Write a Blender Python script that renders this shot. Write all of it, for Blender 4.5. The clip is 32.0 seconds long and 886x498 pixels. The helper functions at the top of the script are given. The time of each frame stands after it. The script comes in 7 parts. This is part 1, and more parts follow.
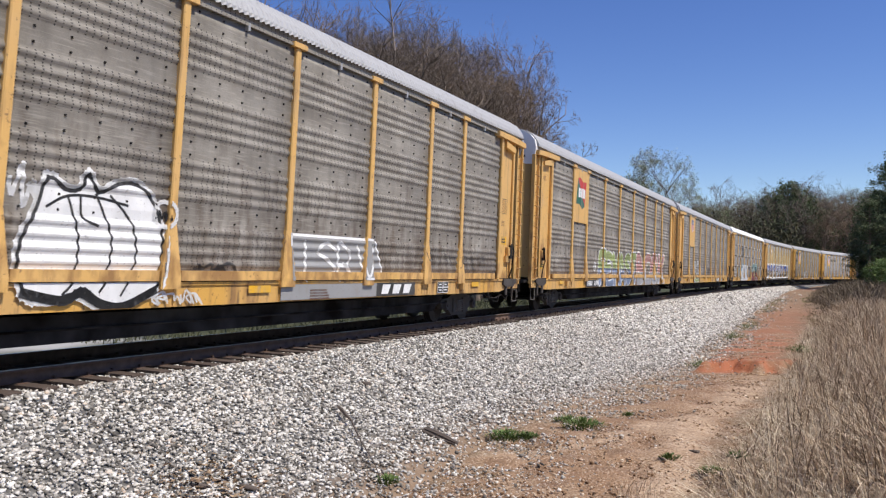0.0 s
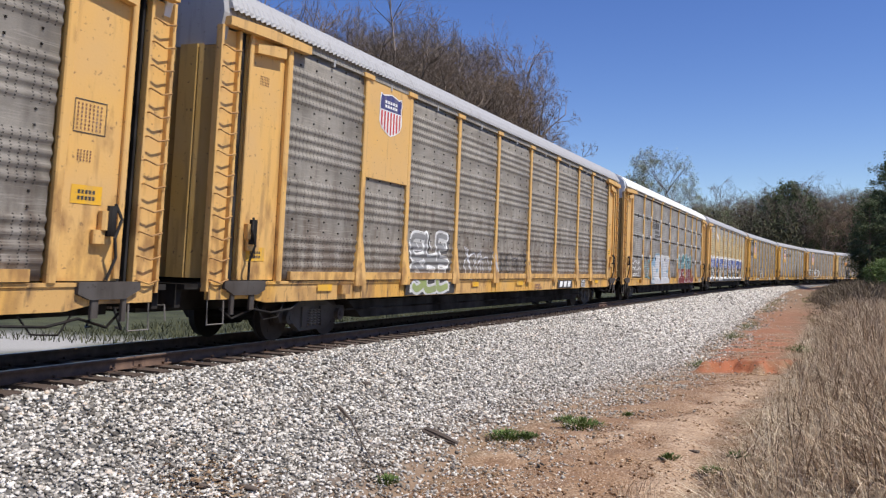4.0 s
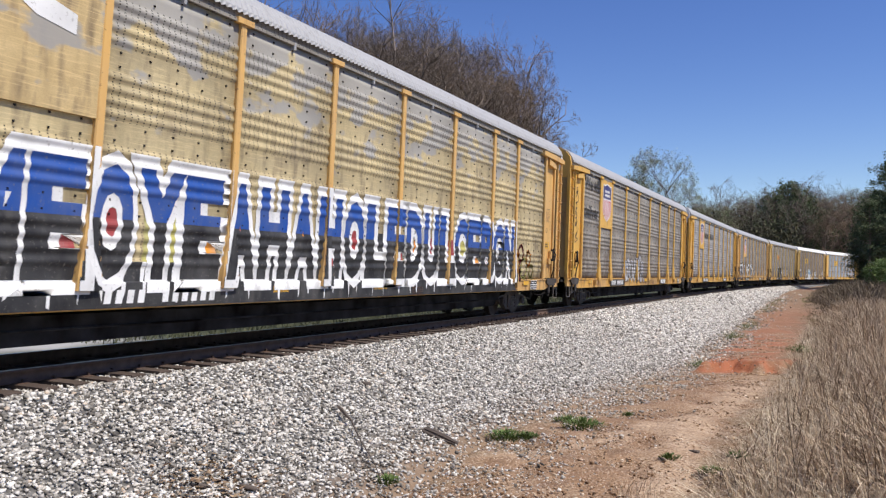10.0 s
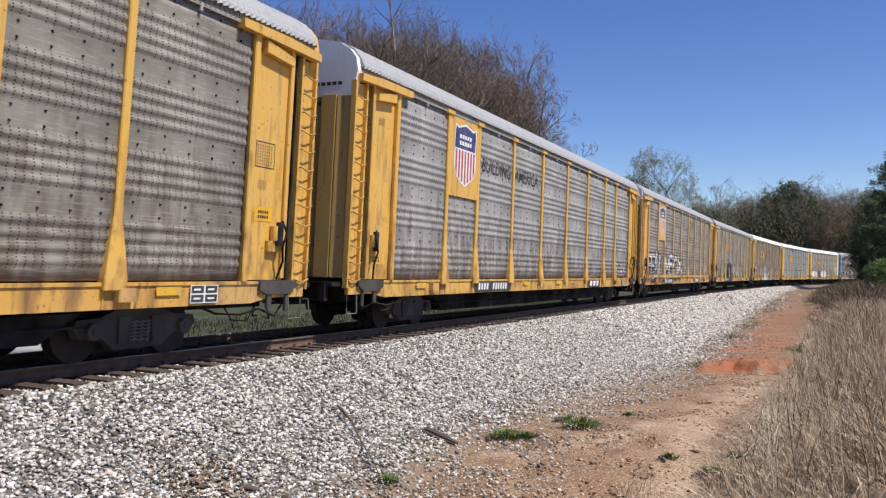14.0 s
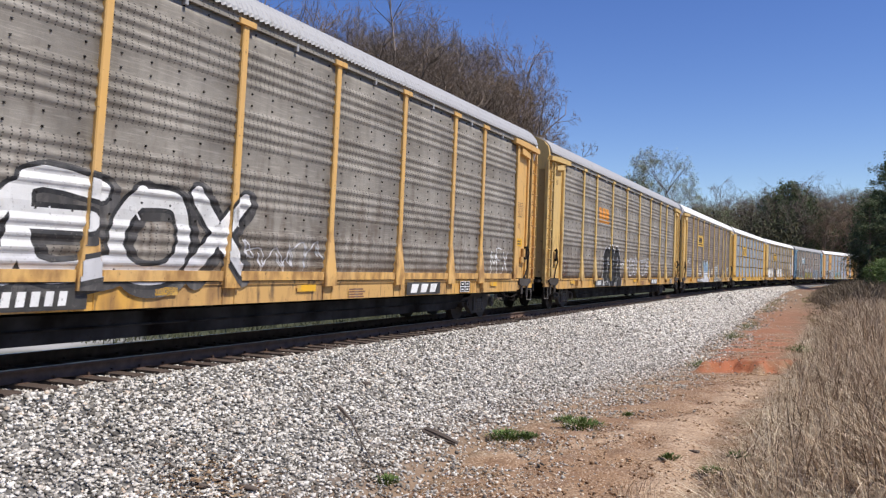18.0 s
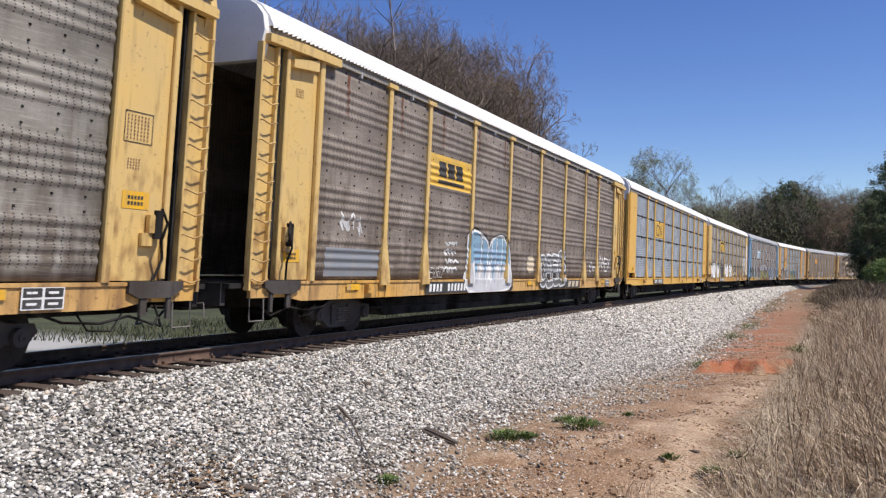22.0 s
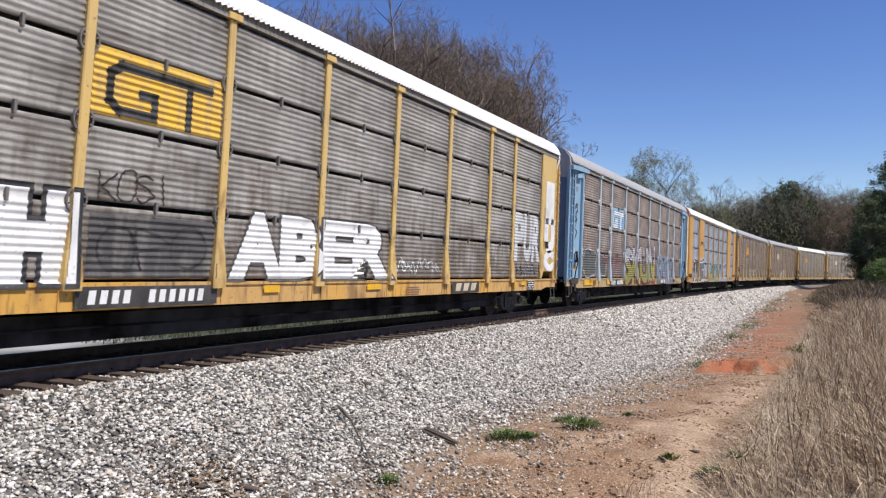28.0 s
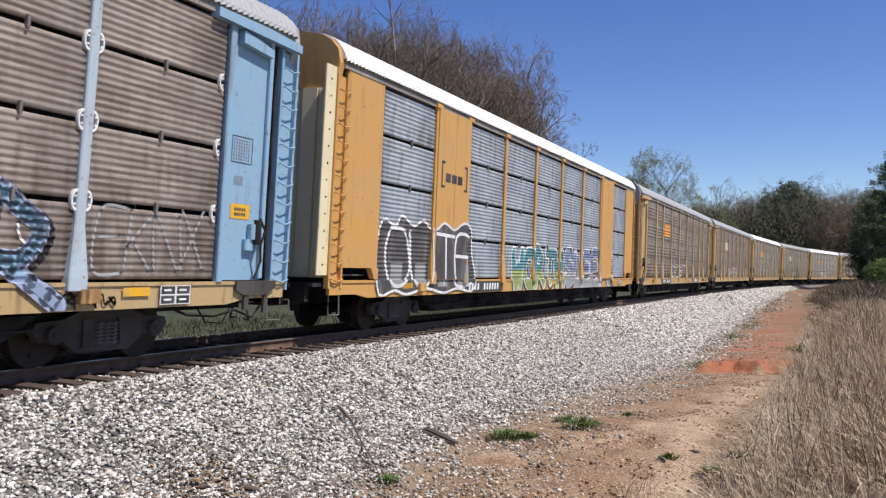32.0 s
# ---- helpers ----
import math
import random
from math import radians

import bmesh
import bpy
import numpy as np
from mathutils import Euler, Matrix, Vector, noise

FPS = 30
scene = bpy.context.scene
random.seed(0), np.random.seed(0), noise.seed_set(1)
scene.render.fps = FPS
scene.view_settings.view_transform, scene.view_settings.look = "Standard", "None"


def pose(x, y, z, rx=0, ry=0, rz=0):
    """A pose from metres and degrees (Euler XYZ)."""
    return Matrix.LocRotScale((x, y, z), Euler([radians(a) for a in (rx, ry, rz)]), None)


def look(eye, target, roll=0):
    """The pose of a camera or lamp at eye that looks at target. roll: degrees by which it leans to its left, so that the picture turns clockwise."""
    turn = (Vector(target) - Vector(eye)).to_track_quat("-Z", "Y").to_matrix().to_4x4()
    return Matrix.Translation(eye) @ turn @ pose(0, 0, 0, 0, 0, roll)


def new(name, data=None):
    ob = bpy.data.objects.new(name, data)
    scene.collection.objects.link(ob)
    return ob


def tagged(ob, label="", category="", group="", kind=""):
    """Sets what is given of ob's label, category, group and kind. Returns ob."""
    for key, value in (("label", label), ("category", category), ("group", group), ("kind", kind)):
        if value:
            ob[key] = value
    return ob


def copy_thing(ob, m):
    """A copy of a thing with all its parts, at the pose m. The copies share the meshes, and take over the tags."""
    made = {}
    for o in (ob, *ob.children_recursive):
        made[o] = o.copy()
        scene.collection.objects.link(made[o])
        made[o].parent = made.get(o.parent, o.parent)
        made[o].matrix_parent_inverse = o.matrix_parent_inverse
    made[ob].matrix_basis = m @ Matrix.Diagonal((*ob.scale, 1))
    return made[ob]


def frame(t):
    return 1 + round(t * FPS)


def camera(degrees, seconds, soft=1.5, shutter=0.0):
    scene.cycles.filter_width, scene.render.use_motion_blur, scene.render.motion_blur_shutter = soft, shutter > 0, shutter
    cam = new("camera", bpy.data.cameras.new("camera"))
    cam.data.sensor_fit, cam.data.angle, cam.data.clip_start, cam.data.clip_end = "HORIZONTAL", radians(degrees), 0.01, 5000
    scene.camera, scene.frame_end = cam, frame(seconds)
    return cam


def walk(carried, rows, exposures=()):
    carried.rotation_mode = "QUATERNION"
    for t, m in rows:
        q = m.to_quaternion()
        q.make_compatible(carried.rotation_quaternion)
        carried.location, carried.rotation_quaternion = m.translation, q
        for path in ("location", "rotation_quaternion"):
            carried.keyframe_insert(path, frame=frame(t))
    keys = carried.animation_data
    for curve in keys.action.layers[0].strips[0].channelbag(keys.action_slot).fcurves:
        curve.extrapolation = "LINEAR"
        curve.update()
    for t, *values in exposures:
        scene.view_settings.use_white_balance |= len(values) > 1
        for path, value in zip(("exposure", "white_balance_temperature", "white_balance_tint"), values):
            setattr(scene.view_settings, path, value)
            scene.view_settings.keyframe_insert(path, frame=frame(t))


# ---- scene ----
# The camera stands still on the bank beside the line.
EYE = (0.0, 0.0, 1.356)
VIEW = Matrix.Translation(EYE) @ Matrix.Rotation(radians(90) + 0.02411, 4, "X") @ Matrix.Rotation(0.00658, 4, "Z")
cam = camera(54.83, 32.0, 1.25, 1.0)
# a phone sensor reads its rows one after the other, so what passes leans
scene.cycles.rolling_shutter_type, scene.cycles.rolling_shutter_duration = "TOP", 0.05
walk(cam, [(0.0, VIEW), (32.0, VIEW)])

# ---- light ----
SUN_DIR = Vector((0.895 * 0.559, -0.446 * 0.559, 0.829))
world = bpy.data.worlds.new("sky")
scene.world = world
world.use_nodes = True
wn = world.node_tree.nodes
sky = wn.new("ShaderNodeTexSky")
sky.sky_type, sky.sun_disc = "NISHITA", False
sky.sun_elevation, sky.sun_rotation = radians(56), math.atan2(SUN_DIR.x, SUN_DIR.y)
sky.altitude, sky.air_density, sky.dust_density, sky.ozone_density = 1000, 1.0, 0.1, 3.0
deep = wn.new("ShaderNodeHueSaturation")
deep.inputs["Hue"].default_value, deep.inputs["Saturation"].default_value = 0.519, 1.22
world.node_tree.links.new(sky.outputs[0], deep.inputs["Color"])
world.node_tree.links.new(deep.outputs[0], wn["Background"].inputs[0])
wn["Background"].inputs[1].default_value = 0.122
sun = new("sun", bpy.data.lights.new("sun", "SUN"))
sun.data.energy, sun.data.angle, sun.data.color = 4.9, radians(0.53), (1.0, 0.935, 0.84)
sun.matrix_world = look(SUN_DIR * 80, (0, 0, 0))
scene.view_settings.exposure = 0.10

# ---- the line of the track: s metres along it, q metres to its near side ----
TH, K0, K1, X0, Y0 = 0.42441, -0.000127, 1.77387e-05, 1.03952, 26.87052
GRADE, BANK = -0.0045, 0.0241
_S = np.arange(-460.0, 560.1, 0.5)
_K = np.where(_S < 7, 0.0, K0 + K1 * np.minimum(_S, 235.0))
_A = np.concatenate([[0.0], np.cumsum((_K[1:] + _K[:-1]) * 0.25)])
_A += TH - np.interp(0.0, _S, _A)
_PX = np.concatenate([[0.0], np.cumsum((np.sin(_A[1:]) + np.sin(_A[:-1])) * 0.25)])
_PY = np.concatenate([[0.0], np.cumsum((np.cos(_A[1:]) + np.cos(_A[:-1])) * 0.25)])
_PX += X0 - np.interp(0.0, _S, _PX)
_PY += Y0 - np.interp(0.0, _S, _PY)


def line_at(s):
    return np.interp(s, _S, _PX), np.interp(s, _S, _PY), np.interp(s, _S, _A)


def spot(s, q, z=0.0):
    """World place q metres to the near side of the line and z above the rail."""
    x, y, a = line_at(s)
    return x + q * np.cos(a), y - q * np.sin(a), z + GRADE * np.clip(s, -120, 300)


def to_line(x, y):
    """s and q of world places (arrays)."""
    x, y = np.asarray(x, float), np.asarray(y, float)
    s_out, q_out = np.empty(x.shape), np.empty(x.shape)
    ss = _S[::4]
    px, py = _PX[::4], _PY[::4]
    fx, fy, fs, fq = x.ravel(), y.ravel(), s_out.ravel(), q_out.ravel()
    for i in range(0, len(fx), 4000):
        cx, cy = fx[i:i + 4000, None], fy[i:i + 4000, None]
        j = np.argmin((px - cx) ** 2 + (py - cy) ** 2, axis=1)
        a = np.interp(ss[j], _S, _A)
        dx, dy = cx[:, 0] - px[j], cy[:, 0] - py[j]
        fs[i:i + 4000] = ss[j] + dx * np.sin(a) + dy * np.cos(a)
        fq[i:i + 4000] = dx * np.cos(a) - dy * np.sin(a)
    return fs.reshape(x.shape), fq.reshape(x.shape)


def toe_q(s):
    return np.interp(s, [-40, -15, -11, -5, 4, 23, 53, 90, 128, 200], [5.2, 5.1, 4.9, 5.24, 5.75, 5.5, 4.7, 3.6, 2.6, 2.3])


def ballast_z(q, s):
    a = np.abs(q)
    return np.where(a < 1.36, -0.285, np.where(a < 1.80, -0.285 + (a - 1.36) * 0.135, -0.225 - (a - 1.80) * 0.42))


def smooth(a, b, x):
    t = np.clip((x - a) / (b - a), 0, 1)
    return t * t * (3 - 2 * t)


def sand_q(s):
    """Middle of the pale washed streak down the path."""
    return np.interp(s, [-16, -13.6, -11.65, -8.3, -5.4, -2.5, 1.5, 5], [8.1, 8.25, 8.05, 7.84, 8.1, 8.25, 8.5, 8.9])


def ground_z(s, q):
    """Height of the earth over the rail line's level."""
    tq = toe_q(s)
    tz = -0.19 - (tq - 1.72) * 0.42
    near = tz + 0.12 * smooth(0, 3, q - tq) + 0.75 * smooth(8.6, 11.5, q) * smooth(200, 60, s)
    near = near + 0.30 * smooth(6.1, 6.5, q) * smooth(9.7, 9.1, q) * smooth(3.5, 3.95, s + 0.45 * np.sin(q * 4.1) + 0.3 * np.sin(q * 11) + 0.15 * np.sin(q * 23)) * smooth(18, 8, s)
    rut = smooth(0.30, 0.05, np.abs(q - sand_q(s) - 0.35)) + 0.7 * smooth(0.25, 0.05, np.abs(q - sand_q(s) + 0.55))
    near = near - 0.045 * rut * smooth(0.3, -2, s) * smooth(0.2, 0.8, q - tq)
    far = -0.85 + 0.5 * smooth(12, 30, -q)
    bed = np.minimum(ballast_z(q, s), 0) - 0.12
    z = np.where(q > tq, near, np.where(q > 0, np.minimum(bed, tz + 0.06), np.where(q > -3.4, bed, far)))
    return z


# ---- mesh building ----
class Shape:
    """Gathers vertices and faces for one mesh."""

    def __init__(self):
        self.v, self.f = [], []

    def add(self, verts, faces):
        n = len(self.v)
        self.v += [tuple(p) for p in verts]
        self.f += [tuple(i + n for i in f) for f in faces]
        return self

    def box(self, x0, x1, y0, y1, z0, z1, c=0.0):
        """A box; c chamfers its upright edges."""
        if c <= 0:
            vs = [(x, y, z) for z in (z0, z1) for x, y in ((x0, y0), (x1, y0), (x1, y1), (x0, y1))]
        else:
            ring = [(x0 + c, y0), (x1 - c, y0), (x1, y0 + c), (x1, y1 - c), (x1 - c, y1), (x0 + c, y1), (x0, y1 - c), (x0, y0 + c)]
            vs = [(x, y, z) for z in (z0, z1) for x, y in ring]
        n = len(vs) // 2
        fs = [tuple(range(n))[::-1], tuple(range(n, 2 * n))]
        fs += [(i, (i + 1) % n, n + (i + 1) % n, n + i) for i in range(n)]
        return self.add(vs, fs)

    def prism(self, ring, axis, a, b):
        """A closed outline (pairs) drawn along an axis from a to b."""
        def put(p, t):
            return {"x": (t, p[0], p[1]), "y": (p[0], t, p[1]), "z": (p[0], p[1], t)}[axis]
        n = len(ring)
        vs = [put(p, a) for p in ring] + [put(p, b) for p in ring]
        fs = [tuple(range(n))[::-1], tuple(range(n, 2 * n))] + [(i, (i + 1) % n, n + (i + 1) % n, n + i) for i in range(n)]
        return self.add(vs, fs)

    def tube(self, pts, radii, sides=6):
        pts = [Vector(p) for p in pts]
        radii = radii if isinstance(radii, (list, tuple)) else [radii] * len(pts)
        vs, fs = [], []
        for i, p in enumerate(pts):
            d = (pts[min(i + 1, len(pts) - 1)] - pts[max(i - 1, 0)]).normalized()
            u = d.cross(Vector((0, 0, 1)) if abs(d.z) < 0.9 else Vector((1, 0, 0))).normalized()
            w = d.cross(u)
            for k in range(sides):
                t = 2 * math.pi * k / sides
                vs.append(p + (u * math.cos(t) + w * math.sin(t)) * radii[i])
        for i in range(len(pts) - 1):
            for k in range(sides):
                a, b = i * sides + k, i * sides + (k + 1) % sides
                fs.append((a, b, b + sides, a + sides))
        fs += [tuple(range(sides))[::-1], tuple(range(len(vs) - sides, len(vs)))]
        return self.add(vs, fs)

    def disc(self, x, z, r, y0, y1, sides=20):
        return self.prism([(x + r * math.cos(2 * math.pi * k / sides), z + r * math.sin(2 * math.pi * k / sides)) for k in range(sides)], "y", y0, y1)

    def mesh(self, name, smooth_faces=False, fix=True):
        me = bpy.data.meshes.new(name)
        me.from_pydata(self.v, [], self.f)
        if fix:
            bm = bmesh.new()
            bm.from_mesh(me)
            bmesh.ops.recalc_face_normals(bm, faces=bm.faces)
            bm.to_mesh(me)
            bm.free()
        if smooth_faces:
            me.polygons.foreach_set("use_smooth", [True] * len(me.polygons))
        return me


def fast_mesh(name, verts, faces):
    """A mesh from arrays; all faces have the same number of corners."""
    me = bpy.data.meshes.new(name)
    n, k = faces.shape
    me.vertices.add(len(verts))
    me.vertices.foreach_set("co", np.ascontiguousarray(verts, dtype=np.float32).ravel())
    me.loops.add(n * k)
    me.loops.foreach_set("vertex_index", np.ascontiguousarray(faces, dtype=np.int32).ravel())
    me.polygons.add(n)
    me.polygons.foreach_set("loop_start", np.arange(0, n * k, k, dtype=np.int32))
    me.update(calc_edges=True)
    return me


def part(name, me, material, parent=None, label="", m=None):
    """Links a mesh as one object, with a material of its own, under a thing or part."""
    if isinstance(me, Shape):
        me = me.mesh(name)
    if not me.materials:
        me.materials.append(material)
    ob = new(name, me)
    if material is not None and me.materials[0] != material:
        ob.material_slots[0].link = "OBJECT"
        ob.material_slots[0].material = material
    if parent is not None:
        ob.parent = parent
    if m is not None:
        ob.matrix_basis = m
    return tagged(ob, label)


# ---- materials ----
def material(name, build, rough=0.7, metal=0.0, bump=0.0, bump_scale=40.0, spec=0.4):
    """build(tree) gives the colour's socket or an rgb triple."""
    mat = bpy.data.materials.new(name)
    mat.use_nodes = True
    t = mat.node_tree
    b = t.nodes["Principled BSDF"]
    b.inputs["Roughness"].default_value, b.inputs["Metallic"].default_value = rough, metal
    b.inputs["Specular IOR Level"].default_value = spec
    c = build(t)
    if isinstance(c, tuple):
        b.inputs["Base Color"].default_value = (*c, 1)
    else:
        t.links.new(c, b.inputs["Base Color"])
    if bump > 0:
        nz = noise_of(t, bump_scale, 6)
        bp = t.nodes.new("ShaderNodeBump")
        bp.inputs["Strength"].default_value, bp.inputs["Distance"].default_value = bump, 0.02
        t.links.new(nz, bp.inputs["Height"])
        t.links.new(bp.outputs[0], b.inputs["Normal"])
    return mat


def coords(t, scale=(1, 1, 1), shift_by_object=True):
    """Object coordinates, moved by a random amount object by object."""
    tc, mp = t.nodes.new("ShaderNodeTexCoord"), t.nodes.new("ShaderNodeMapping")
    t.links.new(tc.outputs["Object"], mp.inputs[0])
    mp.inputs["Scale"].default_value = scale
    if shift_by_object:
        oi, mul = t.nodes.new("ShaderNodeObjectInfo"), t.nodes.new("ShaderNodeMath")
        mul.operation = "MULTIPLY"
        mul.inputs[1].default_value = 57.0
        t.links.new(oi.outputs["Random"], mul.inputs[0])
        t.links.new(mul.outputs[0], mp.inputs["Location"])
    return mp.outputs[0]


def noise_of(t, scale, detail=4, stretch=(1, 1, 1), shift=True):
    n = t.nodes.new("ShaderNodeTexNoise")
    n.inputs["Scale"].default_value, n.inputs["Detail"].default_value = scale, detail
    t.links.new(coords(t, stretch, shift), n.inputs["Vector"])
    return n.outputs["Fac"]


def ramp(t, fac, stops):
    r = t.nodes.new("ShaderNodeValToRGB")
    while len(r.color_ramp.elements) < len(stops):
        r.color_ramp.elements.new(0.5)
    for e, (p, c) in zip(r.color_ramp.elements, stops):
        e.position, e.color = p, (*c, 1) if len(c) == 3 else c
    t.links.new(fac, r.inputs[0])
    return r.outputs[0]


def mix(t, fac, a, b, mode="MIX"):
    n = t.nodes.new("ShaderNodeMix")
    n.data_type, n.blend_type = "RGBA", mode
    for sock, val in ((n.inputs[0], fac), (n.inputs[6], a), (n.inputs[7], b)):
        if isinstance(val, (int, float)):
            sock.default_value = val
        elif isinstance(val, tuple):
            sock.default_value = (*val, 1)
        else:
            t.links.new(val, sock)
    return n.outputs[2]


def grey(v):
    return (v, v, v)


def paint(name, rgb, wear=(0.16, 0.09, 0.05), amount=0.35, rough=0.55, spec=0.4, grime=0.0):
    """Old paint: patches of fading, streaks of rust and grime that run down."""
    def build(t):
        faded = tuple(min(1.0, c * 0.86 + 0.045) for c in rgb)
        c = mix(t, ramp(t, noise_of(t, 1.3, 5), [(0.35, grey(0)), (0.7, grey(1))]), rgb, faded)
        streak = ramp(t, noise_of(t, 2.2, 6, (3.0, 3.0, 0.35)), [(0.56, grey(0)), (0.74, grey(amount))])
        spots = ramp(t, noise_of(t, 14.0, 5), [(0.64, grey(0)), (0.72, grey(min(1, amount * 1.6)))])
        c = mix(t, spots, mix(t, streak, c, wear), wear)
        if grime:
            sep = t.nodes.new("ShaderNodeSeparateXYZ")
            t.links.new(coords(t, shift_by_object=False), sep.inputs[0])
            low = maths(t, "MULTIPLY", maths(t, "SUBTRACT", 2.2, sep.outputs["Z"]), grime)
            c = mix(t, ramp(t, maths(t, "ADD", noise_of(t, 3.2, 7, (1.5, 1.5, 0.7)), low), [(0.50, grey(0)), (0.72, grey(0.75))]), c, (0.24, 0.12, 0.045))
        return c
    return material(name, build, rough, bump=0.12, bump_scale=30, spec=spec)


def maths(t, op, a, b):
    n = t.nodes.new("ShaderNodeMath")
    n.operation = op
    for k, v in ((0, a), (1, b)):
        if isinstance(v, (int, float)):
            n.inputs[k].default_value = v
        else:
            t.links.new(v, n.inputs[k])
    return n.outputs[0]


def punched(t):
    """Columns of small slots through the ribbed bands of a screen."""
    sep = t.nodes.new("ShaderNodeSeparateXYZ")
    t.links.new(coords(t, shift_by_object=False), sep.inputs[0])
    x, z = sep.outputs["X"], sep.outputs["Z"]
    col = maths(t, "LESS_THAN", maths(t, "FRACT", maths(t, "ADD", maths(t, "MULTIPLY", x, 8.3), 50.0), 0), 0.19)
    row = maths(t, "LESS_THAN", maths(t, "FRACT", maths(t, "MULTIPLY", z, 24.0), 0), 0.5)
    band = maths(t, "LESS_THAN", maths(t, "FRACT", maths(t, "DIVIDE", maths(t, "SUBTRACT", z, 1.30), 0.98), 0), 0.67)
    some = maths(t, "GREATER_THAN", noise_of(t, 1.7, 2, (4, 0, 0.6)), 0.40)
    return maths(t, "MULTIPLY", maths(t, "MULTIPLY", col, row), maths(t, "MULTIPLY", band, some))


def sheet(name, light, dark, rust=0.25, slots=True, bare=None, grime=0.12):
    """Weathered galvanised sheet of the side screens, with dirt, run-down stains and punched slots."""
    def build(t):
        c = mix(t, ramp(t, noise_of(t, 0.9, 6, (1, 1, 2.5)), [(0.3, grey(0)), (0.7, grey(1))]), dark, light)
        c = mix(t, ramp(t, noise_of(t, 1.6, 6, (4, 4, 0.5)), [(0.45, grey(0)), (0.75, grey(0.4))]), c, tuple(d * 0.6 for d in dark))
        c = mix(t, ramp(t, noise_of(t, 3.5, 6, (2.5, 2.5, 0.4)), [(0.66, grey(0)), (0.80, grey(rust))]), c, (0.16, 0.075, 0.04))
        c = mix(t, ramp(t, noise_of(t, 60, 3), [(0.3, grey(0.25)), (0.6, grey(0))]), c, tuple(d * 0.5 for d in dark))
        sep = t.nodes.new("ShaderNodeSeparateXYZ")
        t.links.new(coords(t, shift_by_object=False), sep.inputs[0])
        # brown noise that thickens and darkens towards the screen's foot
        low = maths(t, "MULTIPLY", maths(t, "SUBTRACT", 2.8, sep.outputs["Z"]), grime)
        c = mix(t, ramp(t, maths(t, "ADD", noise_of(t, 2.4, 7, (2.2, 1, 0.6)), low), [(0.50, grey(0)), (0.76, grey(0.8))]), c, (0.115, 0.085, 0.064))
        c = mix(t, ramp(t, noise_of(t, 5.0, 4, (0.5, 1, 9)), [(0.52, grey(0)), (0.70, grey(0.35))]), c, tuple(min(1, v * 1.45) for v in light))
        if bare:
            sep = t.nodes.new("ShaderNodeSeparateXYZ")
            t.links.new(coords(t, shift_by_object=False), sep.inputs[0])
            top = maths(t, "MULTIPLY", maths(t, "SUBTRACT", sep.outputs["Z"], 3.6), 0.16)
            c = mix(t, ramp(t, maths(t, "ADD", noise_of(t, 1.1, 7, (1.2, 1, 2)), top), [(0.60, grey(0)), (0.66, grey(0.9))]), c, bare)
        if slots:
            c = mix(t, maths(t, "MULTIPLY", punched(t), 0.92), c, (0.022, 0.02, 0.018))
        return c
    return material(name, build, 0.68, 0.0, bump=0.1, bump_scale=25, spec=0.3)


YELLOW = paint("yellow_paint", (0.68, 0.405, 0.125), amount=0.45, grime=0.10)


def stained(name, rgb):
    """Sill paint with run-down rust, soot and patches of newer paint."""
    def build(t):
        c = mix(t, ramp(t, noise_of(t, 0.5, 5, (1, 1, 0.2)), [(0.42, grey(0)), (0.5, grey(1))]), rgb, tuple(c * 0.82 + 0.06 for c in rgb))
        c = mix(t, ramp(t, noise_of(t, 1.8, 7, (1.6, 1, 0.5)), [(0.5, grey(0)), (0.68, grey(0.75))]), c, (0.20, 0.105, 0.05))
        c = mix(t, ramp(t, noise_of(t, 3.1, 6, (3, 1, 0.5)), [(0.56, grey(0)), (0.7, grey(0.8))]), c, (0.07, 0.05, 0.038))
        return mix(t, ramp(t, noise_of(t, 16, 5), [(0.62, grey(0)), (0.7, grey(0.6))]), c, (0.12, 0.06, 0.03))
    return material(name, build, 0.65, bump=0.15, bump_scale=30)


YELLOW_DIRTY = stained("stained_yellow_paint", (0.62, 0.345, 0.075))
YELLOW_BRIGHT = paint("bright_yellow_paint", (0.70, 0.405, 0.075), (0.20, 0.10, 0.04), amount=0.5, grime=0.07)
YELLOW_PALE = paint("pale_yellow_paint", (0.66, 0.45, 0.155), grime=0.08)
YELLOW_DULL = paint("dull_yellow_paint", (0.50, 0.335, 0.15), (0.15, 0.10, 0.07), 0.65)
ORANGE = paint("orange_yellow_paint", (0.58, 0.31, 0.08))
BLUE = paint("light_blue_paint", (0.25, 0.41, 0.55), amount=0.45)
BLUE_PALE = paint("pale_grey_blue_paint", (0.42, 0.50, 0.55), amount=0.5)
YELLOW_CLEAN = paint("clean_yellow_paint", (0.72, 0.425, 0.085), (0.30, 0.16, 0.05), amount=0.18)
# worn yellow with the shade on the end doors put into its colour
LEAF = paint("shaded_yellow_paint", (0.43, 0.275, 0.085), (0.10, 0.06, 0.035), 0.6)
NAVY = paint("dark_blue_paint", (0.11, 0.18, 0.30), (0.04, 0.04, 0.05), 0.5)
SILL_DARK = paint("grimy_brown_sill_paint", (0.47, 0.33, 0.15), (0.11, 0.075, 0.05), 0.75)
CREAM = paint("cream_paint", (0.75, 0.66, 0.42), amount=0.2)
SHEET_GREY = sheet("grey_screen_sheet", (0.36, 0.334, 0.292), (0.215, 0.194, 0.165))
SHEET_LIGHT = sheet("light_grey_screen_sheet", (0.42, 0.41, 0.395), (0.30, 0.29, 0.275), 0.12)
SHEET_BROWN = sheet("brown_grey_screen_sheet", (0.315, 0.268, 0.228), (0.18, 0.148, 0.123), 0.5)
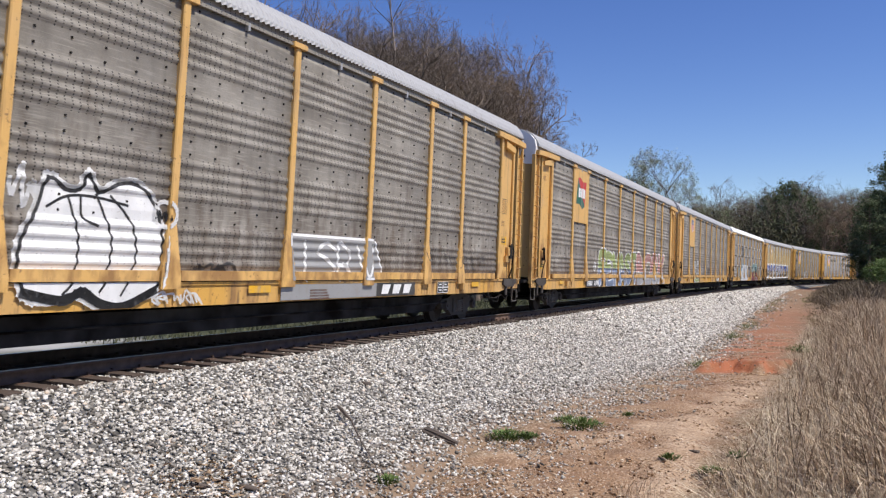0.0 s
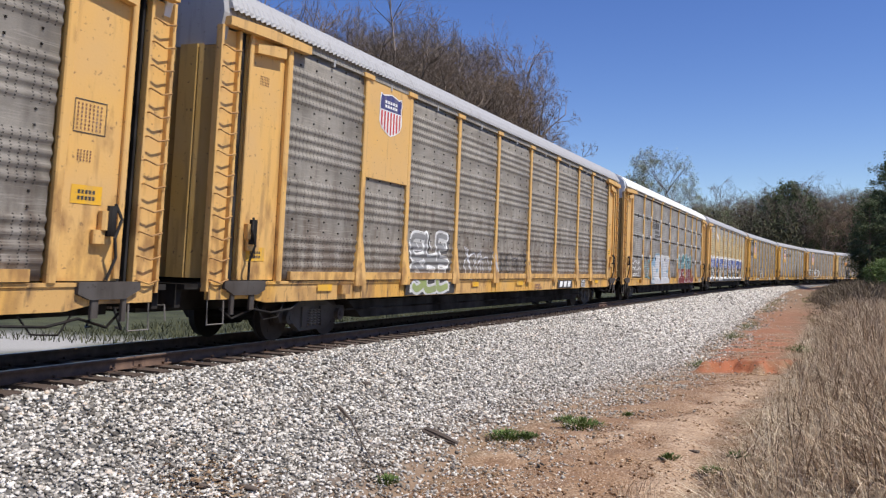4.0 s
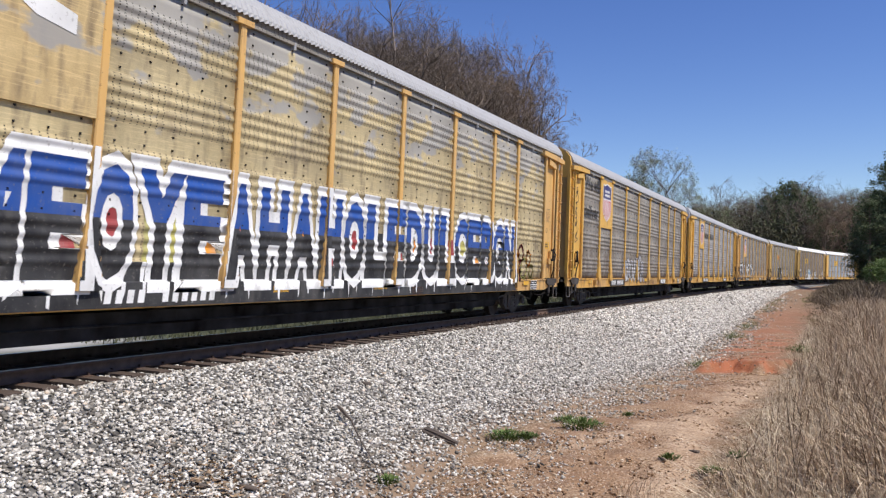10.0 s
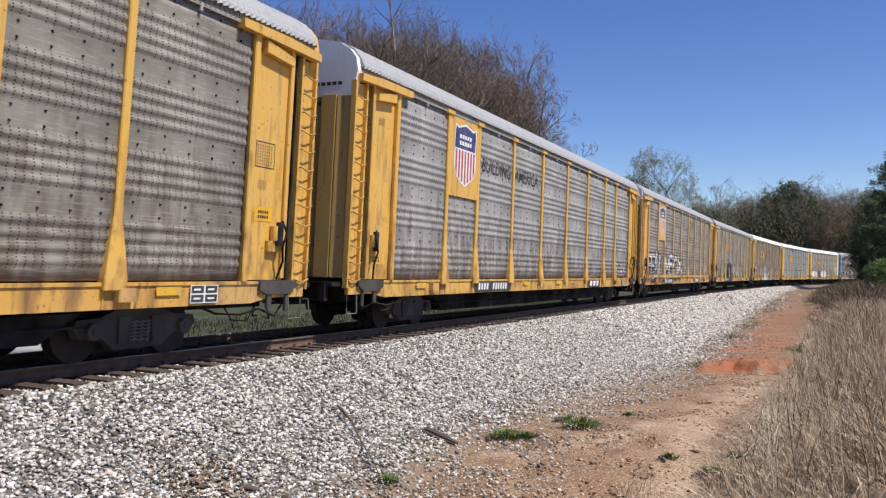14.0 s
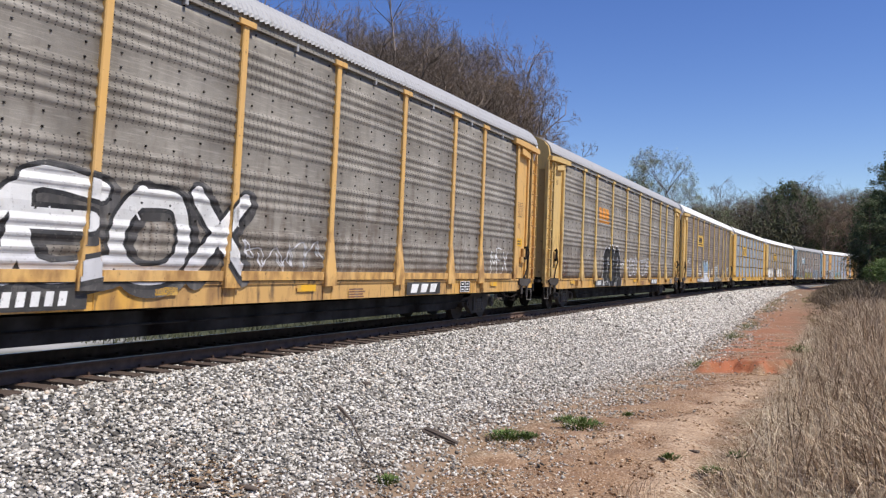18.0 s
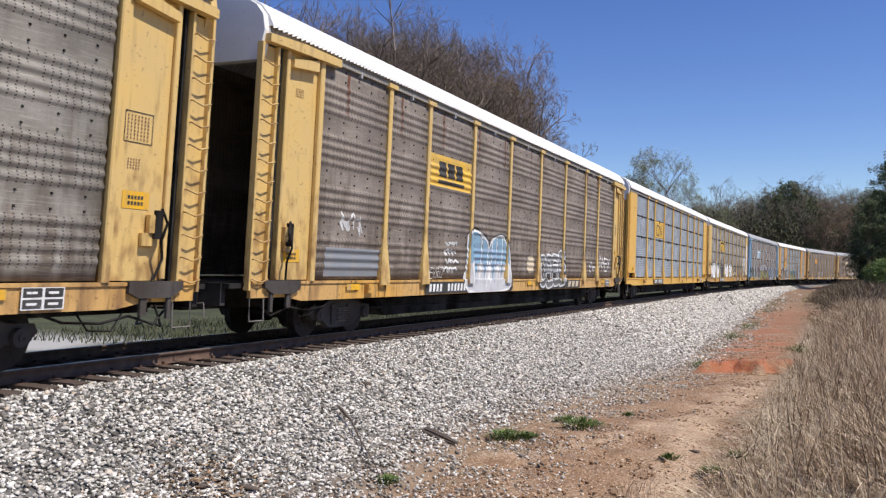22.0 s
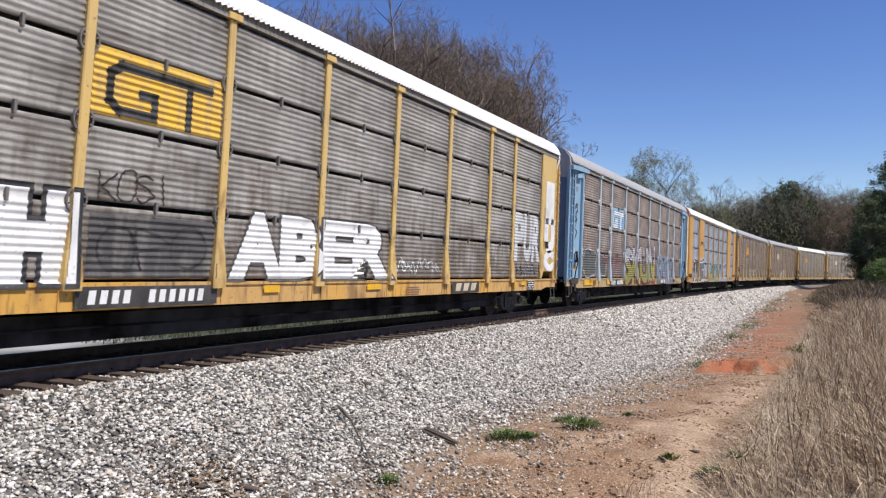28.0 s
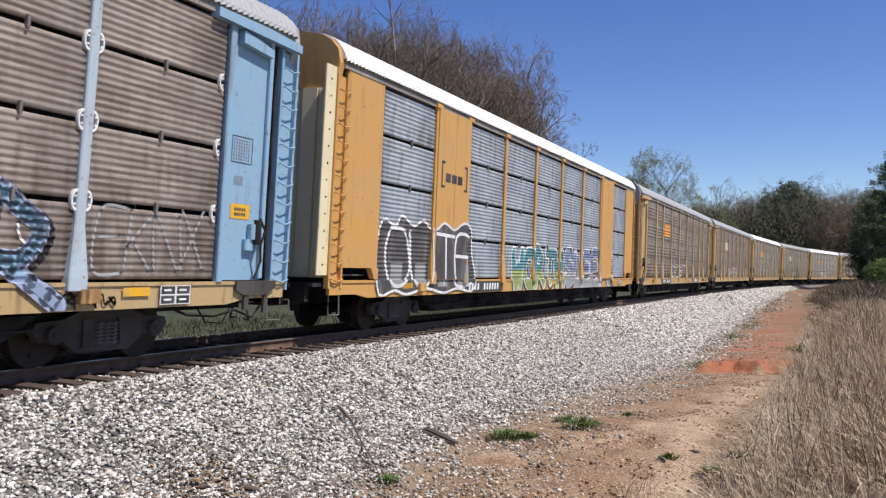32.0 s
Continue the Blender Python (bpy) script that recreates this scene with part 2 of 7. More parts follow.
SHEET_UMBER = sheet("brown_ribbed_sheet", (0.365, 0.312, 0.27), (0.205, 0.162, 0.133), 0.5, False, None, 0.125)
SHEET_DARK = sheet("dark_grey_ribbed_sheet", (0.385, 0.375, 0.35), (0.22, 0.21, 0.193), 0.3, False)
SHEET_RIB = sheet("grey_ribbed_sheet", (0.43, 0.41, 0.38), (0.215, 0.195, 0.172), 0.5, False, None, 0.17)
SHEET_BLUE = sheet("blue_grey_ribbed_sheet", (0.38, 0.42, 0.46), (0.29, 0.33, 0.37), 0.08, False, None, 0.0)
SHEET_YELLOW = sheet("faded_yellow_screen_sheet", (0.60, 0.49, 0.27), (0.46, 0.38, 0.23), 0.4, grime=0.03, bare=(0.36, 0.35, 0.33))
SHEET_FADED = sheet("faded_yellow_plate", (0.62, 0.47, 0.24), (0.50, 0.36, 0.17), 0.3, False, (0.33, 0.32, 0.30), 0.0)
ROOF_GREY = paint("galvanised_roof", (0.37, 0.37, 0.375), (0.2, 0.19, 0.17), 0.5, 0.5)
ROOF_WHITE = paint("white_roof", (0.80, 0.79, 0.77), (0.45, 0.42, 0.38), 0.2, 0.5)
WHITE = paint("white_paint", (0.80, 0.80, 0.78), (0.4, 0.35, 0.3), 0.15)
BLACK = paint("black_paint", (0.02, 0.02, 0.022), (0.08, 0.06, 0.05), 0.3)
# grimy steel, its base cut to near black to hold the underframe's shade
STEEL_DARK = paint("near_black_grimy_steel", (0.007, 0.005, 0.004), (0.024, 0.014, 0.010), 0.35, 0.9, 0.05)
TRUCK_STEEL = paint("dusty_cast_steel", (0.055, 0.046, 0.040), (0.03, 0.022, 0.018), 0.5, 0.85, 0.15)
STEEL_LIGHT = paint("dusty_grey_steel", (0.16, 0.145, 0.13), (0.1, 0.07, 0.05), 0.5, 0.6)
WHEEL_STEEL = material("worn_wheel_steel", lambda t: mix(t, noise_of(t, 9, 4), (0.012, 0.009, 0.008), (0.045, 0.032, 0.026)), 0.7, 0.2)


def rail_colour(t):
    return mix(t, ramp(t, noise_of(t, 6, 5, shift=False), [(0.35, grey(0)), (0.7, grey(1))]), (0.085, 0.050, 0.035), (0.15, 0.09, 0.062))


RUST = material("rusty_rail", rail_colour, 0.75, 0.1, 0.2, 60)
RAIL_TOP = material("polished_rail_head", lambda t: mix(t, noise_of(t, 12, 3), (0.35, 0.33, 0.31), (0.5, 0.49, 0.48)), 0.3, 0.9)


def tie_colour(t):
    c = mix(t, noise_of(t, 3, 6, (1, 12, 12)), (0.04, 0.028, 0.022), (0.10, 0.07, 0.054))
    return mix(t, ramp(t, noise_of(t, 2, 5), [(0.5, grey(0)), (0.75, grey(0.5))]), c, (0.14, 0.105, 0.085))


TIE = material("creosoted_wood", tie_colour, 0.9, 0, 0.5, 30)


def stone_colour(t):
    g = t.nodes.new("ShaderNodeNewGeometry")
    c = ramp(t, g.outputs["Random Per Island"], [(0.0, (0.07, 0.063, 0.055)), (0.15, (0.21, 0.192, 0.168)), (0.40, (0.44, 0.413, 0.372)), (0.68, (0.67, 0.635, 0.58)), (0.93, (0.88, 0.85, 0.795)), (1.0, (0.60, 0.47, 0.36))])
    return mix(t, ramp(t, noise_of(t, 28, 4, shift=False), [(0.3, grey(0.4)), (0.6, grey(0))]), c, (0.17, 0.15, 0.13))


STONE = material("crushed_granite", stone_colour, 0.85, 0, 0.3, 90)


def attr(t, name):
    a = t.nodes.new("ShaderNodeAttribute")
    a.attribute_name = name
    return a.outputs["Fac"]


def bed_colour(t):
    v = t.nodes.new("ShaderNodeTexVoronoi")
    v.inputs["Scale"].default_value = 13
    t.links.new(coords(t, shift_by_object=False), v.inputs["Vector"])
    bw = t.nodes.new("ShaderNodeSeparateColor")
    t.links.new(v.outputs["Color"], bw.inputs[0])
    # dark base and cell rims imitate shade in the gaps between stones
    c = ramp(t, bw.outputs[0], [(0.0, (0.05, 0.047, 0.043)), (0.5, (0.15, 0.142, 0.13)), (1.0, (0.40, 0.38, 0.35))])
    c = mix(t, ramp(t, v.outputs["Distance"], [(0.25, grey(0)), (0.7, grey(0.8))]), c, (0.10, 0.095, 0.09))
    # the train's shade, put into the bed as near-black brown
    c = mix(t, attr(t, "bed_shade"), c, (0.022, 0.016, 0.012))
    earth = mix(t, noise_of(t, 6, 6, shift=False), (0.15, 0.10, 0.06), (0.33, 0.22, 0.135))
    return mix(t, attr(t, "dirt"), c, earth)


BED = material("ballast_bed", bed_colour, 0.9, 0, 1.0, 14)


def earth_colour(t):
    def patch(scale, lo, hi, k=1.0, detail=7, stretch=(1, 1, 1)):
        return ramp(t, noise_of(t, scale, detail, stretch, False), [(lo, grey(0)), (hi, grey(k))])
    dirt = mix(t, patch(0.5, 0.36, 0.60), (0.21, 0.108, 0.052), (0.315, 0.195, 0.108))
    dirt = mix(t, patch(1.1, 0.5, 0.68, 0.8), dirt, (0.38, 0.265, 0.165))
    dirt = mix(t, patch(1.9, 0.52, 0.68, 0.85), dirt, (0.165, 0.092, 0.052))
    dirt = mix(t, patch(6.0, 0.5, 0.66, 0.7), dirt, (0.20, 0.115, 0.066))
    dirt = mix(t, maths(t, "MULTIPLY", attr(t, "sand"), patch(2.6, 0.30, 0.52)), dirt, mix(t, noise_of(t, 7, 6, shift=False), (0.38, 0.255, 0.16), (0.56, 0.415, 0.28)))
    dirt = mix(t, maths(t, "MULTIPLY", attr(t, "soil"), patch(1.6, 0.36, 0.6)), dirt, mix(t, noise_of(t, 9, 6, shift=False), (0.10, 0.085, 0.045), (0.26, 0.205, 0.13)))
    dirt = mix(t, patch(24, 0.48, 0.62, 0.85, 5), dirt, (0.135, 0.074, 0.042))
    dirt = mix(t, patch(34, 0.57, 0.63, 0.8, 3), dirt, (0.58, 0.47, 0.36))
    dirt = mix(t, attr(t, "clay"), dirt, mix(t, noise_of(t, 5, 6, shift=False), (0.27, 0.075, 0.032), (0.40, 0.15, 0.07)))
    turf = mix(t, patch(0.8, 0.35, 0.65), (0.14, 0.098, 0.06), (0.28, 0.205, 0.13))
    turf = mix(t, patch(12, 0.5, 0.75, 0.6, 5), turf, (0.09, 0.10, 0.04))
    green = mix(t, patch(0.9, 0.35, 0.7), (0.03, 0.036, 0.016), (0.075, 0.08, 0.035))
    c = mix(t, attr(t, "turf"), dirt, turf)
    c = mix(t, attr(t, "green"), c, green)
    gravel = mix(t, noise_of(t, 20, 5, shift=False), (0.27, 0.265, 0.25), (0.48, 0.47, 0.45))
    return mix(t, attr(t, "gravel"), c, gravel)


EARTH = material("clay_earth", earth_colour, 0.95, 0, 1.0, 16)


def bark_colour(light, dark):
    return lambda t: mix(t, noise_of(t, 5, 5, (1, 1, 0.25)), dark, light)


BARK = material("grey_brown_bark", bark_colour((0.27, 0.215, 0.17), (0.12, 0.092, 0.072)), 0.9, 0, 0.4, 30)
BARK_WARM = material("warm_bark", bark_colour((0.29, 0.215, 0.155), (0.13, 0.095, 0.07)), 0.9, 0, 0.4, 30)


def per_island(name, a, b, rough=0.8):
    def build(t):
        g = t.nodes.new("ShaderNodeNewGeometry")
        return mix(t, g.outputs["Random Per Island"], a, b)
    return material(name, build, rough)


def straw_colour(t):
    return ramp(t, t.nodes.new("ShaderNodeNewGeometry").outputs["Random Per Island"], [(0.0, (0.045, 0.03, 0.02)), (0.25, (0.18, 0.112, 0.066)), (0.5, (0.37, 0.26, 0.165)), (0.82, (0.58, 0.455, 0.305)), (1.0, (0.74, 0.63, 0.46))])


STRAW = material("dry_straw", straw_colour, 0.8)
STRAW_FAR = per_island("brown_straw", (0.04, 0.03, 0.019), (0.21, 0.155, 0.10))
STRAW_PALE = per_island("pale_straw", (0.42, 0.33, 0.235), (0.80, 0.70, 0.54))
OLIVE = per_island("olive_grass", (0.10, 0.11, 0.04), (0.30, 0.27, 0.12))
NEEDLES = per_island("dark_pine_needles", (0.042, 0.062, 0.026), (0.15, 0.185, 0.085))
GREEN_LEAF = per_island("fresh_green_leaf", (0.07, 0.12, 0.03), (0.16, 0.22, 0.06))
BUDS = per_island("brown_buds", (0.20, 0.135, 0.08), (0.36, 0.25, 0.15))
BUD_GREEN = per_island("pale_green_buds", (0.26, 0.30, 0.14), (0.40, 0.43, 0.24))
DRIFT = material("weathered_dead_wood", bark_colour((0.14, 0.11, 0.09), (0.05, 0.04, 0.035)), 0.9, 0, 0.4, 40)
BRUSH = per_island("brown_brush", (0.05, 0.05, 0.028), (0.145, 0.135, 0.07))
WEED = per_island("weed_green", (0.05, 0.09, 0.02), (0.13, 0.19, 0.05))
VERGE = per_island("olive_verge", (0.04, 0.045, 0.022), (0.10, 0.105, 0.055))
LITTER = per_island("dead_leaf", (0.12, 0.07, 0.04), (0.42, 0.30, 0.19))
CLOD = material("clay_clod", lambda t: ramp(t, t.nodes.new("ShaderNodeNewGeometry").outputs["Random Per Island"], [(0.0, (0.10, 0.06, 0.035)), (0.35, (0.26, 0.15, 0.08)), (0.7, (0.42, 0.29, 0.18)), (1.0, (0.70, 0.58, 0.45))]), 0.95, 0, 0.6, 20)
SCRUB = per_island("dry_scrub", (0.09, 0.07, 0.045), (0.22, 0.17, 0.10))


# ---- ground, one sheet out to the horizon ----
def stretch(lo, hi, step, far):
    mid = list(np.arange(lo, hi + 1e-6, step))
    out, d, v = [], step, hi
    while v < far:
        d *= 1.25
        v += d
        out.append(v)
    down, d, v = [], step, lo
    while v > -far:
        d *= 1.25
        v -= d
        down.append(v)
    return np.array(down[::-1] + mid + out)


def make_ground():
    gx, gy = stretch(-5, 18, 0.17, 2600), stretch(6, 36, 0.17, 2600)
    xx, yy = np.meshgrid(gx, gy)
    s, q = to_line(xx, yy)
    z = ground_z(s, q) + GRADE * np.clip(s, -120, 300)
    rough = np.array([noise.noise((x * 0.9, y * 0.9, 0)) + 0.5 * noise.noise((x * 2.7, y * 2.7, 5)) for x, y in zip(xx.ravel(), yy.ravel())]).reshape(xx.shape)
    z = z + rough * np.where(q > toe_q(s) + 0.1, 0.085, 0.03)
    nx, ny = len(gx), len(gy)
    idx = np.arange(nx * ny).reshape(ny, nx)
    faces = np.stack([idx[:-1, :-1], idx[:-1, 1:], idx[1:, 1:], idx[1:, :-1]], -1).reshape(-1, 4)
    me = fast_mesh("ground", np.stack([xx, yy, z], -1).reshape(-1, 3), faces)
    edge = rough * 0.5
    turf = smooth(8.5, 9.4, q + edge + np.interp(s, [-40, -10, 38, 90, 130], [-0.5, 0.0, 0.1, 2.5, 4.0]))
    green = np.maximum(smooth(-3.0, -4.0, q), smooth(60, 130, q))
    clay = smooth(6.1, 6.7, q + edge) * smooth(9.4, 8.6, q + edge) * smooth(2.9, 3.4, s + edge * 1.5) * smooth(6.4, 4.2, s + rough * 2.5) * 0.95
    clay = np.maximum(clay, smooth(4.5, 7, s) * 0.8 * smooth(10, 9, q) * smooth(0.2, 0.9, q - toe_q(s)) * smooth(-0.6, 0.5, rough))
    wob = rough * 0.35
    sand = smooth(0.75, 0.1, np.abs(q - sand_q(s) + wob)) * smooth(2.0, 0.5, s)
    arm = 7.84 + (s + 8.3) * 0.5
    sand = np.maximum(sand, smooth(0.5, 0.1, np.abs(q - arm + wob)) * smooth(-7.5, -9, s) * smooth(-13.5, -12, s))
    soil = smooth(1.5, 0.3, q - toe_q(s) + wob) * (0.55 + 0.45 * smooth(0, 14, s))
    soil = np.maximum(soil, smooth(0.9, 0.2, np.abs(q - 9.0 + wob)) * 0.7)
    turf = np.maximum(turf, smooth(12, 35, s) * 0.5 * smooth(-0.3, 0.5, rough))
    gravel = smooth(-8.2, -9.0, q) * smooth(-16.5, -15.0, q) * smooth(-3.5, -6.5, s)
    for name, val in (("turf", turf), ("green", green), ("clay", clay), ("gravel", gravel), ("sand", sand), ("soil", soil)):
        me.attributes.new(name, "FLOAT", "POINT").data.foreach_set("value", val.astype(np.float32).ravel())
    me.polygons.foreach_set("use_smooth", [True] * len(me.polygons))
    tagged(part("ground", me, EARTH), "bare red clay earth and dry turf beside the railway", "ground", kind="structure")


make_ground()


def make_bed():
    ss = np.arange(-70, 300.1, 0.5)
    rows = []
    for s in ss:
        tq = float(toe_q(s)) + 0.15 * noise.noise((s * 0.35, 3, 0))
        qs = np.concatenate([[-3.6, -2.6, -1.72, -0.6, 0.6, 1.2, 1.42], np.linspace(1.8, tq + 0.4, 12)])
        z = ballast_z(qs, s) + [(0.03 if q > 1.4 else 0.012) * noise.noise((s * 1.7, q * 2.1, 9)) for q in qs]
        z[0] -= 0.3
        x, y, h = spot(s, qs, z)
        rows.append(np.stack([x, y, np.broadcast_to(h, x.shape)], -1))
    v = np.array(rows)
    n, k = v.shape[:2]
    idx = np.arange(n * k).reshape(n, k)
    faces = np.stack([idx[:-1, :-1], idx[:-1, 1:], idx[1:, 1:], idx[1:, :-1]], -1).reshape(-1, 4)
    me = fast_mesh("ballast_bed", v.reshape(-1, 3), faces)
    # painted shade across the bed: full between the rails, fading outwards
    bed_shade = np.tile(np.array([0.2, 0.5, 0.8, 1, 1, 0.7, 0.15] + [0] * 12, dtype=np.float32), n)
    me.attributes.new("bed_shade", "FLOAT", "POINT").data.foreach_set("value", bed_shade)
    dirt = np.tile(np.concatenate([np.zeros(7), smooth(0.55, 0.95, np.linspace(0, 1, 12))]), n)
    me.attributes.new("dirt", "FLOAT", "POINT").data.foreach_set("value", dirt.astype(np.float32))
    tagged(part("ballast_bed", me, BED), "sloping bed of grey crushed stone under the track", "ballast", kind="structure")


make_bed()

# ---- loose ballast stones ----
PHI = (1 + 5 ** 0.5) / 2
ICO = np.array([(-1, PHI, 0), (1, PHI, 0), (-1, -PHI, 0), (1, -PHI, 0), (0, -1, PHI), (0, 1, PHI), (0, -1, -PHI), (0, 1, -PHI), (PHI, 0, -1), (PHI, 0, 1), (-PHI, 0, -1), (-PHI, 0, 1)]) / 1.902
ICO_F = []
for _i in range(12):
    for _j in range(_i + 1, 12):
        for _k in range(_j + 1, 12):
            if max(np.linalg.norm(ICO[_i] - ICO[_j]), np.linalg.norm(ICO[_i] - ICO[_k]), np.linalg.norm(ICO[_j] - ICO[_k])) < 1.1:
                o = np.dot(np.cross(ICO[_j] - ICO[_i], ICO[_k] - ICO[_i]), ICO[_i])
                ICO_F.append((_i, _j, _k) if o > 0 else (_i, _k, _j))
ICO_F = np.array(ICO_F)


CHIP = np.array([(x, y, z) for z in (-1, 1) for y in (-1, 1) for x in (-1, 1)], float) / 1.5
CHIP_F = np.array([(0, 2, 3), (0, 3, 1), (4, 5, 7), (4, 7, 6), (0, 1, 5), (0, 5, 4), (2, 6, 7), (2, 7, 3), (0, 4, 6), (0, 6, 2), (1, 3, 7), (1, 7, 5)])


def stones(name, s, q, z, size, label, mat, rng):
    """Many small broken stones as one mesh, each an uneven chip with sharp edges."""
    n = len(s)
    x, y, h = spot(s, q, z)
    v = CHIP[None] * (0.45 + 0.85 * rng.random((n, 8, 1))) + rng.normal(0, 0.12, (n, 8, 3))
    v = v * (size[:, None] * (np.array([0.95, 0.75, 0.5]) + 0.45 * rng.random((n, 3))))[:, None, :]
    a, b = rng.random(n) * 6.28, (rng.random(n) - 0.5) * 1.9
    ca, sa, cb, sb = np.cos(a)[:, None], np.sin(a)[:, None], np.cos(b)[:, None], np.sin(b)[:, None]
    vx, vy, vz = v[..., 0], v[..., 1] * cb - v[..., 2] * sb, v[..., 1] * sb + v[..., 2] * cb
    w = np.stack([vx * ca - vy * sa + x[:, None], vx * sa + vy * ca + y[:, None], vz + np.broadcast_to(h, x.shape)[:, None]], -1)
    f = CHIP_F[None] + (np.arange(n) * 8)[:, None, None]
    tagged(part(name, fast_mesh(name, w.reshape(-1, 3), f.reshape(-1, 3)), mat), label, "stones", kind="stuff")


def make_stones():
    rng = np.random.default_rng(7)
    for lo, hi, density, size in ((-20, 6, 800, 0.0262), (6, 40, 250, 0.0455), (40, 110, 84, 0.071)):
        n = int((hi - lo) * 5.6 * density)
        s, q = lo + (hi - lo) * rng.random(n), 1.25 + 5.75 * rng.random(n)
        keep = q < toe_q(s) - 0.15 + rng.normal(0, 0.16, n) - rng.exponential(0.28, n) + np.where(rng.random(n) < 0.22, rng.exponential(0.75, n), 0)
        s, q = s[keep], q[keep]
        z = np.maximum(ballast_z(q, s), np.where(q > toe_q(s), ground_z(s, q), -9)) + rng.random(len(s)) * 0.034
        z = z - 0.03 * smooth(1.42, 1.3, q)
        stones("ballast_stones", s, q, z, size * (0.5 + 0.95 * rng.random(len(s)) ** 1.5), "loose grey and white crushed stone ballast beside the ties", STONE, rng)
    # fewer stones lie between the ties
    n = 11000
    s, q = -20 + 50 * rng.random(n), 0.83 + 0.55 * rng.random(n)
    stones("ballast_stones", s, q, np.full(n, -0.262) + rng.random(n) * 0.03, 0.026 * (0.6 + 0.8 * rng.random(n)), "grey stones between the tie ends", STONE, rng)


make_stones()

# ---- track ----
TRACK = tagged(new("railway_track"), "single railway track of rusty rails on wooden ties", "railway track", kind="structure")


def sweep_line(ring, s0, s1, step=1.0):
    """An outline of (q, z) pairs drawn along the line, with its bank."""
    ss = np.arange(s0, s1 + 0.01, step)
    n = len(ring)
    v = np.array([[np.array(spot(s, q * math.cos(BANK) + z * math.sin(BANK), z * math.cos(BANK) - q * math.sin(BANK)), dtype=float) for q, z in ring] for s in ss])
    idx = np.arange(len(ss) * n).reshape(len(ss), n)
    f = np.stack([idx[:-1], np.roll(idx, -1, 1)[:-1], np.roll(idx, -1, 1)[1:], idx[1:]], -1).reshape(-1, 4)
    return fast_mesh("rail", v.reshape(-1, 3), f[:, ::-1])


def make_track():
    for side in (0.753, -0.753):
        web = [(0.07, -0.172), (0.07, -0.158), (0.012, -0.14), (0.01, -0.045), (0.036, -0.035), (0.036, -0.004), (-0.036, -0.004), (-0.036, -0.035), (-0.01, -0.045), (-0.012, -0.14), (-0.07, -0.158), (-0.07, -0.172)]
        r = part("rail", sweep_line([(side + a, b) for a, b in web], -70, 300), RUST, TRACK, "rusty steel rail")
        part("rail_head", sweep_line([(side + a, b) for a, b in ((0.034, -0.005), (0.026, 0.0), (-0.026, 0.0), (-0.034, -0.005))], -70, 300), RAIL_TOP, r, "worn shiny running surface")
    rng = random.Random(4)
    tie = Shape()
    tie.prism([(-1.40, -0.35), (1.40, -0.35), (1.40, -0.176), (1.385, -0.166), (-1.385, -0.166), (-1.40, -0.176)], "x", -0.125, 0.125)
    tie_me = tie.mesh("tie")
    plate_me = Shape().box(-0.09, 0.09, -0.18, 0.18, -0.172, -0.155).box(-0.075, -0.045, 0.08, 0.12, -0.16, -0.115).box(0.045, 0.075, -0.12, -0.08, -0.16, -0.115).mesh("tie_plate")
    far = Shape()
    s = -34.0
    while s < 260:
        x, y, a = line_at(s)
        z = GRADE * s
        m = Matrix.Translation((x, y, z)) @ Matrix.Rotation(math.pi / 2 - a + rng.uniform(-0.02, 0.02), 4, "Z") @ Matrix.Rotation(BANK, 4, "X") @ Matrix.Translation((0, rng.uniform(-0.06, 0.06), rng.uniform(-0.012, 0.0)))
        if s < 110:
            t = part("tie", tie_me, TIE, TRACK, m=m)
            if s < 14:
                part("tie_plate", plate_me, RUST, t, m=Matrix.Translation((0, -0.753, 0)))
                part("tie_plate", plate_me, RUST, t, m=Matrix.Translation((0, 0.753, 0)))
        else:
            far.add([m @ Vector(v) for v in tie.v], tie.f)
        s += 0.495 + rng.uniform(-0.03, 0.03)
    tagged(part("far_ties", far, TIE, TRACK, "row of wooden ties"), kind="stuff")


make_track()

# ---- autorack cars ----
# Along a car x runs from -14.3 to 14.3, its near side is at y = -1.5, z = 0 is the rail.
EDGES = (-11.75, -9.1, -7.1, -4.3, -1.45, 1.45, 4.3, 7.1, 9.1, 11.75)
Z_DECK, Z_TOP = 1.12, 5.24


def waves(z, pitch, count, depth, steps=6):
    return [(z + pitch * (k + i / steps), depth * 0.5 * (1 - math.cos(2 * math.pi * i / steps))) for k in range(count) for i in range(steps)]


def rib_profile(kind):
    """(z, depth) pairs of a screen from its foot to its top."""
    out = []
    if kind == "A":
        out.append((Z_DECK + 0.02, 0.0))
        for k in range(4):
            z = 1.30 + 0.98 * k
            out += waves(z, 0.165, 4, 0.032) + [(z + 0.66, 0.0), (z + 0.80, 0.010)]
        out.append((Z_TOP - 0.02, 0.0))
    else:
        out = waves(0.0, 0.0955, 10, 0.021, 5) + [(0.955, 0.0)]
    return out


PROFILE_A = rib_profile("A")
ROW_B = [Z_DECK + 0.04 + 1.02 * k for k in range(4)]
PROFILE_B = [(z0 + z, d) for z0 in ROW_B for z, d in rib_profile("B")]


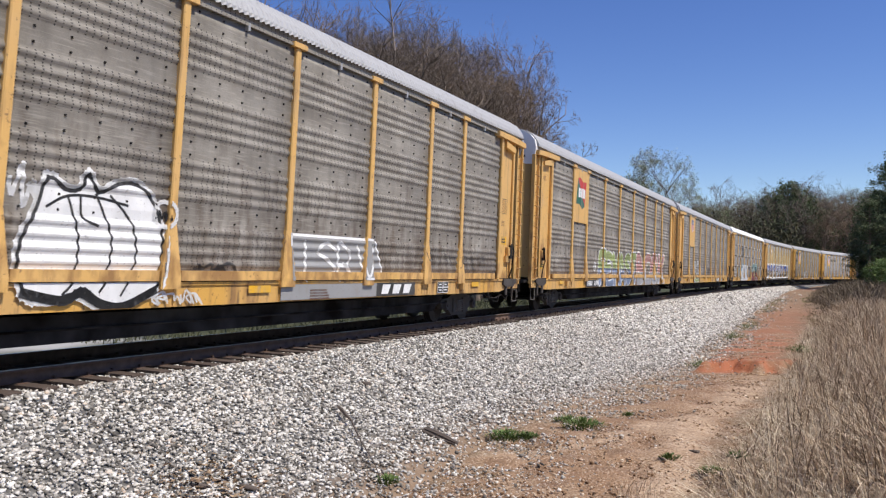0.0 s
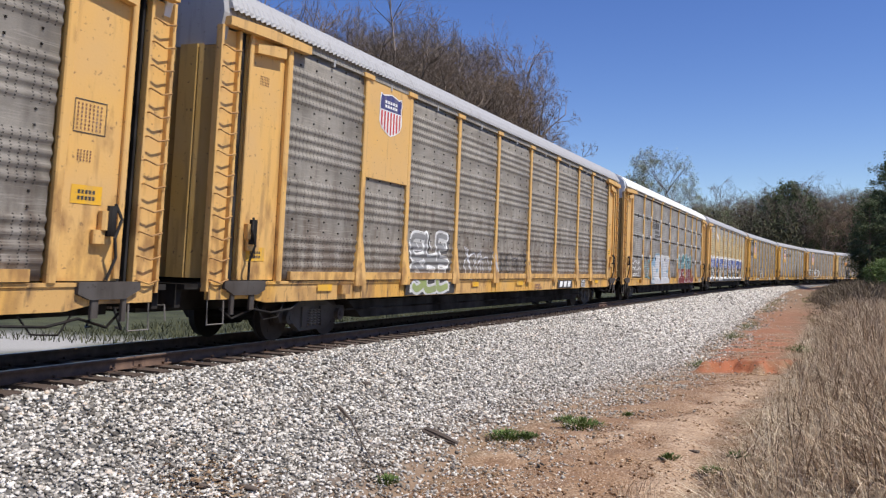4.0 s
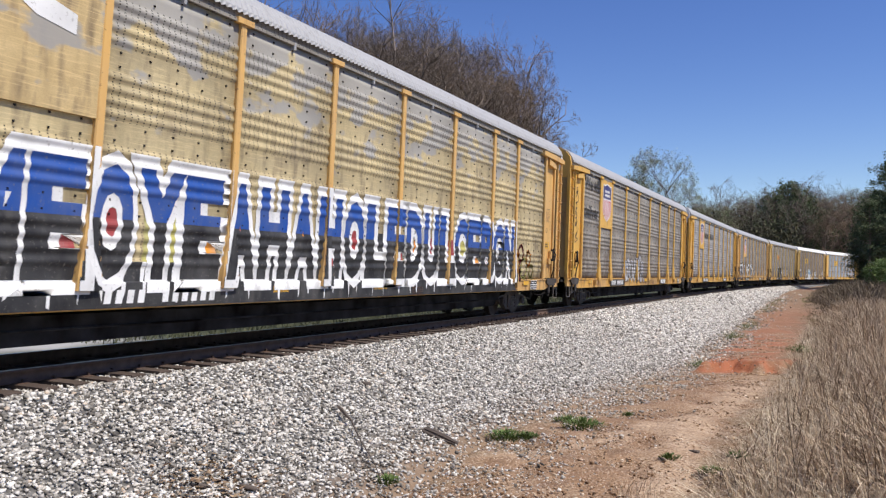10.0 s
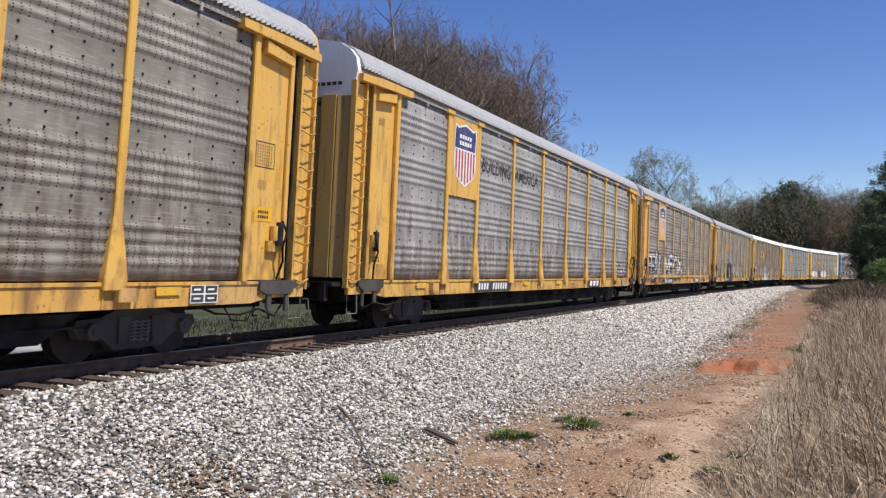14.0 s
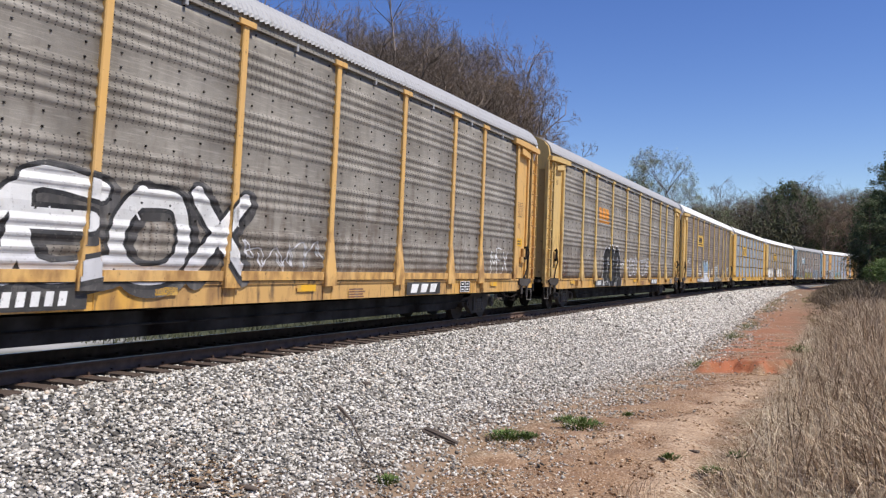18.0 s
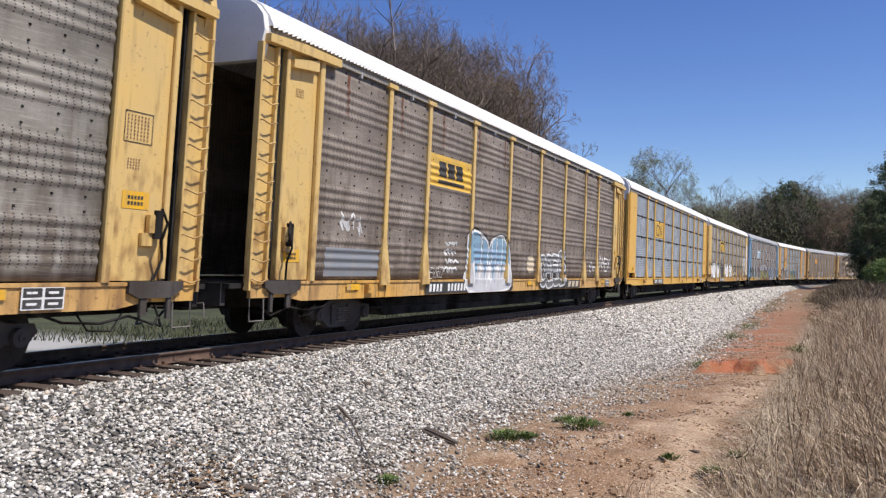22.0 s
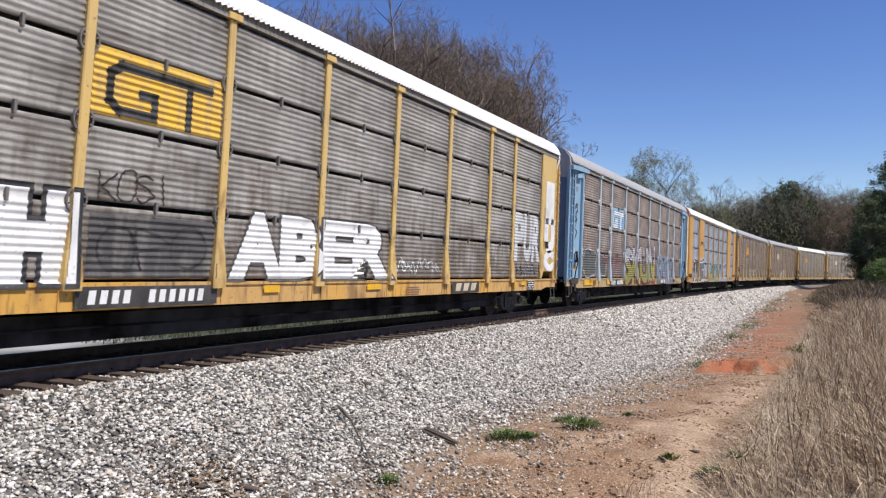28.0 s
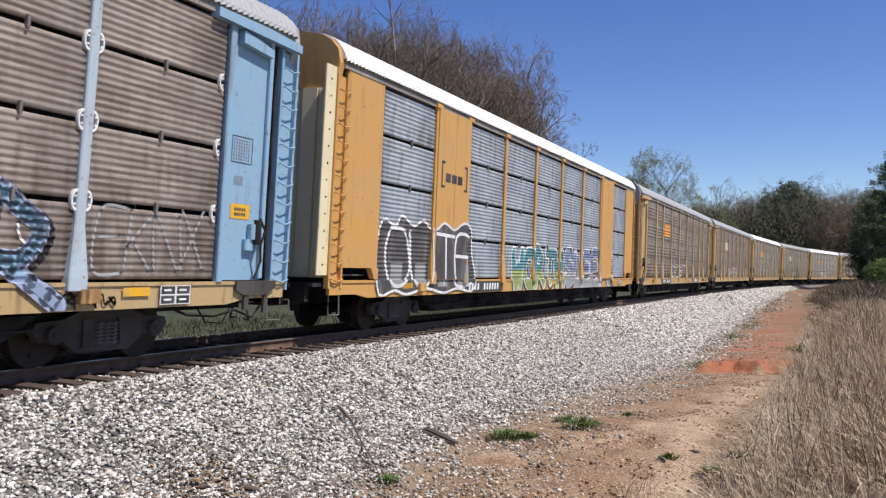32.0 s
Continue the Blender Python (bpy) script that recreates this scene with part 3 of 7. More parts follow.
def screen_mesh(width, prof):
    """A corrugated sheet, thin but with a back."""
    h = width / 2
    vs, fs = [], []
    for z, d in prof:
        vs += [(-h, -1.445 - d, z), (h, -1.445 - d, z), (-h, -1.425, z), (h, -1.425, z)]
    for i in range(len(prof) - 1):
        a, b = 4 * i, 4 * i + 4
        fs += [(a, a + 1, b + 1, b), (a + 3, a + 2, b + 2, b + 3), (a + 2, a, b, b + 2), (a + 1, a + 3, b + 3, b + 1)]
    n = 4 * (len(prof) - 1)
    fs += [(0, 2, 3, 1), (n, n + 1, n + 3, n + 2)]
    me = Shape().add(vs, fs).mesh("side_panel", fix=False)
    me.polygons.foreach_set("use_smooth", [i % 4 == 0 and i < len(me.polygons) - 2 for i in range(len(me.polygons))])
    return me


def post_mesh(kind):
    sh = Shape()
    w = 0.075 if kind == "A" else 0.082
    f, zf = (0.20, 2.0) if kind == "A" else (0.15, 1.85)
    c, y0, y1, y2 = 0.018, -1.43, -1.498, -1.516
    # a folded post with bevelled edges and a foot that widens and stands out
    rows = [(Z_DECK - 0.10, f, 0.05), (Z_DECK + 0.06, f, 0.05), (zf, w, 0.0), (Z_TOP + 0.02, w, 0.0)]
    vs, fs = [], []
    for z, h, out in rows:
        vs += [(-h, y0, z), (-h, y1 - out, z), (-h + c, y2 - out, z), (h - c, y2 - out, z), (h, y1 - out, z), (h, y0, z)]
    for i in range(3):
        for k in range(6):
            a, b = i * 6 + k, i * 6 + (k + 1) % 6
            fs.append((a, b, b + 6, a + 6))
    fs += [(5, 4, 3, 2, 1, 0), tuple(range(18, 24))]
    sh.add(vs, fs)
    if kind == "A":
        sh.box(-0.21, 0.21, -1.55, -1.45, Z_TOP - 0.03, Z_TOP + 0.06, 0.012)
    else:
        sh.box(-0.17, 0.17, -1.555, -1.45, Z_TOP - 0.02, Z_TOP + 0.08, 0.012)
    return sh.mesh("post")


def bolts_mesh(width):
    """Rows of bolt heads on the flat bands of a screen."""
    sh = Shape()
    n = 5 if width > 2.3 else 4
    for r in range(4):
        z = 1.30 + 0.98 * r + 0.66
        for k in range(n):
            x = ((k + 0.5) / n - 0.5) * width * 0.98
            for dz in (0.045, 0.235):
                sh.box(x - 0.014, x + 0.014, -1.466, -1.444, z + dz, z + dz + 0.03)
    return sh.mesh("bolting")


def clasp_mesh():
    """A half ring of strap that laps a post at a seam."""
    a = [math.pi * (k / 8 - 0.5) for k in range(9)]
    ring = [(0.085 * math.cos(t), 0.14 * math.sin(t)) for t in a] + [(0.062 * math.cos(t), 0.105 * math.sin(t)) for t in a[::-1]]
    sh = Shape().prism(ring, "y", -1.50, -1.45)
    for z in (-0.05, 0.05):
        sh.box(0.015, 0.045, -1.505, -1.45, z - 0.012, z + 0.012)
    return sh.mesh("seam_clasp")


def roof_mesh():
    pts = [(-1.55, 5.37), (-1.54, 5.44), (-1.47, 5.58), (-1.32, 5.76), (-1.08, 5.90), (-0.6, 6.0), (0, 6.04)]
    pts = pts + [(-y, z) for y, z in pts[-2::-1]]
    xs = np.arange(-13.55, 13.56, 0.07)
    vs, fs = [], []
    k = len(pts)
    for i, x in enumerate(xs):
        d = (0.009, -0.009)[i % 2]
        for j, (y, z) in enumerate(pts):
            e = d * (2.2 if j in (0, k - 1) else 1.0)
            vs.append((x, y * (1 + e * 0.6), z + e * 0.6))
    for i in range(len(xs) - 1):
        for j in range(k - 1):
            a = i * k + j
            fs.append((a, a + k, a + k + 1, a + 1))
    fs += [tuple(range(k)), tuple(range(len(vs) - k, len(vs)))[::-1]]
    return Shape().add(vs, fs).mesh("roof", fix=False)


def sill_mesh():
    sh = Shape()
    # the deep side sill rises towards the ends
    ring = [(-13.6, 0.84), (-12.6, 0.84), (-12.1, 0.76), (12.1, 0.76), (12.6, 0.84), (13.6, 0.84), (13.6, Z_DECK), (-13.6, Z_DECK)]
    sh.prism(ring, "y", -1.475, -1.40)
    sh.box(-13.6, 13.6, -1.50, -1.475, Z_DECK - 0.05, Z_DECK - 0.002)
    for x in EDGES[1:-1]:
        sh.box(x - 0.16, x - 0.13, -1.49, -1.475, 0.77, Z_DECK - 0.05)
        sh.box(x + 0.13, x + 0.16, -1.49, -1.475, 0.77, Z_DECK - 0.05)
    return sh.mesh("side_sill")


def make_car_meshes():
    ms = {}
    widths = sorted({round(b - a, 2) for a, b in zip(EDGES, EDGES[1:])})
    for w in widths:
        ms["A", w], ms["boltA", w] = screen_mesh(w - 0.02, PROFILE_A), bolts_mesh(w)
        for r, z0 in enumerate(ROW_B):
            ms["B", w, r] = screen_mesh(w - 0.02, [(z0 + z, d) for z, d in rib_profile("B")])
        ms["smooth", w] = Shape().box(-w / 2, -0.02, -1.55, -1.44, Z_DECK, Z_TOP, 0.012).box(0.02, w / 2, -1.55, -1.44, Z_DECK, Z_TOP, 0.012).box(-0.02, 0.02, -1.545, -1.44, Z_DECK, Z_TOP).mesh("side_panel")
        ms["kick", w] = Shape().box(-w / 2 + 0.22, w / 2 - 0.22, -1.535, -1.45, Z_DECK + 0.015, 1.285, 0.01).mesh("kick_plate")
        ms["plate", w] = Shape().box(-w / 2 + 0.02, w / 2 - 0.02, -1.502, -1.44, 3.22, Z_TOP, 0.01).mesh("sign_plate")
    ms["postA"], ms["postB"], ms["roof"], ms["sill"] = post_mesh("A"), post_mesh("B"), roof_mesh(), sill_mesh()
    ev = Shape().box(-13.5, 13.5, -1.515, -1.42, Z_TOP - 0.015, Z_TOP + 0.04)
    ev.box(-13.5, 13.5, -1.49, -1.42, Z_TOP + 0.04, Z_TOP + 0.17)
    ms["eave"] = ev.mesh("eave_rail")
    ms["clip"] = Shape().box(-0.03, 0.03, -1.52, -1.44, Z_TOP - 0.09, Z_TOP + 0.04, 0.008).mesh("roof_clip")
    ms["clasp"] = clasp_mesh()
    ms["peg"] = Shape().box(-0.022, 0.022, -1.505, -1.444, -0.09, 0.07, 0.006).mesh("seam_peg")
    ms["deck"] = Shape().box(-13.7, 13.7, -1.40, 1.40, Z_DECK - 0.10, Z_DECK - 0.02).mesh("deck")
    cs = Shape().box(-13.9, 13.9, -0.33, 0.33, 0.60, Z_DECK - 0.11)
    cs.prism([(-8.9, 0.70), (-8.3, 0.33), (8.3, 0.33), (8.9, 0.70)], "y", -1.15, 1.15)
    for x in (-8, -5.6, -2.9, 0, 2.9, 5.6, 8):
        cs.prism([(0.34, 0.55), (1.38, 0.74), (1.38, 0.98), (0.34, 0.98)], "x", x - 0.1, x + 0.1)
        cs.prism([(-0.34, 0.55), (-1.38, 0.74), (-1.38, 0.98), (-0.34, 0.98)], "x", x - 0.1, x + 0.1)
    ms["centre_sill"] = cs.mesh("centre_sill")
    # end bay: recessed plate with a folded edge
    ep = Shape().box(11.80, 12.96, -1.43, -1.38, Z_DECK + 0.02, Z_TOP)
    ep.box(11.78, 11.92, -1.53, -1.43, Z_DECK, Z_TOP, 0.02)
    ep.box(12.86, 12.96, -1.50, -1.43, Z_DECK + 0.05, Z_TOP - 0.1, 0.015)
    ms["end_plate"] = ep.mesh("end_plate")
    ms["end_plate_plain"] = Shape().box(11.80, 13.30, -1.50, -1.38, Z_DECK + 0.25, Z_TOP, 0.03).prism([(11.80, Z_DECK + 0.02), (11.95, Z_DECK + 0.02), (12.1, Z_DECK + 0.25), (11.80, Z_DECK + 0.25)], "y", -1.52, -1.40).mesh("end_plate")
    hd = Shape().prism([(11.35, 5.16), (13.62, 5.10), (13.62, 5.24), (12.6, 5.30), (11.35, 5.30)], "y", -1.60, -1.44)
    hd.prism([(12.05, 4.92), (12.85, 4.84), (12.85, 4.98), (12.05, 5.12)], "y", -1.56, -1.44)
    ms["header"] = hd.mesh("door_header")
    ms["track_post"] = Shape().box(13.00, 13.04, -1.40, -1.20, Z_DECK, 5.1).box(13.04, 13.26, -1.24, -1.20, Z_DECK, 5.1).box(13.08, 13.12, -1.44, -1.30, Z_DECK, 5.1).mesh("door_track")
    ms["ladder_plate"] = Shape().box(13.25, 13.63, -1.42, -1.38, Z_DECK - 0.12, 5.08).mesh("ladder_plate")
    ms["stile"] = Shape().box(-0.03, 0.03, -1.50, -1.38, Z_DECK - 0.15, 5.10, 0.008).mesh("stile")
    ms["rung"] = Shape().tube([(13.22, -1.43, 0), (13.24, -1.54, 0), (13.44, -1.55, -0.05), (13.64, -1.54, 0), (13.66, -1.43, 0)], 0.014, 6).mesh("rung")
    # end doors: folded leaves across the end
    ys = [-1.36, -1.05, -0.70, -0.35, 0.0]
    for k in range(4):
        dx = 0.16 if k == 0 else 0.0
        ring = [(13.30 + dx * 0, ys[k]), (13.62 + 0.10 * (k % 2), ys[k]), (13.70 + 0.04 * k, ys[k + 1] - 0.03), (13.30, ys[k + 1] - 0.03)]
        ms["leaf", k] = Shape().prism(ring, "z", Z_DECK + 0.05, 4.82).mesh("door_leaf")
    pts = [(-1.40, 4.80), (-1.50, 5.30), (-1.45, 5.56), (-1.30, 5.74), (-1.06, 5.88), (-0.6, 5.98), (0, 6.02)]
    pts += [(-y, z) for y, z in pts[-2::-1]]
    ms["gable"] = Shape().prism(pts, "x", 13.50, 13.68).mesh("end_cap")
    ms["platform"] = Shape().box(13.3, 14.0, -1.35, 1.35, Z_DECK - 0.12, Z_DECK - 0.04).box(13.9, 14.02, -1.2, 1.2, 0.72, Z_DECK - 0.04).mesh("end_platform")
    ms["step"] = Shape().tube([(13.20, -1.44, 0.90), (13.20, -1.46, 0.46), (13.58, -1.46, 0.46), (13.58, -1.44, 0.90)], 0.016, 6).mesh("sill_step")
    cp = Shape().box(13.9, 14.18, -0.09, 0.09, 0.72, 0.93, 0.02)
    cp.prism([(14.12, -0.16), (14.30, -0.18), (14.36, -0.05), (14.30, 0.16), (14.12, 0.14)], "z", 0.66, 0.98)
    ms["coupler"] = cp.mesh("coupler")
    ms["rigging"] = Shape().tube([(10.9, -1.36, 0.76), (11.3, -1.41, 0.62), (11.9, -1.42, 0.58), (12.4, -1.41, 0.66), (12.9, -1.38, 0.52), (13.15, -1.34, 0.70)], 0.02, 6).tube([(11.5, -1.40, 0.74), (11.7, -1.42, 0.50), (12.1, -1.42, 0.47), (12.3, -1.40, 0.72)], 0.014, 5).mesh("brake_rigging")
    br = Shape().prism([(12.25, 0.98), (12.45, 0.90), (13.05, 0.90), (13.30, 1.02), (13.30, 1.13), (12.25, 1.13)], "y", -1.54, -1.44)
    br.box(12.50, 12.62, -1.52, -1.46, 0.66, 0.92, 0.01).box(13.02, 13.10, -1.52, -1.46, 0.60, 0.92, 0.01)
    ms["bracket"] = br.mesh("lock_bracket")
    ms["hose"] = Shape().tube([(14.0, -0.35, 0.75), (14.1, -0.38, 0.5), (14.25, -0.3, 0.36), (14.3, -0.15, 0.38)], 0.022, 6).mesh("air_hose")
    ms["lever"] = Shape().tube([(14.05, -1.3, 0.78), (14.05, -0.5, 0.72), (14.15, -0.1, 0.74)], 0.013, 5).tube([(14.05, -1.3, 0.78), (14.06, -1.32, 0.55)], 0.013, 5).mesh("uncoupling_lever")
    ms["pipe"] = Shape().tube([(-9.0, -1.17, 0.52), (-3, -1.17, 0.51), (3, -1.17, 0.51), (9.0, -1.17, 0.52)], 0.018, 6).mesh("brake_pipe")
    tank = Shape().tube([(1.2, -0.75, 0.72), (1.25, -0.75, 0.72), (2.3, -0.75, 0.72), (2.35, -0.75, 0.72)], [0.12, 0.19, 0.19, 0.12], 14)
    ms["tank"] = tank.mesh("air_tank")
    ms["valve"] = Shape().box(-1.6, -1.2, -1.0, -0.6, 0.55, 0.9, 0.04).box(-1.5, -1.3, -1.08, -1.0, 0.6, 0.8, 0.02).mesh("brake_valve")
    bb = Shape().box(12.45, 12.75, -1.52, -1.43, 1.62, 1.80, 0.02).box(12.55, 12.80, -1.56, -1.43, 1.80, 2.05, 0.03)
    ms["gear"] = bb.mesh("door_gear")
    cb = Shape().tube([(12.72, -1.57, 2.15), (12.80, -1.62, 1.95), (12.70, -1.62, 1.7), (12.78, -1.58, 1.45), (12.7, -1.52, 1.15)], 0.022, 6)
    ms["cable"] = cb.mesh("lock_cable")
    ms["lock"] = Shape().box(12.62, 12.76, -1.60, -1.50, 1.72, 2.12, 0.03).mesh("lock_bar")
    # trucks
    fr = Shape()
    ring = [(-1.18, 0.50), (-1.12, 0.60), (-0.72, 0.62), (-0.40, 0.74), (0.40, 0.74), (0.72, 0.62), (1.12, 0.60), (1.18, 0.50), (1.05, 0.34), (0.72, 0.36), (0.45, 0.17), (-0.45, 0.17), (-0.72, 0.36), (-1.05, 0.34)]
    fr.prism(ring, "y", -1.08, -0.95)
    for x in (-0.88, 0.88):
        fr.disc(x, 0.44, 0.12, -1.17, -1.08, 14)
        fr.disc(x, 0.44, 0.05, -1.19, -1.17, 8)
    fr.prism([(-0.40, 0.24), (-0.25, 0.24), (-0.20, 0.62), (-0.42, 0.62)], "y", -1.12, -1.08)
    fr.prism([(0.40, 0.24), (0.25, 0.24), (0.20, 0.62), (0.42, 0.62)], "y", -1.12, -1.08)
    ms["frame"] = fr.mesh("side_frame")
    ms["spring"] = Shape().tube([(0.05 * math.cos(k * 1.05), -1.10 + 0.05 * math.sin(k * 1.05), 0.26 + 0.3 * k / 36) for k in range(37)], 0.012, 4).mesh("spring")
    ms["bolster"] = Shape().box(-0.22, 0.22, -1.02, 1.02, 0.42, 0.66, 0.04).mesh("bolster")
    ws = Shape()
    for sd in (-1, 1):
        a, b = sorted((sd * 0.69, sd * 0.815))
        ws.disc(0, 0, 0.42, a, b, 28)
        a, b = sorted((sd * 0.66, sd * 0.69))
        ws.disc(0, 0, 0.445, a, b, 28)
        a, b = sorted((sd * 0.815, sd * 0.835))
        ws.disc(0, 0, 0.16, a, b, 14)
        for k in range(4):
            t = k * math.pi / 2
            a, b = sorted((sd * 0.815, sd * 0.825))
            ws.disc(0.27 * math.cos(t), 0.27 * math.sin(t), 0.035, a, b, 8)
    ws.disc(0, 0, 0.08, -0.95, 0.95, 12)
    ms["wheelset"] = ws.mesh("wheelset")
    return ms


MS = make_car_meshes()
TURN = Matrix.Rotation(math.pi, 4, "Z")
CARS, WHEELSETS = [], []


def make_car(kind, body, panel, roof, label, sill=None, cap=None, plain_end=False, open_end=False, bracket=None, kick=False, sign=None, plain_bays=(), leaf=None):
    sill, cap, bracket = sill or body, cap or roof, bracket
    car = tagged(new("autorack_car"), label, "train car", "cars of the freight train")
    part("roof", MS["roof"], roof, car, "ribbed sheet metal roof")
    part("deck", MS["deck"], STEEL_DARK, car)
    part("centre_sill", MS["centre_sill"], STEEL_DARK, car, "grimy underframe beam, blackened for the shade below the car")
    for side in (Matrix.Identity(4), TURN):
        part("side_sill", MS["sill"], sill, car, m=side)
        part("eave_rail", MS["eave"], SHEET_GREY, car, m=side)
        part("brake_pipe", MS["pipe"], STEEL_DARK, car, m=side)
        for a, b in zip(EDGES, EDGES[1:]):
            w, mid = round(b - a, 2), (a + b) / 2
            here = side @ Matrix.Translation((mid, 0, 0))
            near = side is not TURN
            if kind == "A":
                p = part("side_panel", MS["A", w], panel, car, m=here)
                tagged(part("bolting", MS["boltA", w], STEEL_DARK, p), kind="stuff")
                if kick:
                    part("kick_plate", MS["kick", w], body, car, m=here)
                part("roof_clip", MS["clip"], ROOF_GREY, car, m=here)
            else:
                if near and round(mid, 2) in plain_bays:
                    part("side_panel", MS["smooth", w], body, car, "flat orange side panel", here)
                    continue
                for r in range(4):
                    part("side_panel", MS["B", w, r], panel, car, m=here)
                for z0 in ROW_B[1:]:
                    part("seam_peg", MS["peg"], STEEL_LIGHT, car, m=here @ Matrix.Translation((0, 0, z0 - 0.02)))
                    if near and bracket is not None:
                        part("seam_clasp", MS["clasp"], bracket, car, m=here @ Matrix.Translation((-w / 2 + 0.08, 0, z0 - 0.02)))
                        part("seam_clasp", MS["clasp"], bracket, car, m=here @ Matrix.Translation((w / 2 - 0.08, 0, z0 - 0.02)) @ Matrix.Diagonal((-1, 1, 1, 1)))
            if sign is not None and abs(a + 9.1) < 0.01:
                part("sign_plate", MS["plate", w], sign, car, "flat painted sign plate", here)
        for x in EDGES[1:-1]:
            part("post", MS["postA" if kind == "A" else "postB"], BLUE_PALE if body is BLUE else body, car, m=side @ Matrix.Translation((x, 0, 0)))
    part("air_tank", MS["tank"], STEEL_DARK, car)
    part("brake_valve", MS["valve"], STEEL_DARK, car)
    for end in (Matrix.Identity(4), TURN):
        part("end_cap", MS["gable"], cap, car, "pale end gable of the roof", end)
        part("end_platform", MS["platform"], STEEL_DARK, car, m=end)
        part("coupler", MS["coupler"], WHEEL_STEEL, car, m=end)
        part("air_hose", MS["hose"], BLACK, car, m=end)
        part("uncoupling_lever", MS["lever"], STEEL_LIGHT, car, m=end)
        for flip in (Matrix.Identity(4), Matrix.Diagonal((1, -1, 1, 1))):
            m = end @ flip
            part("end_plate", MS["end_plate_plain" if plain_end else "end_plate"], body, car, m=m)
            if not plain_end:
                part("door_header", MS["header"], body, car, m=m)
                # near-black colour stands in for the shade in the door gap
                part("door_track", MS["track_post"], STEEL_DARK, car, "door track, blackened like the shaded gap around it", m)
                part("door_gear", MS["gear"], body, car, m=m)
                part("lock_bracket", MS["bracket"], TRUCK_STEEL, car, "sooty steel bracket", m)
                part("brake_rigging", MS["rigging"], STEEL_DARK, car, m=m)
                part("lock_cable", MS["cable"], STEEL_DARK, car, m=m)
                part("lock_bar", MS["lock"], STEEL_DARK, car, m=m)
            lad = part("ladder_plate", MS["ladder_plate"], body, car, "end ladder with round rungs", m)
            part("stile", MS["stile"], body, lad, m=Matrix.Translation((13.22, 0, 0)))
            part("stile", MS["stile"], body, lad, m=Matrix.Translation((13.66, 0, 0)))
            for k in range(12):
                part("rung", MS["rung"], body, lad, m=Matrix.Translation((0, 0, 1.15 + 0.33 * k)))
            part("sill_step", MS["step"], STEEL_LIGHT, car, m=m)
            if not open_end:
                for k in range(4):
                    part("door_leaf", MS["leaf", k], leaf or (LEAF if kind == "A" or body is YELLOW else body), car, "folding end door leaf", m)
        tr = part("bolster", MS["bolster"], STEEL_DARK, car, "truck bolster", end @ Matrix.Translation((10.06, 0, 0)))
        for flip in (Matrix.Identity(4), Matrix.Diagonal((1, -1, 1, 1))):
            part("side_frame", MS["frame"], TRUCK_STEEL, tr, "cast steel truck side frame", flip)
            for x in (-0.13, 0.0, 0.13):
                part("spring", MS["spring"], STEEL_LIGHT, tr, m=flip @ Matrix.Translation((x, 0, 0)))
        for x in (-0.88, 0.88):
            w = part("wheelset", MS["wheelset"], WHEEL_STEEL, tr, "steel wheels on an axle", Matrix.Translation((x, 0, 0.42)))
            WHEELSETS.append((w, x, end is TURN))
    CARS.append(car)
    return car


SPECS = [
    ("A", YELLOW, SHEET_GREY, ROOF_GREY, "grey-sided yellow autorack car with a silver roof"),
    ("A", YELLOW, SHEET_GREY, ROOF_GREY, "grey-sided yellow autorack car with colourful lettering along its foot"),
    ("A", YELLOW, SHEET_GREY, ROOF_GREY, "grey-sided yellow autorack car with a small shield sign"),
    ("B", YELLOW, SHEET_DARK, ROOF_WHITE, "dark grey panelled autorack car with a white roof"),
    ("A", YELLOW, SHEET_YELLOW, ROOF_GREY, "faded yellow autorack car with a long painted blue word"),
    ("A", YELLOW_BRIGHT, SHEET_GREY, ROOF_GREY, "brownish grey autorack car with a shield sign and slogan"),
    ("A", YELLOW_BRIGHT, SHEET_LIGHT, ROOF_GREY, "clean grey autorack car with bright yellow posts and shield"),
    ("A", YELLOW, SHEET_GREY, ROOF_GREY, "grey autorack car with a large shield and silver lettering"),
    ("A", YELLOW_PALE, SHEET_GREY, ROOF_GREY, "grey autorack car with an orange sign and black lettering"),
    ("A", YELLOW_PALE, SHEET_BROWN, ROOF_WHITE, "rust-streaked brown autorack car with open end and white roof"),
    ("B", YELLOW_CLEAN, SHEET_BLUE, ROOF_WHITE, "clean blue-grey panelled autorack car with bright yellow frame"),
    ("B", YELLOW_PALE, SHEET_RIB, ROOF_WHITE, "grey panelled autorack car with large white lettering"),
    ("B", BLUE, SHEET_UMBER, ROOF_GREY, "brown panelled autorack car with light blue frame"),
    ("B", ORANGE, SHEET_BLUE, ROOF_WHITE, "orange articulated autorack car with blue-grey panels"),
    ("A", YELLOW_DULL, SHEET_BROWN, ROOF_GREY, "brownish grey autorack car with yellow posts"),
    ("A", YELLOW_DULL, SHEET_BROWN, ROOF_GREY, "dark grey autorack car with lettering along its foot"),
    ("A", YELLOW_DULL, SHEET_GREY, ROOF_WHITE, "pale grey autorack car with a white roof"),
    ("A", YELLOW_DULL, SHEET_GREY, ROOF_GREY, "grey autorack car seen far down the curve"),
    ("B", YELLOW_DULL, SHEET_DARK, ROOF_WHITE, "dark panelled autorack car far down the curve"),
    ("A", YELLOW_DULL, SHEET_BROWN, ROOF_GREY, "brown autorack car far down the curve"),
    ("A", YELLOW_DULL, SHEET_GREY, ROOF_GREY, "grey-sided autorack car at the far bend"),
]
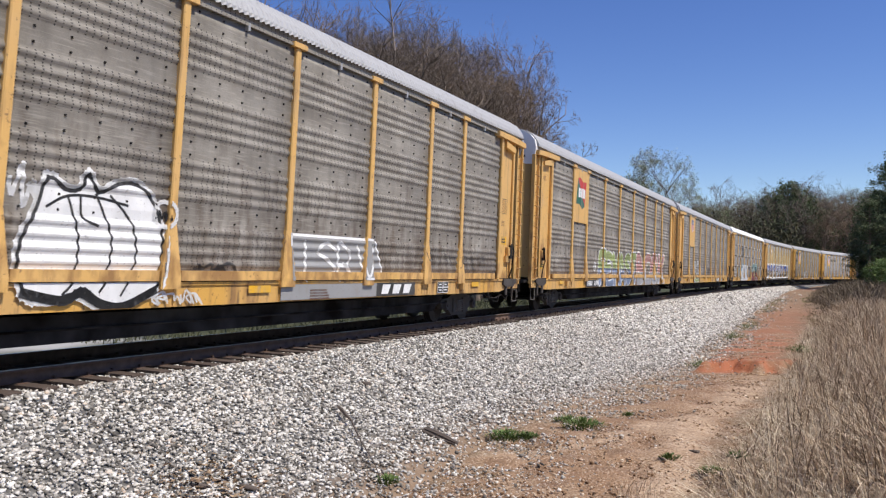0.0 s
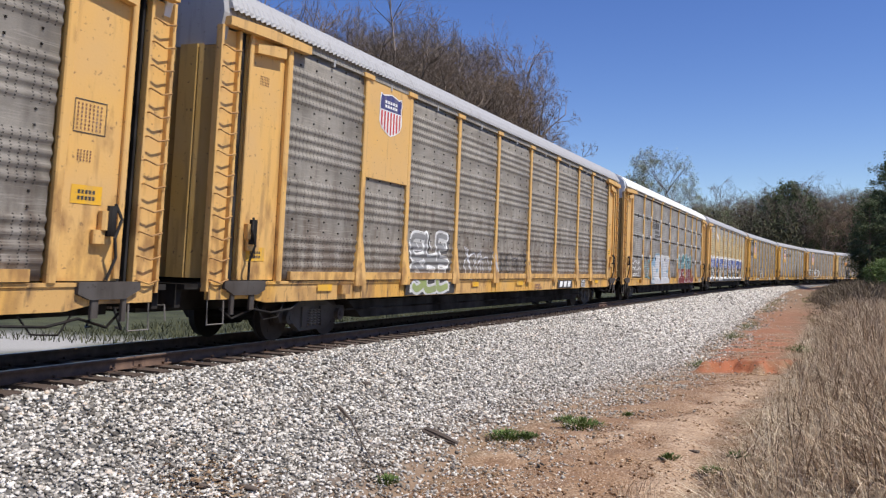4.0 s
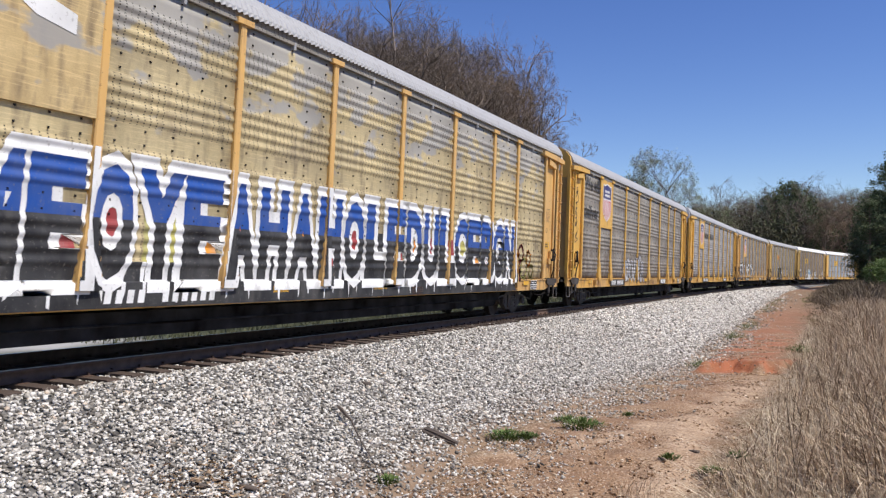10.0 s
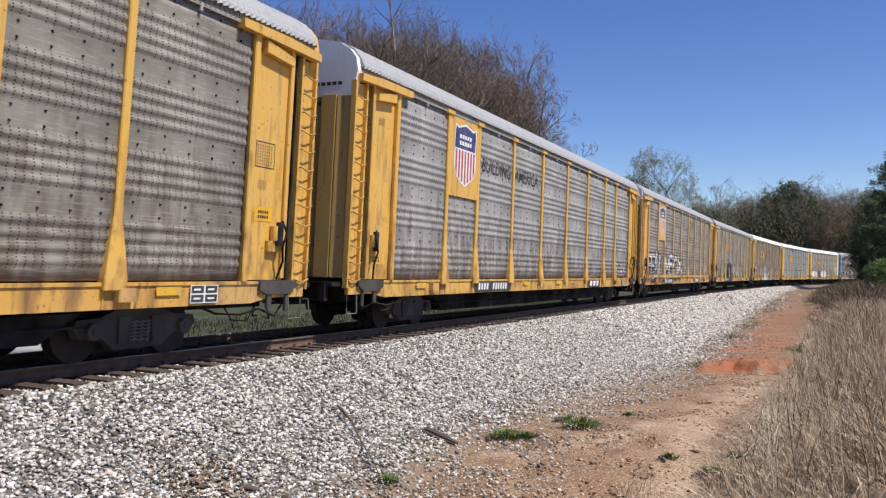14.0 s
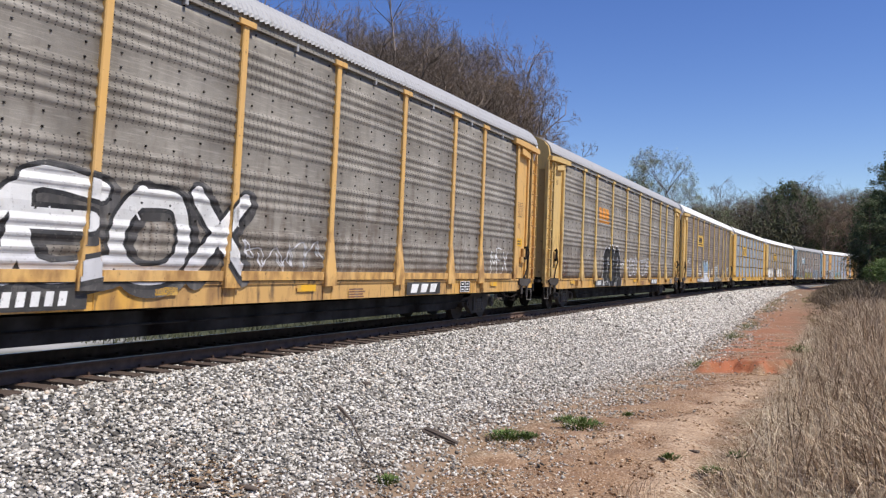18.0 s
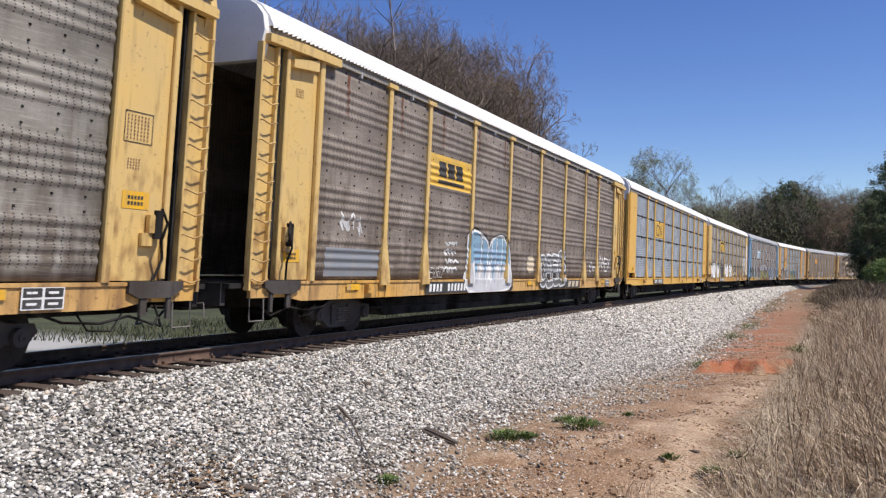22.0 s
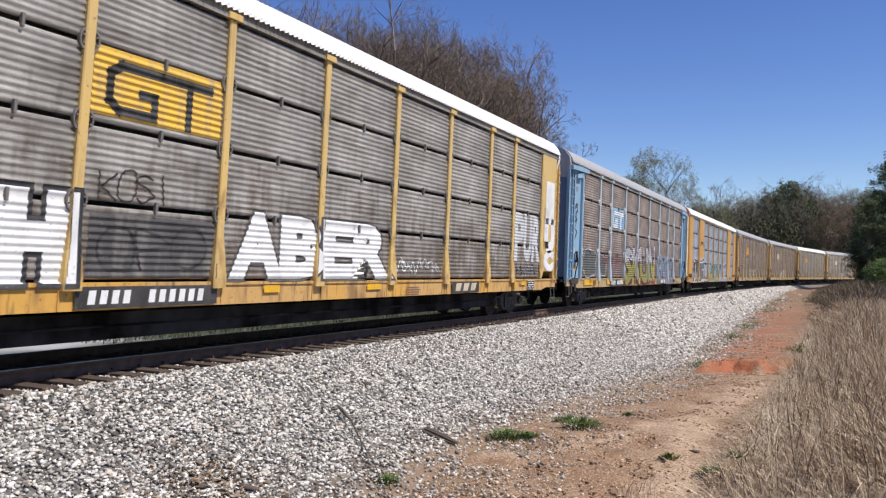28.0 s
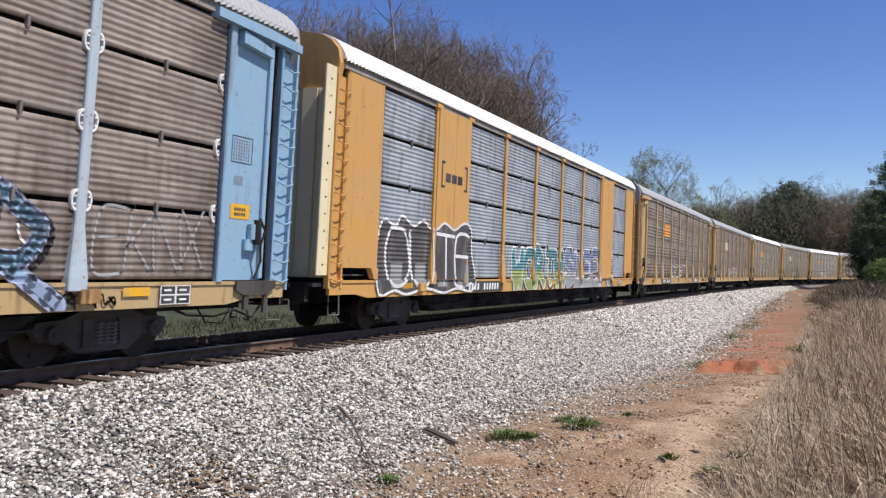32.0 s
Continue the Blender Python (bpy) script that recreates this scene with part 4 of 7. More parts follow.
for _i, _spec in enumerate(SPECS):
    make_car(*_spec, sill={6: YELLOW_BRIGHT, 10: YELLOW_CLEAN, 12: SILL_DARK, 13: ORANGE}.get(_i, YELLOW_DIRTY if _i < 14 else YELLOW_DULL), plain_end=_i in (10, 11, 13), open_end=_i == 9,
             bracket=WHITE if _i in (3, 12) else STEEL_LIGHT if _i == 11 else None, kick=_i in (0, 1, 2, 7), sign=SHEET_FADED if _i == 4 else _spec[1] if _i in (1, 2, 5, 6, 7) else None, plain_bays=(-8.1, 8.1) if _i == 13 else (), leaf={12: NAVY, 13: CREAM}.get(_i), cap=ORANGE if _i == 13 else WHITE if _i in (1, 3, 4, 6, 7) else _spec[1] if _i in (5, 8) else None)


# ---- signs, stencils and graffiti on the near sides of the cars ----
def flat(name, rgb, grime=0.55):
    def build(t):
        pale = tuple(c * 0.75 + 0.05 for c in rgb)
        c = mix(t, ramp(t, noise_of(t, 2.1, 6), [(0.35, grey(0)), (0.7, grey(1))]), rgb, pale)
        c = mix(t, ramp(t, noise_of(t, 1.4, 7, (3, 3, 0.8)), [(0.52, grey(0)), (0.72, grey(grime))]), c, (0.26, 0.24, 0.215))
        return mix(t, ramp(t, noise_of(t, 22, 4), [(0.62, grey(0)), (0.7, grey(0.5))]), c, (0.2, 0.18, 0.16))
    return material(name, build, 0.65, bump=0.06, bump_scale=40, spec=0.3)


INK = {
    "white": flat("white_spray", (0.82, 0.82, 0.81), 0.15), "silver": flat("silver_spray", (0.58, 0.58, 0.60), 0.3), "black": flat("black_spray", (0.018, 0.018, 0.02), 0.15),
    "blue": flat("blue_spray", (0.014, 0.075, 0.33), 0.1), "sky": flat("pale_blue_spray", (0.20, 0.35, 0.48)), "moss": flat("faded_dark_green_spray", (0.085, 0.092, 0.08), 0.2), "teal": flat("teal_spray", (0.12, 0.34, 0.38)),
    "red": flat("dark_red_spray", (0.32, 0.04, 0.04)), "pink": flat("faded_pink_spray", (0.70, 0.40, 0.36), 0.3), "green": flat("olive_green_spray", (0.42, 0.50, 0.19), 0.35),
    "navy": flat("faded_blue_spray", (0.27, 0.34, 0.50), 0.35), "yellow": flat("yellow_spray", (0.47, 0.43, 0.12), 0.35), "orange": flat("orange_spray", (0.72, 0.28, 0.02)),
    "grey": flat("grey_spray", (0.30, 0.30, 0.30)), "violet": flat("blue_violet_spray", (0.36, 0.42, 0.60)), "cream": flat("cream_spray", (0.62, 0.52, 0.36)),
    "sign": flat("sign_yellow", (0.74, 0.45, 0.06)), "dark": flat("stencil_black", (0.03, 0.028, 0.026), 0.12), "flag_red": flat("flag_red", (0.52, 0.045, 0.04)),
    "flag_green": flat("flag_green", (0.015, 0.12, 0.075)), "shield_blue": flat("shield_blue", (0.03, 0.035, 0.17)), "strip": flat("reflective_yellow", (0.78, 0.42, 0.01)),
    "haze": flat("faint_blue_overspray", (0.20, 0.215, 0.235), 0.6), "pale": flat("washed_white_spray", (0.56, 0.57, 0.58), 0.5), "plate_grey": flat("clean_grey_paint", (0.30, 0.30, 0.295), 0.3), "wine": flat("faded_wine_spray", (0.24, 0.09, 0.08)), "dusk": flat("faded_brown_spray", (0.16, 0.105, 0.09)),
    "lightplate": flat("pale_blue_plate", (0.24, 0.41, 0.55), 0.25), "smudge": flat("dark_overspray", (0.06, 0.056, 0.055)), "rust": flat("rust_stain", (0.17, 0.07, 0.04)),
}


def depth_at(kind, z):
    """How far the near side stands out from the car's middle at height z."""
    if kind == "plate":
        return 1.504
    if kind == "end":
        return 1.432
    if kind == "smooth":
        return 1.55
    if z < Z_DECK + 0.01:
        return 1.504
    prof = PROFILE_A if kind == "A" else PROFILE_B
    return 1.447 + float(np.interp(z, [p[0] for p in prof], [p[1] for p in prof]))


def outline_bm(polys):
    bm = bmesh.new()
    for ring in polys:
        bm.faces.new([bm.verts.new((x, 0, z)) for x, z in ring])
    bmesh.ops.triangulate(bm, faces=bm.faces)
    return bm


def word_bms(word, x0, x1, z0, z1, fats=(0.0,), shear=0.0, wobble=1.0):
    """The word as flat shapes that fill a box; one mesh for each thickness."""
    out, fit_to = [], None
    for fat in fats:
        cu = bpy.data.curves.new("word", "FONT")
        cu.body, cu.offset, cu.resolution_u, cu.fill_mode, cu.shear = word, fat, 3, "FRONT", shear
        ob = bpy.data.objects.new("word", cu)
        me = bpy.data.meshes.new_from_object(ob)
        bm = bmesh.new()
        bm.from_mesh(me)
        if fit_to is None:
            xs, ys = [v.co.x for v in bm.verts], [v.co.y for v in bm.verts]
            fit_to = (min(xs), max(xs), min(ys), max(ys))
        a, b, c, d = fit_to
        for v in bm.verts:
            v.co = (x0 + (v.co.x - a) / (b - a) * (x1 - x0), 0, z0 + (v.co.y - c) / (d - c) * (z1 - z0))
        if wobble > 0:
            for k in range(1, 7):
                cut(bm, (0, 0, z0 + (z1 - z0) * k / 7), (0, 0, 1))
            for k in range(1, int((x1 - x0) / 0.22)):
                cut(bm, (x0 + 0.22 * k, 0, 0), (1, 0, 0))
            for v in bm.verts:
                x, z = v.co.x, v.co.z
                k = wobble * (z1 - z0)
                v.co.x += k * (0.07 * math.sin(z * 5.3 + x * 1.1) + 0.03 * math.sin(z * 11 + x * 4.7))
                v.co.z += k * (0.07 * math.sin(x * 2.6 + z) + 0.035 * math.sin(x * 6.1 + 1.0))
        out.append(bm)
        bpy.data.objects.remove(ob)
        bpy.data.meshes.remove(me)
    return out


GLYPHS = {
    "A": "00 17 27 40;12 33", "B": "00 07 26 25 14 04;14 33 31 10 00", "C": "36 17 05 02 10 31", "D": "00 07 26 34 32 10 00", "E": "47 07 00 40;04 34", "F": "47 07 00;04 34",
    "G": "46 17 05 02 10 30 33 23", "H": "00 07;40 47;04 44", "I": "20 27", "K": "00 07;47 03 13 40", "L": "07 00 40", "M": "00 07 23 47 40", "N": "00 07 40 47", "O": "17 05 02 10 30 42 45 37 17",
    "P": "00 07 27 45 34 03", "R": "00 07 26 35 23 03;13 40", "S": "46 27 06 05 24 42 31 10 01", "T": "07 47;27 20", "U": "07 02 10 30 42 47", "V": "07 20 47", "W": "07 10 24 30 47", "X": "00 47;07 40", "Y": "07 24 47;24 20", "!": "27 23;20 21",
}


def glyph_word(word, x0, x1, z0, z1, w, seed=1, puff=1.0):
    """A hand-painted word of round thick strokes that fill a box: the polygons of each letter for a stroke width w."""
    rng = random.Random(seed)
    out = [[] for _ in word]
    adv = (x1 - x0) / len(word)
    base = min(0.32 * adv, 0.28 * (z1 - z0)) * puff
    for k, ch in enumerate(word.upper()):
        lift, tilt, tall = rng.uniform(-0.05, 0.05) * (z1 - z0), rng.uniform(-0.14, 0.14), rng.uniform(0.9, 1.06)
        pad = base * 0.45
        for line in GLYPHS.get(ch, "00 07 47 40 00").split(";"):
            pts = [(int(p[0]) / 4 + rng.uniform(-0.05, 0.05), int(p[1]) / 7 + rng.uniform(-0.03, 0.03)) for p in line.split()]
            curve = []
            for j in range(len(pts) - 1):
                p0, p1, p2, p3 = pts[max(j - 1, 0)], pts[j], pts[j + 1], pts[min(j + 2, len(pts) - 1)]
                for i in range(4):
                    f = i / 4
                    curve.append(tuple(p1[c] + f * 0.5 * (p2[c] - p0[c]) + f * f * (p0[c] - 2.5 * p1[c] + 2 * p2[c] - 0.5 * p3[c]) + f ** 3 * (1.5 * (p1[c] - p2[c]) + 0.5 * (p3[c] - p0[c])) for c in (0, 1)))
            curve.append(pts[-1])
            put = [(x0 + adv * k + pad + u * (adv - 2 * pad) + tilt * (v - 0.5) * adv, z0 + pad + lift + v * tall * (z1 - z0 - 2 * pad)) for u, v in curve]
            r = (base + w) / 2
            for (xa, za), (xb, zb) in zip(put, put[1:]):
                d = math.hypot(xb - xa, zb - za) or 1
                ox, oz = (zb - za) / d * r, -(xb - xa) / d * r
                out[k].append([(xa + ox, za + oz), (xb + ox, zb + oz), (xb - ox, zb - oz), (xa - ox, za - oz)])
            for px, pz in put if r > 0.04 else put[::4] + [put[-1]]:
                out[k].append([(px + r * math.cos(0.524 * i), pz + r * math.sin(0.524 * i)) for i in range(12)])
    return out


def cut(bm, co, no, **kw):
    bmesh.ops.bisect_plane(bm, geom=bm.verts[:] + bm.edges[:] + bm.faces[:], plane_co=co, plane_no=no, **kw)


# heights on a post and the half width that paint covers there
POST_BANDS = {
    "A": ((Z_DECK - 0.1, 1.2, 0.185), (1.2, 1.4, 0.155), (1.4, 1.6, 0.125), (1.6, 1.8, 0.095), (1.8, 2.0, 0.078), (2.0, 9.0, 0.073)),
    "B": ((Z_DECK - 0.1, 1.2, 0.135), (1.2, 1.4, 0.115), (1.4, 1.6, 0.095), (1.6, 1.85, 0.08), (1.85, 9.0, 0.079)),
}


def halve(poly, axis, at, above):
    """The part of a convex polygon on one side of a line."""
    out = []
    for p, q in zip(poly, poly[1:] + poly[:1]):
        a, b = (p[axis] - at, q[axis] - at) if above else (at - p[axis], at - q[axis])
        if a >= 0:
            out.append(p)
        if a * b < 0:
            f = a / (a - b)
            out.append((p[0] + f * (q[0] - p[0]), p[1] + f * (q[1] - p[1])))
    return out if len(out) > 2 else []


def lay(car, polys, ink, name, label, lift, kind, posts, zmin, zmax):
    """Convex painted shapes cut at each rib and laid on the side and its posts."""
    rows = [-9.0, 9.0]
    if kind in ("A", "B"):
        rows = [-9.0, Z_DECK - 0.002, Z_DECK + 0.012] + [p[0] for p in (PROFILE_A if kind == "A" else PROFILE_B) if p[0] > Z_DECK + 0.013] + [9.0]
    verts, faces = [], []

    def emit(ring, deep):
        faces.append(tuple(range(len(verts), len(verts) + len(ring))))
        verts.extend((x, -(deep(z) + lift), z) for x, z in ring)

    def post_depth(z):
        return 1.517 + 0.05 * min(max((2.0 - z) / 0.82, 0), 1)
    for ring in polys:
        ring = halve(halve([tuple(p) for p in ring], 1, zmin, True), 1, zmax, False)
        if not ring:
            continue
        lo, hi = min(p[1] for p in ring), max(p[1] for p in ring)
        for a, b in zip(rows, rows[1:]):
            if a < hi and b > lo:
                piece = ring
                if a > lo:
                    piece = halve(piece, 1, a, True)
                if piece and b < hi:
                    piece = halve(piece, 1, b, False)
                if piece:
                    mid = sum(p[1] for p in piece) / len(piece)
                    emit(piece, lambda z: depth_at(kind, min(max(z, Z_DECK + 0.0101), 9) if mid > Z_DECK + 0.012 else z))
        if kind in ("A", "B") and posts and hi > Z_DECK:
            xa, xb = min(p[0] for p in ring), max(p[0] for p in ring)
            for px in EDGES[1:-1]:
                for za, zb, hw in POST_BANDS[kind]:
                    if xa < px + hw and xb > px - hw and lo < zb and hi > za:
                        piece = halve(halve(ring, 0, px - hw, True), 0, px + hw, False)
                        piece = halve(piece, 1, za, True) if piece else []
                        piece = halve(piece, 1, zb, False) if piece else []
                        if piece:
                            emit(piece, post_depth)
    if faces:
        me = bpy.data.meshes.new(name)
        me.from_pydata(verts, [], faces)
        ob = part(name, me, INK[ink], CARS[car], label)
        if len(polys) > 6:
            tagged(ob, kind="stuff")


def sticker(car, bm, ink, name="graffiti", label="", layer=1, kind=None, posts=True, zmin=0.0, zmax=9.0):
    """Lays flat shapes onto the near side, following its ribs and crossing its posts."""
    kind = kind or SPECS[car][0]
    lift = 0.002 + 0.003 * layer
    if isinstance(bm, list) and isinstance(bm[0][0], list):
        for letter in bm:
            sticker(car, letter, ink, name, label, layer, kind, posts, zmin, zmax)
        return
    if isinstance(bm, list):
        lay(car, bm, ink, name, label, lift, kind, posts, max(zmin, 0.775 if kind in ("A", "B", "plate") else 0.0), zmax)
        return
    if kind in ("A", "B", "plate"):
        cut(bm, (0, 0, 0.775), (0, 0, 1), clear_inner=True)
        if not bm.verts:
            bm.free()
            return
    extra = []
    if kind in ("A", "B"):
        zs = [v.co.z for v in bm.verts]
        xs = [v.co.x for v in bm.verts]
        lo, hi = min(zs), max(zs)
        if posts and hi > Z_DECK:
            for px in EDGES[1:-1]:
                for za, zb, hw in POST_BANDS[kind]:
                    if min(xs) > px + hw or max(xs) < px - hw or lo > zb or hi < za:
                        continue
                    b2 = bm.copy()
                    cut(b2, (px - hw, 0, 0), (1, 0, 0), clear_inner=True)
                    cut(b2, (px + hw, 0, 0), (1, 0, 0), clear_outer=True)
                    cut(b2, (0, 0, za), (0, 0, 1), clear_inner=True)
                    cut(b2, (0, 0, zb), (0, 0, 1), clear_outer=True)
                    for v in b2.verts:
                        v.co.y = -(1.517 + 0.05 * min(max((2.0 - v.co.z) / 0.82, 0), 1) + lift)
                    extra.append(b2)
        prof = PROFILE_A if kind == "A" else PROFILE_B
        for z in [p[0] for p in prof] + [Z_DECK - 0.002, Z_DECK + 0.012]:
            if lo < z < hi:
                cut(bm, (0, 0, z), (0, 0, 1))
    for v in bm.verts:
        v.co.y = -(depth_at(kind, v.co.z) + lift)
    for b2 in extra:
        tmp = bpy.data.meshes.new("tmp")
        b2.to_mesh(tmp)
        bm.from_mesh(tmp)
        b2.free()
        bpy.data.meshes.remove(tmp)
    bmesh.ops.recalc_face_normals(bm, faces=bm.faces)
    me = bpy.data.meshes.new(name)
    bm.to_mesh(me)
    bm.free()
    if len(me.polygons):
        part(name, me, INK[ink], CARS[car], label)


def stroke(pts, w):
    """A painted line as small quads."""
    out = []
    for (x0, z0), (x1, z1) in zip(pts, pts[1:]):
        l = math.hypot(x1 - x0, z1 - z0) or 1
        dx, dz = (x1 - x0) / l * w / 2, (z1 - z0) / l * w / 2
        out.append([(x0 - dx + dz, z0 - dz - dx), (x1 + dx + dz, z1 + dz - dx), (x1 + dx - dz, z1 + dz + dx), (x0 - dx - dz, z0 - dz + dx)])
    return out


def scribble(x0, x1, z0, z1, loops, w, seed):
    """Quick unreadable handwriting that runs along."""
    rng = random.Random(seed)
    keys = []
    for k in range(loops):
        xa, step = x0 + (x1 - x0) * k / loops, (x1 - x0) / loops
        low, high = z0 + (z1 - z0) * rng.uniform(0, 0.25), z1 - (z1 - z0) * rng.uniform(0, 0.35)
        for _ in range(rng.choice((1, 2, 2))):
            keys += [(xa + step * rng.uniform(-0.1, 0.4), high - (high - low) * rng.uniform(0, 0.3)), (xa + step * rng.uniform(0.3, 1.0), low + (high - low) * rng.uniform(0, 0.4))]
        if rng.random() < 0.4:
            keys.append((xa + step * rng.uniform(-0.3, 0.5), (low + high) / 2))
    pts = []
    for j in range(len(keys) - 1):
        p0, p1, p2, p3 = keys[max(j - 1, 0)], keys[j], keys[j + 1], keys[min(j + 2, len(keys) - 1)]
        for f in (0.0, 0.2, 0.4, 0.6, 0.8):
            pts.append(tuple(p1[c] + f * 0.5 * (p2[c] - p0[c]) + f * f * (p0[c] - 2.5 * p1[c] + 2 * p2[c] - 0.5 * p3[c]) + f ** 3 * (1.5 * (p1[c] - p2[c]) + 0.5 * (p3[c] - p0[c])) for c in (0, 1)))
    if z1 - z0 > 2 * (x1 - x0):
        pts = [(x0 + (z - z0) / (z1 - z0) * (x1 - x0), z1 - (x - x0) / (x1 - x0) * (z1 - z0)) for x, z in pts]
    return stroke(pts, w)


def bubble(x0, x1, z0, z1, lobes, seed, grow=0.0, dip=0.16):
    """A puffy outline with lobes along its top and foot."""
    rng = random.Random(seed)
    cx, cz, rx, rz = (x0 + x1) / 2, (z0 + z1) / 2, (x1 - x0) / 2 + grow, (z1 - z0) / 2 + grow
    ring, ph = [], rng.uniform(0, 6)
    for k in range(72):
        a = 2 * math.pi * k / 72
        r = 1 - dip * (1 - abs(math.sin(a * lobes / 2 + ph)))
        c, s = math.cos(a), math.sin(a)
        ring.append((cx + rx * r * math.copysign(abs(c) ** 0.7, c), cz + rz * r * math.copysign(abs(s) ** 0.7, s)))
    return ring


def spline(pts, n, closed=True):
    """A smooth line through points, n steps to a span."""
    out, m = [], len(pts)
    for j in range(m if closed else m - 1):
        p0, p1, p2, p3 = (pts[(j + d) % m] if closed else pts[min(max(j + d, 0), m - 1)] for d in (-1, 0, 1, 2))
        for i in range(n):
            f = i / n
            out.append(tuple(p1[c] + f * 0.5 * (p2[c] - p0[c]) + f * f * (p0[c] - 2.5 * p1[c] + 2 * p2[c] - 0.5 * p3[c]) + f ** 3 * (1.5 * (p1[c] - p2[c]) + 0.5 * (p3[c] - p0[c])) for c in (0, 1)))
    return out if closed else out + [pts[-1]]


def block_letter(ch, x0, x1, z0, z1, fat, rim):
    """A thick letter that fills a box and the wider shape behind it."""
    first, inner, outer = word_bms(ch, x0, x1, z0, z1, (0.0, fat, rim), 0.0, 0.0)
    first.free()
    return inner, outer


def rect(x0, x1, z0, z1):
    return [(x0, z0), (x1, z0), (x1, z1), (x0, z1)]


def two_tone(car, word, box, rim, top, foot, split, fat=0.03, rim_fat=0.075, label="", layer=1, seed=3, outer=None, shade="smudge"):
    """Puffed letters with a rim, one colour above a line and another below, on a dark cast shape."""
    x0, x1, z0, z1 = box
    wide = 0.72 + fat * 2
    sticker(car, glyph_word(word, x0 + 0.08, x1 + 0.08, z0 - 0.05, z1 - 0.05, 0.15 if outer is None else 0.26, seed, wide), outer or shade, "graffiti", label + " outer shape", layer)
    sticker(car, glyph_word(word, *box, 0.13, seed, wide), rim, "graffiti", label + " rim", layer + 1)
    for ink, lo, hi in ((top, split, 9.0), (foot, 0.0, split)):
        if ink is not None:
            sticker(car, glyph_word(word, *box, 0.0, seed, wide), ink, "graffiti", label, layer + 2, zmin=lo, zmax=hi)
    rng = random.Random(seed)
    shine = []
    for k in range(len(word)):
        cx, cz = x0 + (x1 - x0) * (k + rng.uniform(0.2, 0.7)) / len(word), z1 - (z1 - z0) * rng.uniform(0.15, 0.4)
        shine += stroke([(cx, cz), (cx + 0.03, cz - 0.12), (cx + 0.10, cz - 0.2)], 0.03)
    sticker(car, shine, "white", "graffiti", "white shine marks", layer + 3)


def solid(car, word, box, ink, rim=None, fat=0.02, rim_fat=0.06, label="", layer=1, kind=None, shear=0.0, name="graffiti"):
    if name == "lettering":
        bms = word_bms(word, *box, (0.0, fat), shear, 0.0)
        bms[0].free()
        sticker(car, bms[1], ink, name, label, layer + 1, kind)
        return
    seed, puff = len(word) * 7 + car, 0.25 + min(fat, 0.12) * 6
    if rim:
        sticker(car, glyph_word(word, *box, 0.075, seed, puff), rim, name, label + " rim", layer, kind)
    sticker(car, glyph_word(word, *box, 0.0, seed, puff), ink, name, label, layer + 1, kind)


def bars(car, x0, x1, z0, z1, rows, cols, ink, kind, name="stencil", label="", layer=2, fill=0.6, seed=1):
    rng = random.Random(seed)
    polys = []
    for r in range(rows):
        zb = z0 + (z1 - z0) * r / rows
        zt = zb + (z1 - z0) / rows * 0.62
        x = x0
        while x < x1 - 1e-6:
            w = (x1 - x0) / cols
            polys.append(rect(x, x + w * (fill if cols > 1 else rng.uniform(0.75, 1.0)), zb, zt))
            x += w
    sticker(car, polys, ink, name, label, layer, kind)


def frame_of(x0, x1, z0, z1, t):
    return [rect(x0, x1, z0, z0 + t), rect(x0, x1, z1 - t, z1), rect(x0, x0 + t, z0 + t, z1 - t), rect(x1 - t, x1, z0 + t, z1 - t)]


def shield(car, x0, x1, z0, z1):
    """A shield: blue head with two pale bars, red and white stripes below."""
    cx, w, h = (x0 + x1) / 2, x1 - x0, z1 - z0

    def ring(g):
        half = [(0.0, 1.0 + g), (0.22, 0.96 + g), (0.36, 0.93 + g), (0.47 + g, 0.97 + g), (0.5 + g, 0.82), (0.46 + g, 0.68), (0.5 + g, 0.5), (0.5 + g, 0.3), (0.4 + g, 0.14), (0.2, 0.06 - g), (0.0, -g)]
        pts = half + [(-a, b) for a, b in half[-2:0:-1]]
        return [(cx + a * w, z0 + b * h) for a, b in pts]
    sticker(car, outline_bm([ring(0.035)]), "white", "shield_sign", "white shield rim", 1, "plate")
    head = outline_bm([ring(0.0)])
    cut(head, (0, 0, z0 + h * 0.60), (0, 0, 1), clear_inner=True)
    sticker(car, head, "shield_blue", "shield_sign", "dark blue shield head", 2, "plate")
    body = outline_bm([ring(0.0)])
    cut(body, (0, 0, z0 + h * 0.57), (0, 0, 1), clear_outer=True)
    kept = bmesh.new()
    for k in range(7):
        b2 = body.copy()
        xa = x0 + w * (2 * k + 0.5) / 14
        cut(b2, (xa, 0, 0), (1, 0, 0), clear_inner=True)
        cut(b2, (xa + w / 14 * 1.0, 0, 0), (1, 0, 0), clear_outer=True)
        tmp = bpy.data.meshes.new("tmp")
        b2.to_mesh(tmp)
        kept.from_mesh(tmp)
        b2.free()
        bpy.data.meshes.remove(tmp)
    body.free()
    sticker(car, kept, "flag_red", "shield_sign", "red shield stripes", 2, "plate")
    bars(car, cx - w * 0.30, cx + w * 0.30, z0 + h * 0.66, z0 + h * 0.88, 2, 5, "white", "plate", "shield_sign", "pale bars", 3, 0.75)


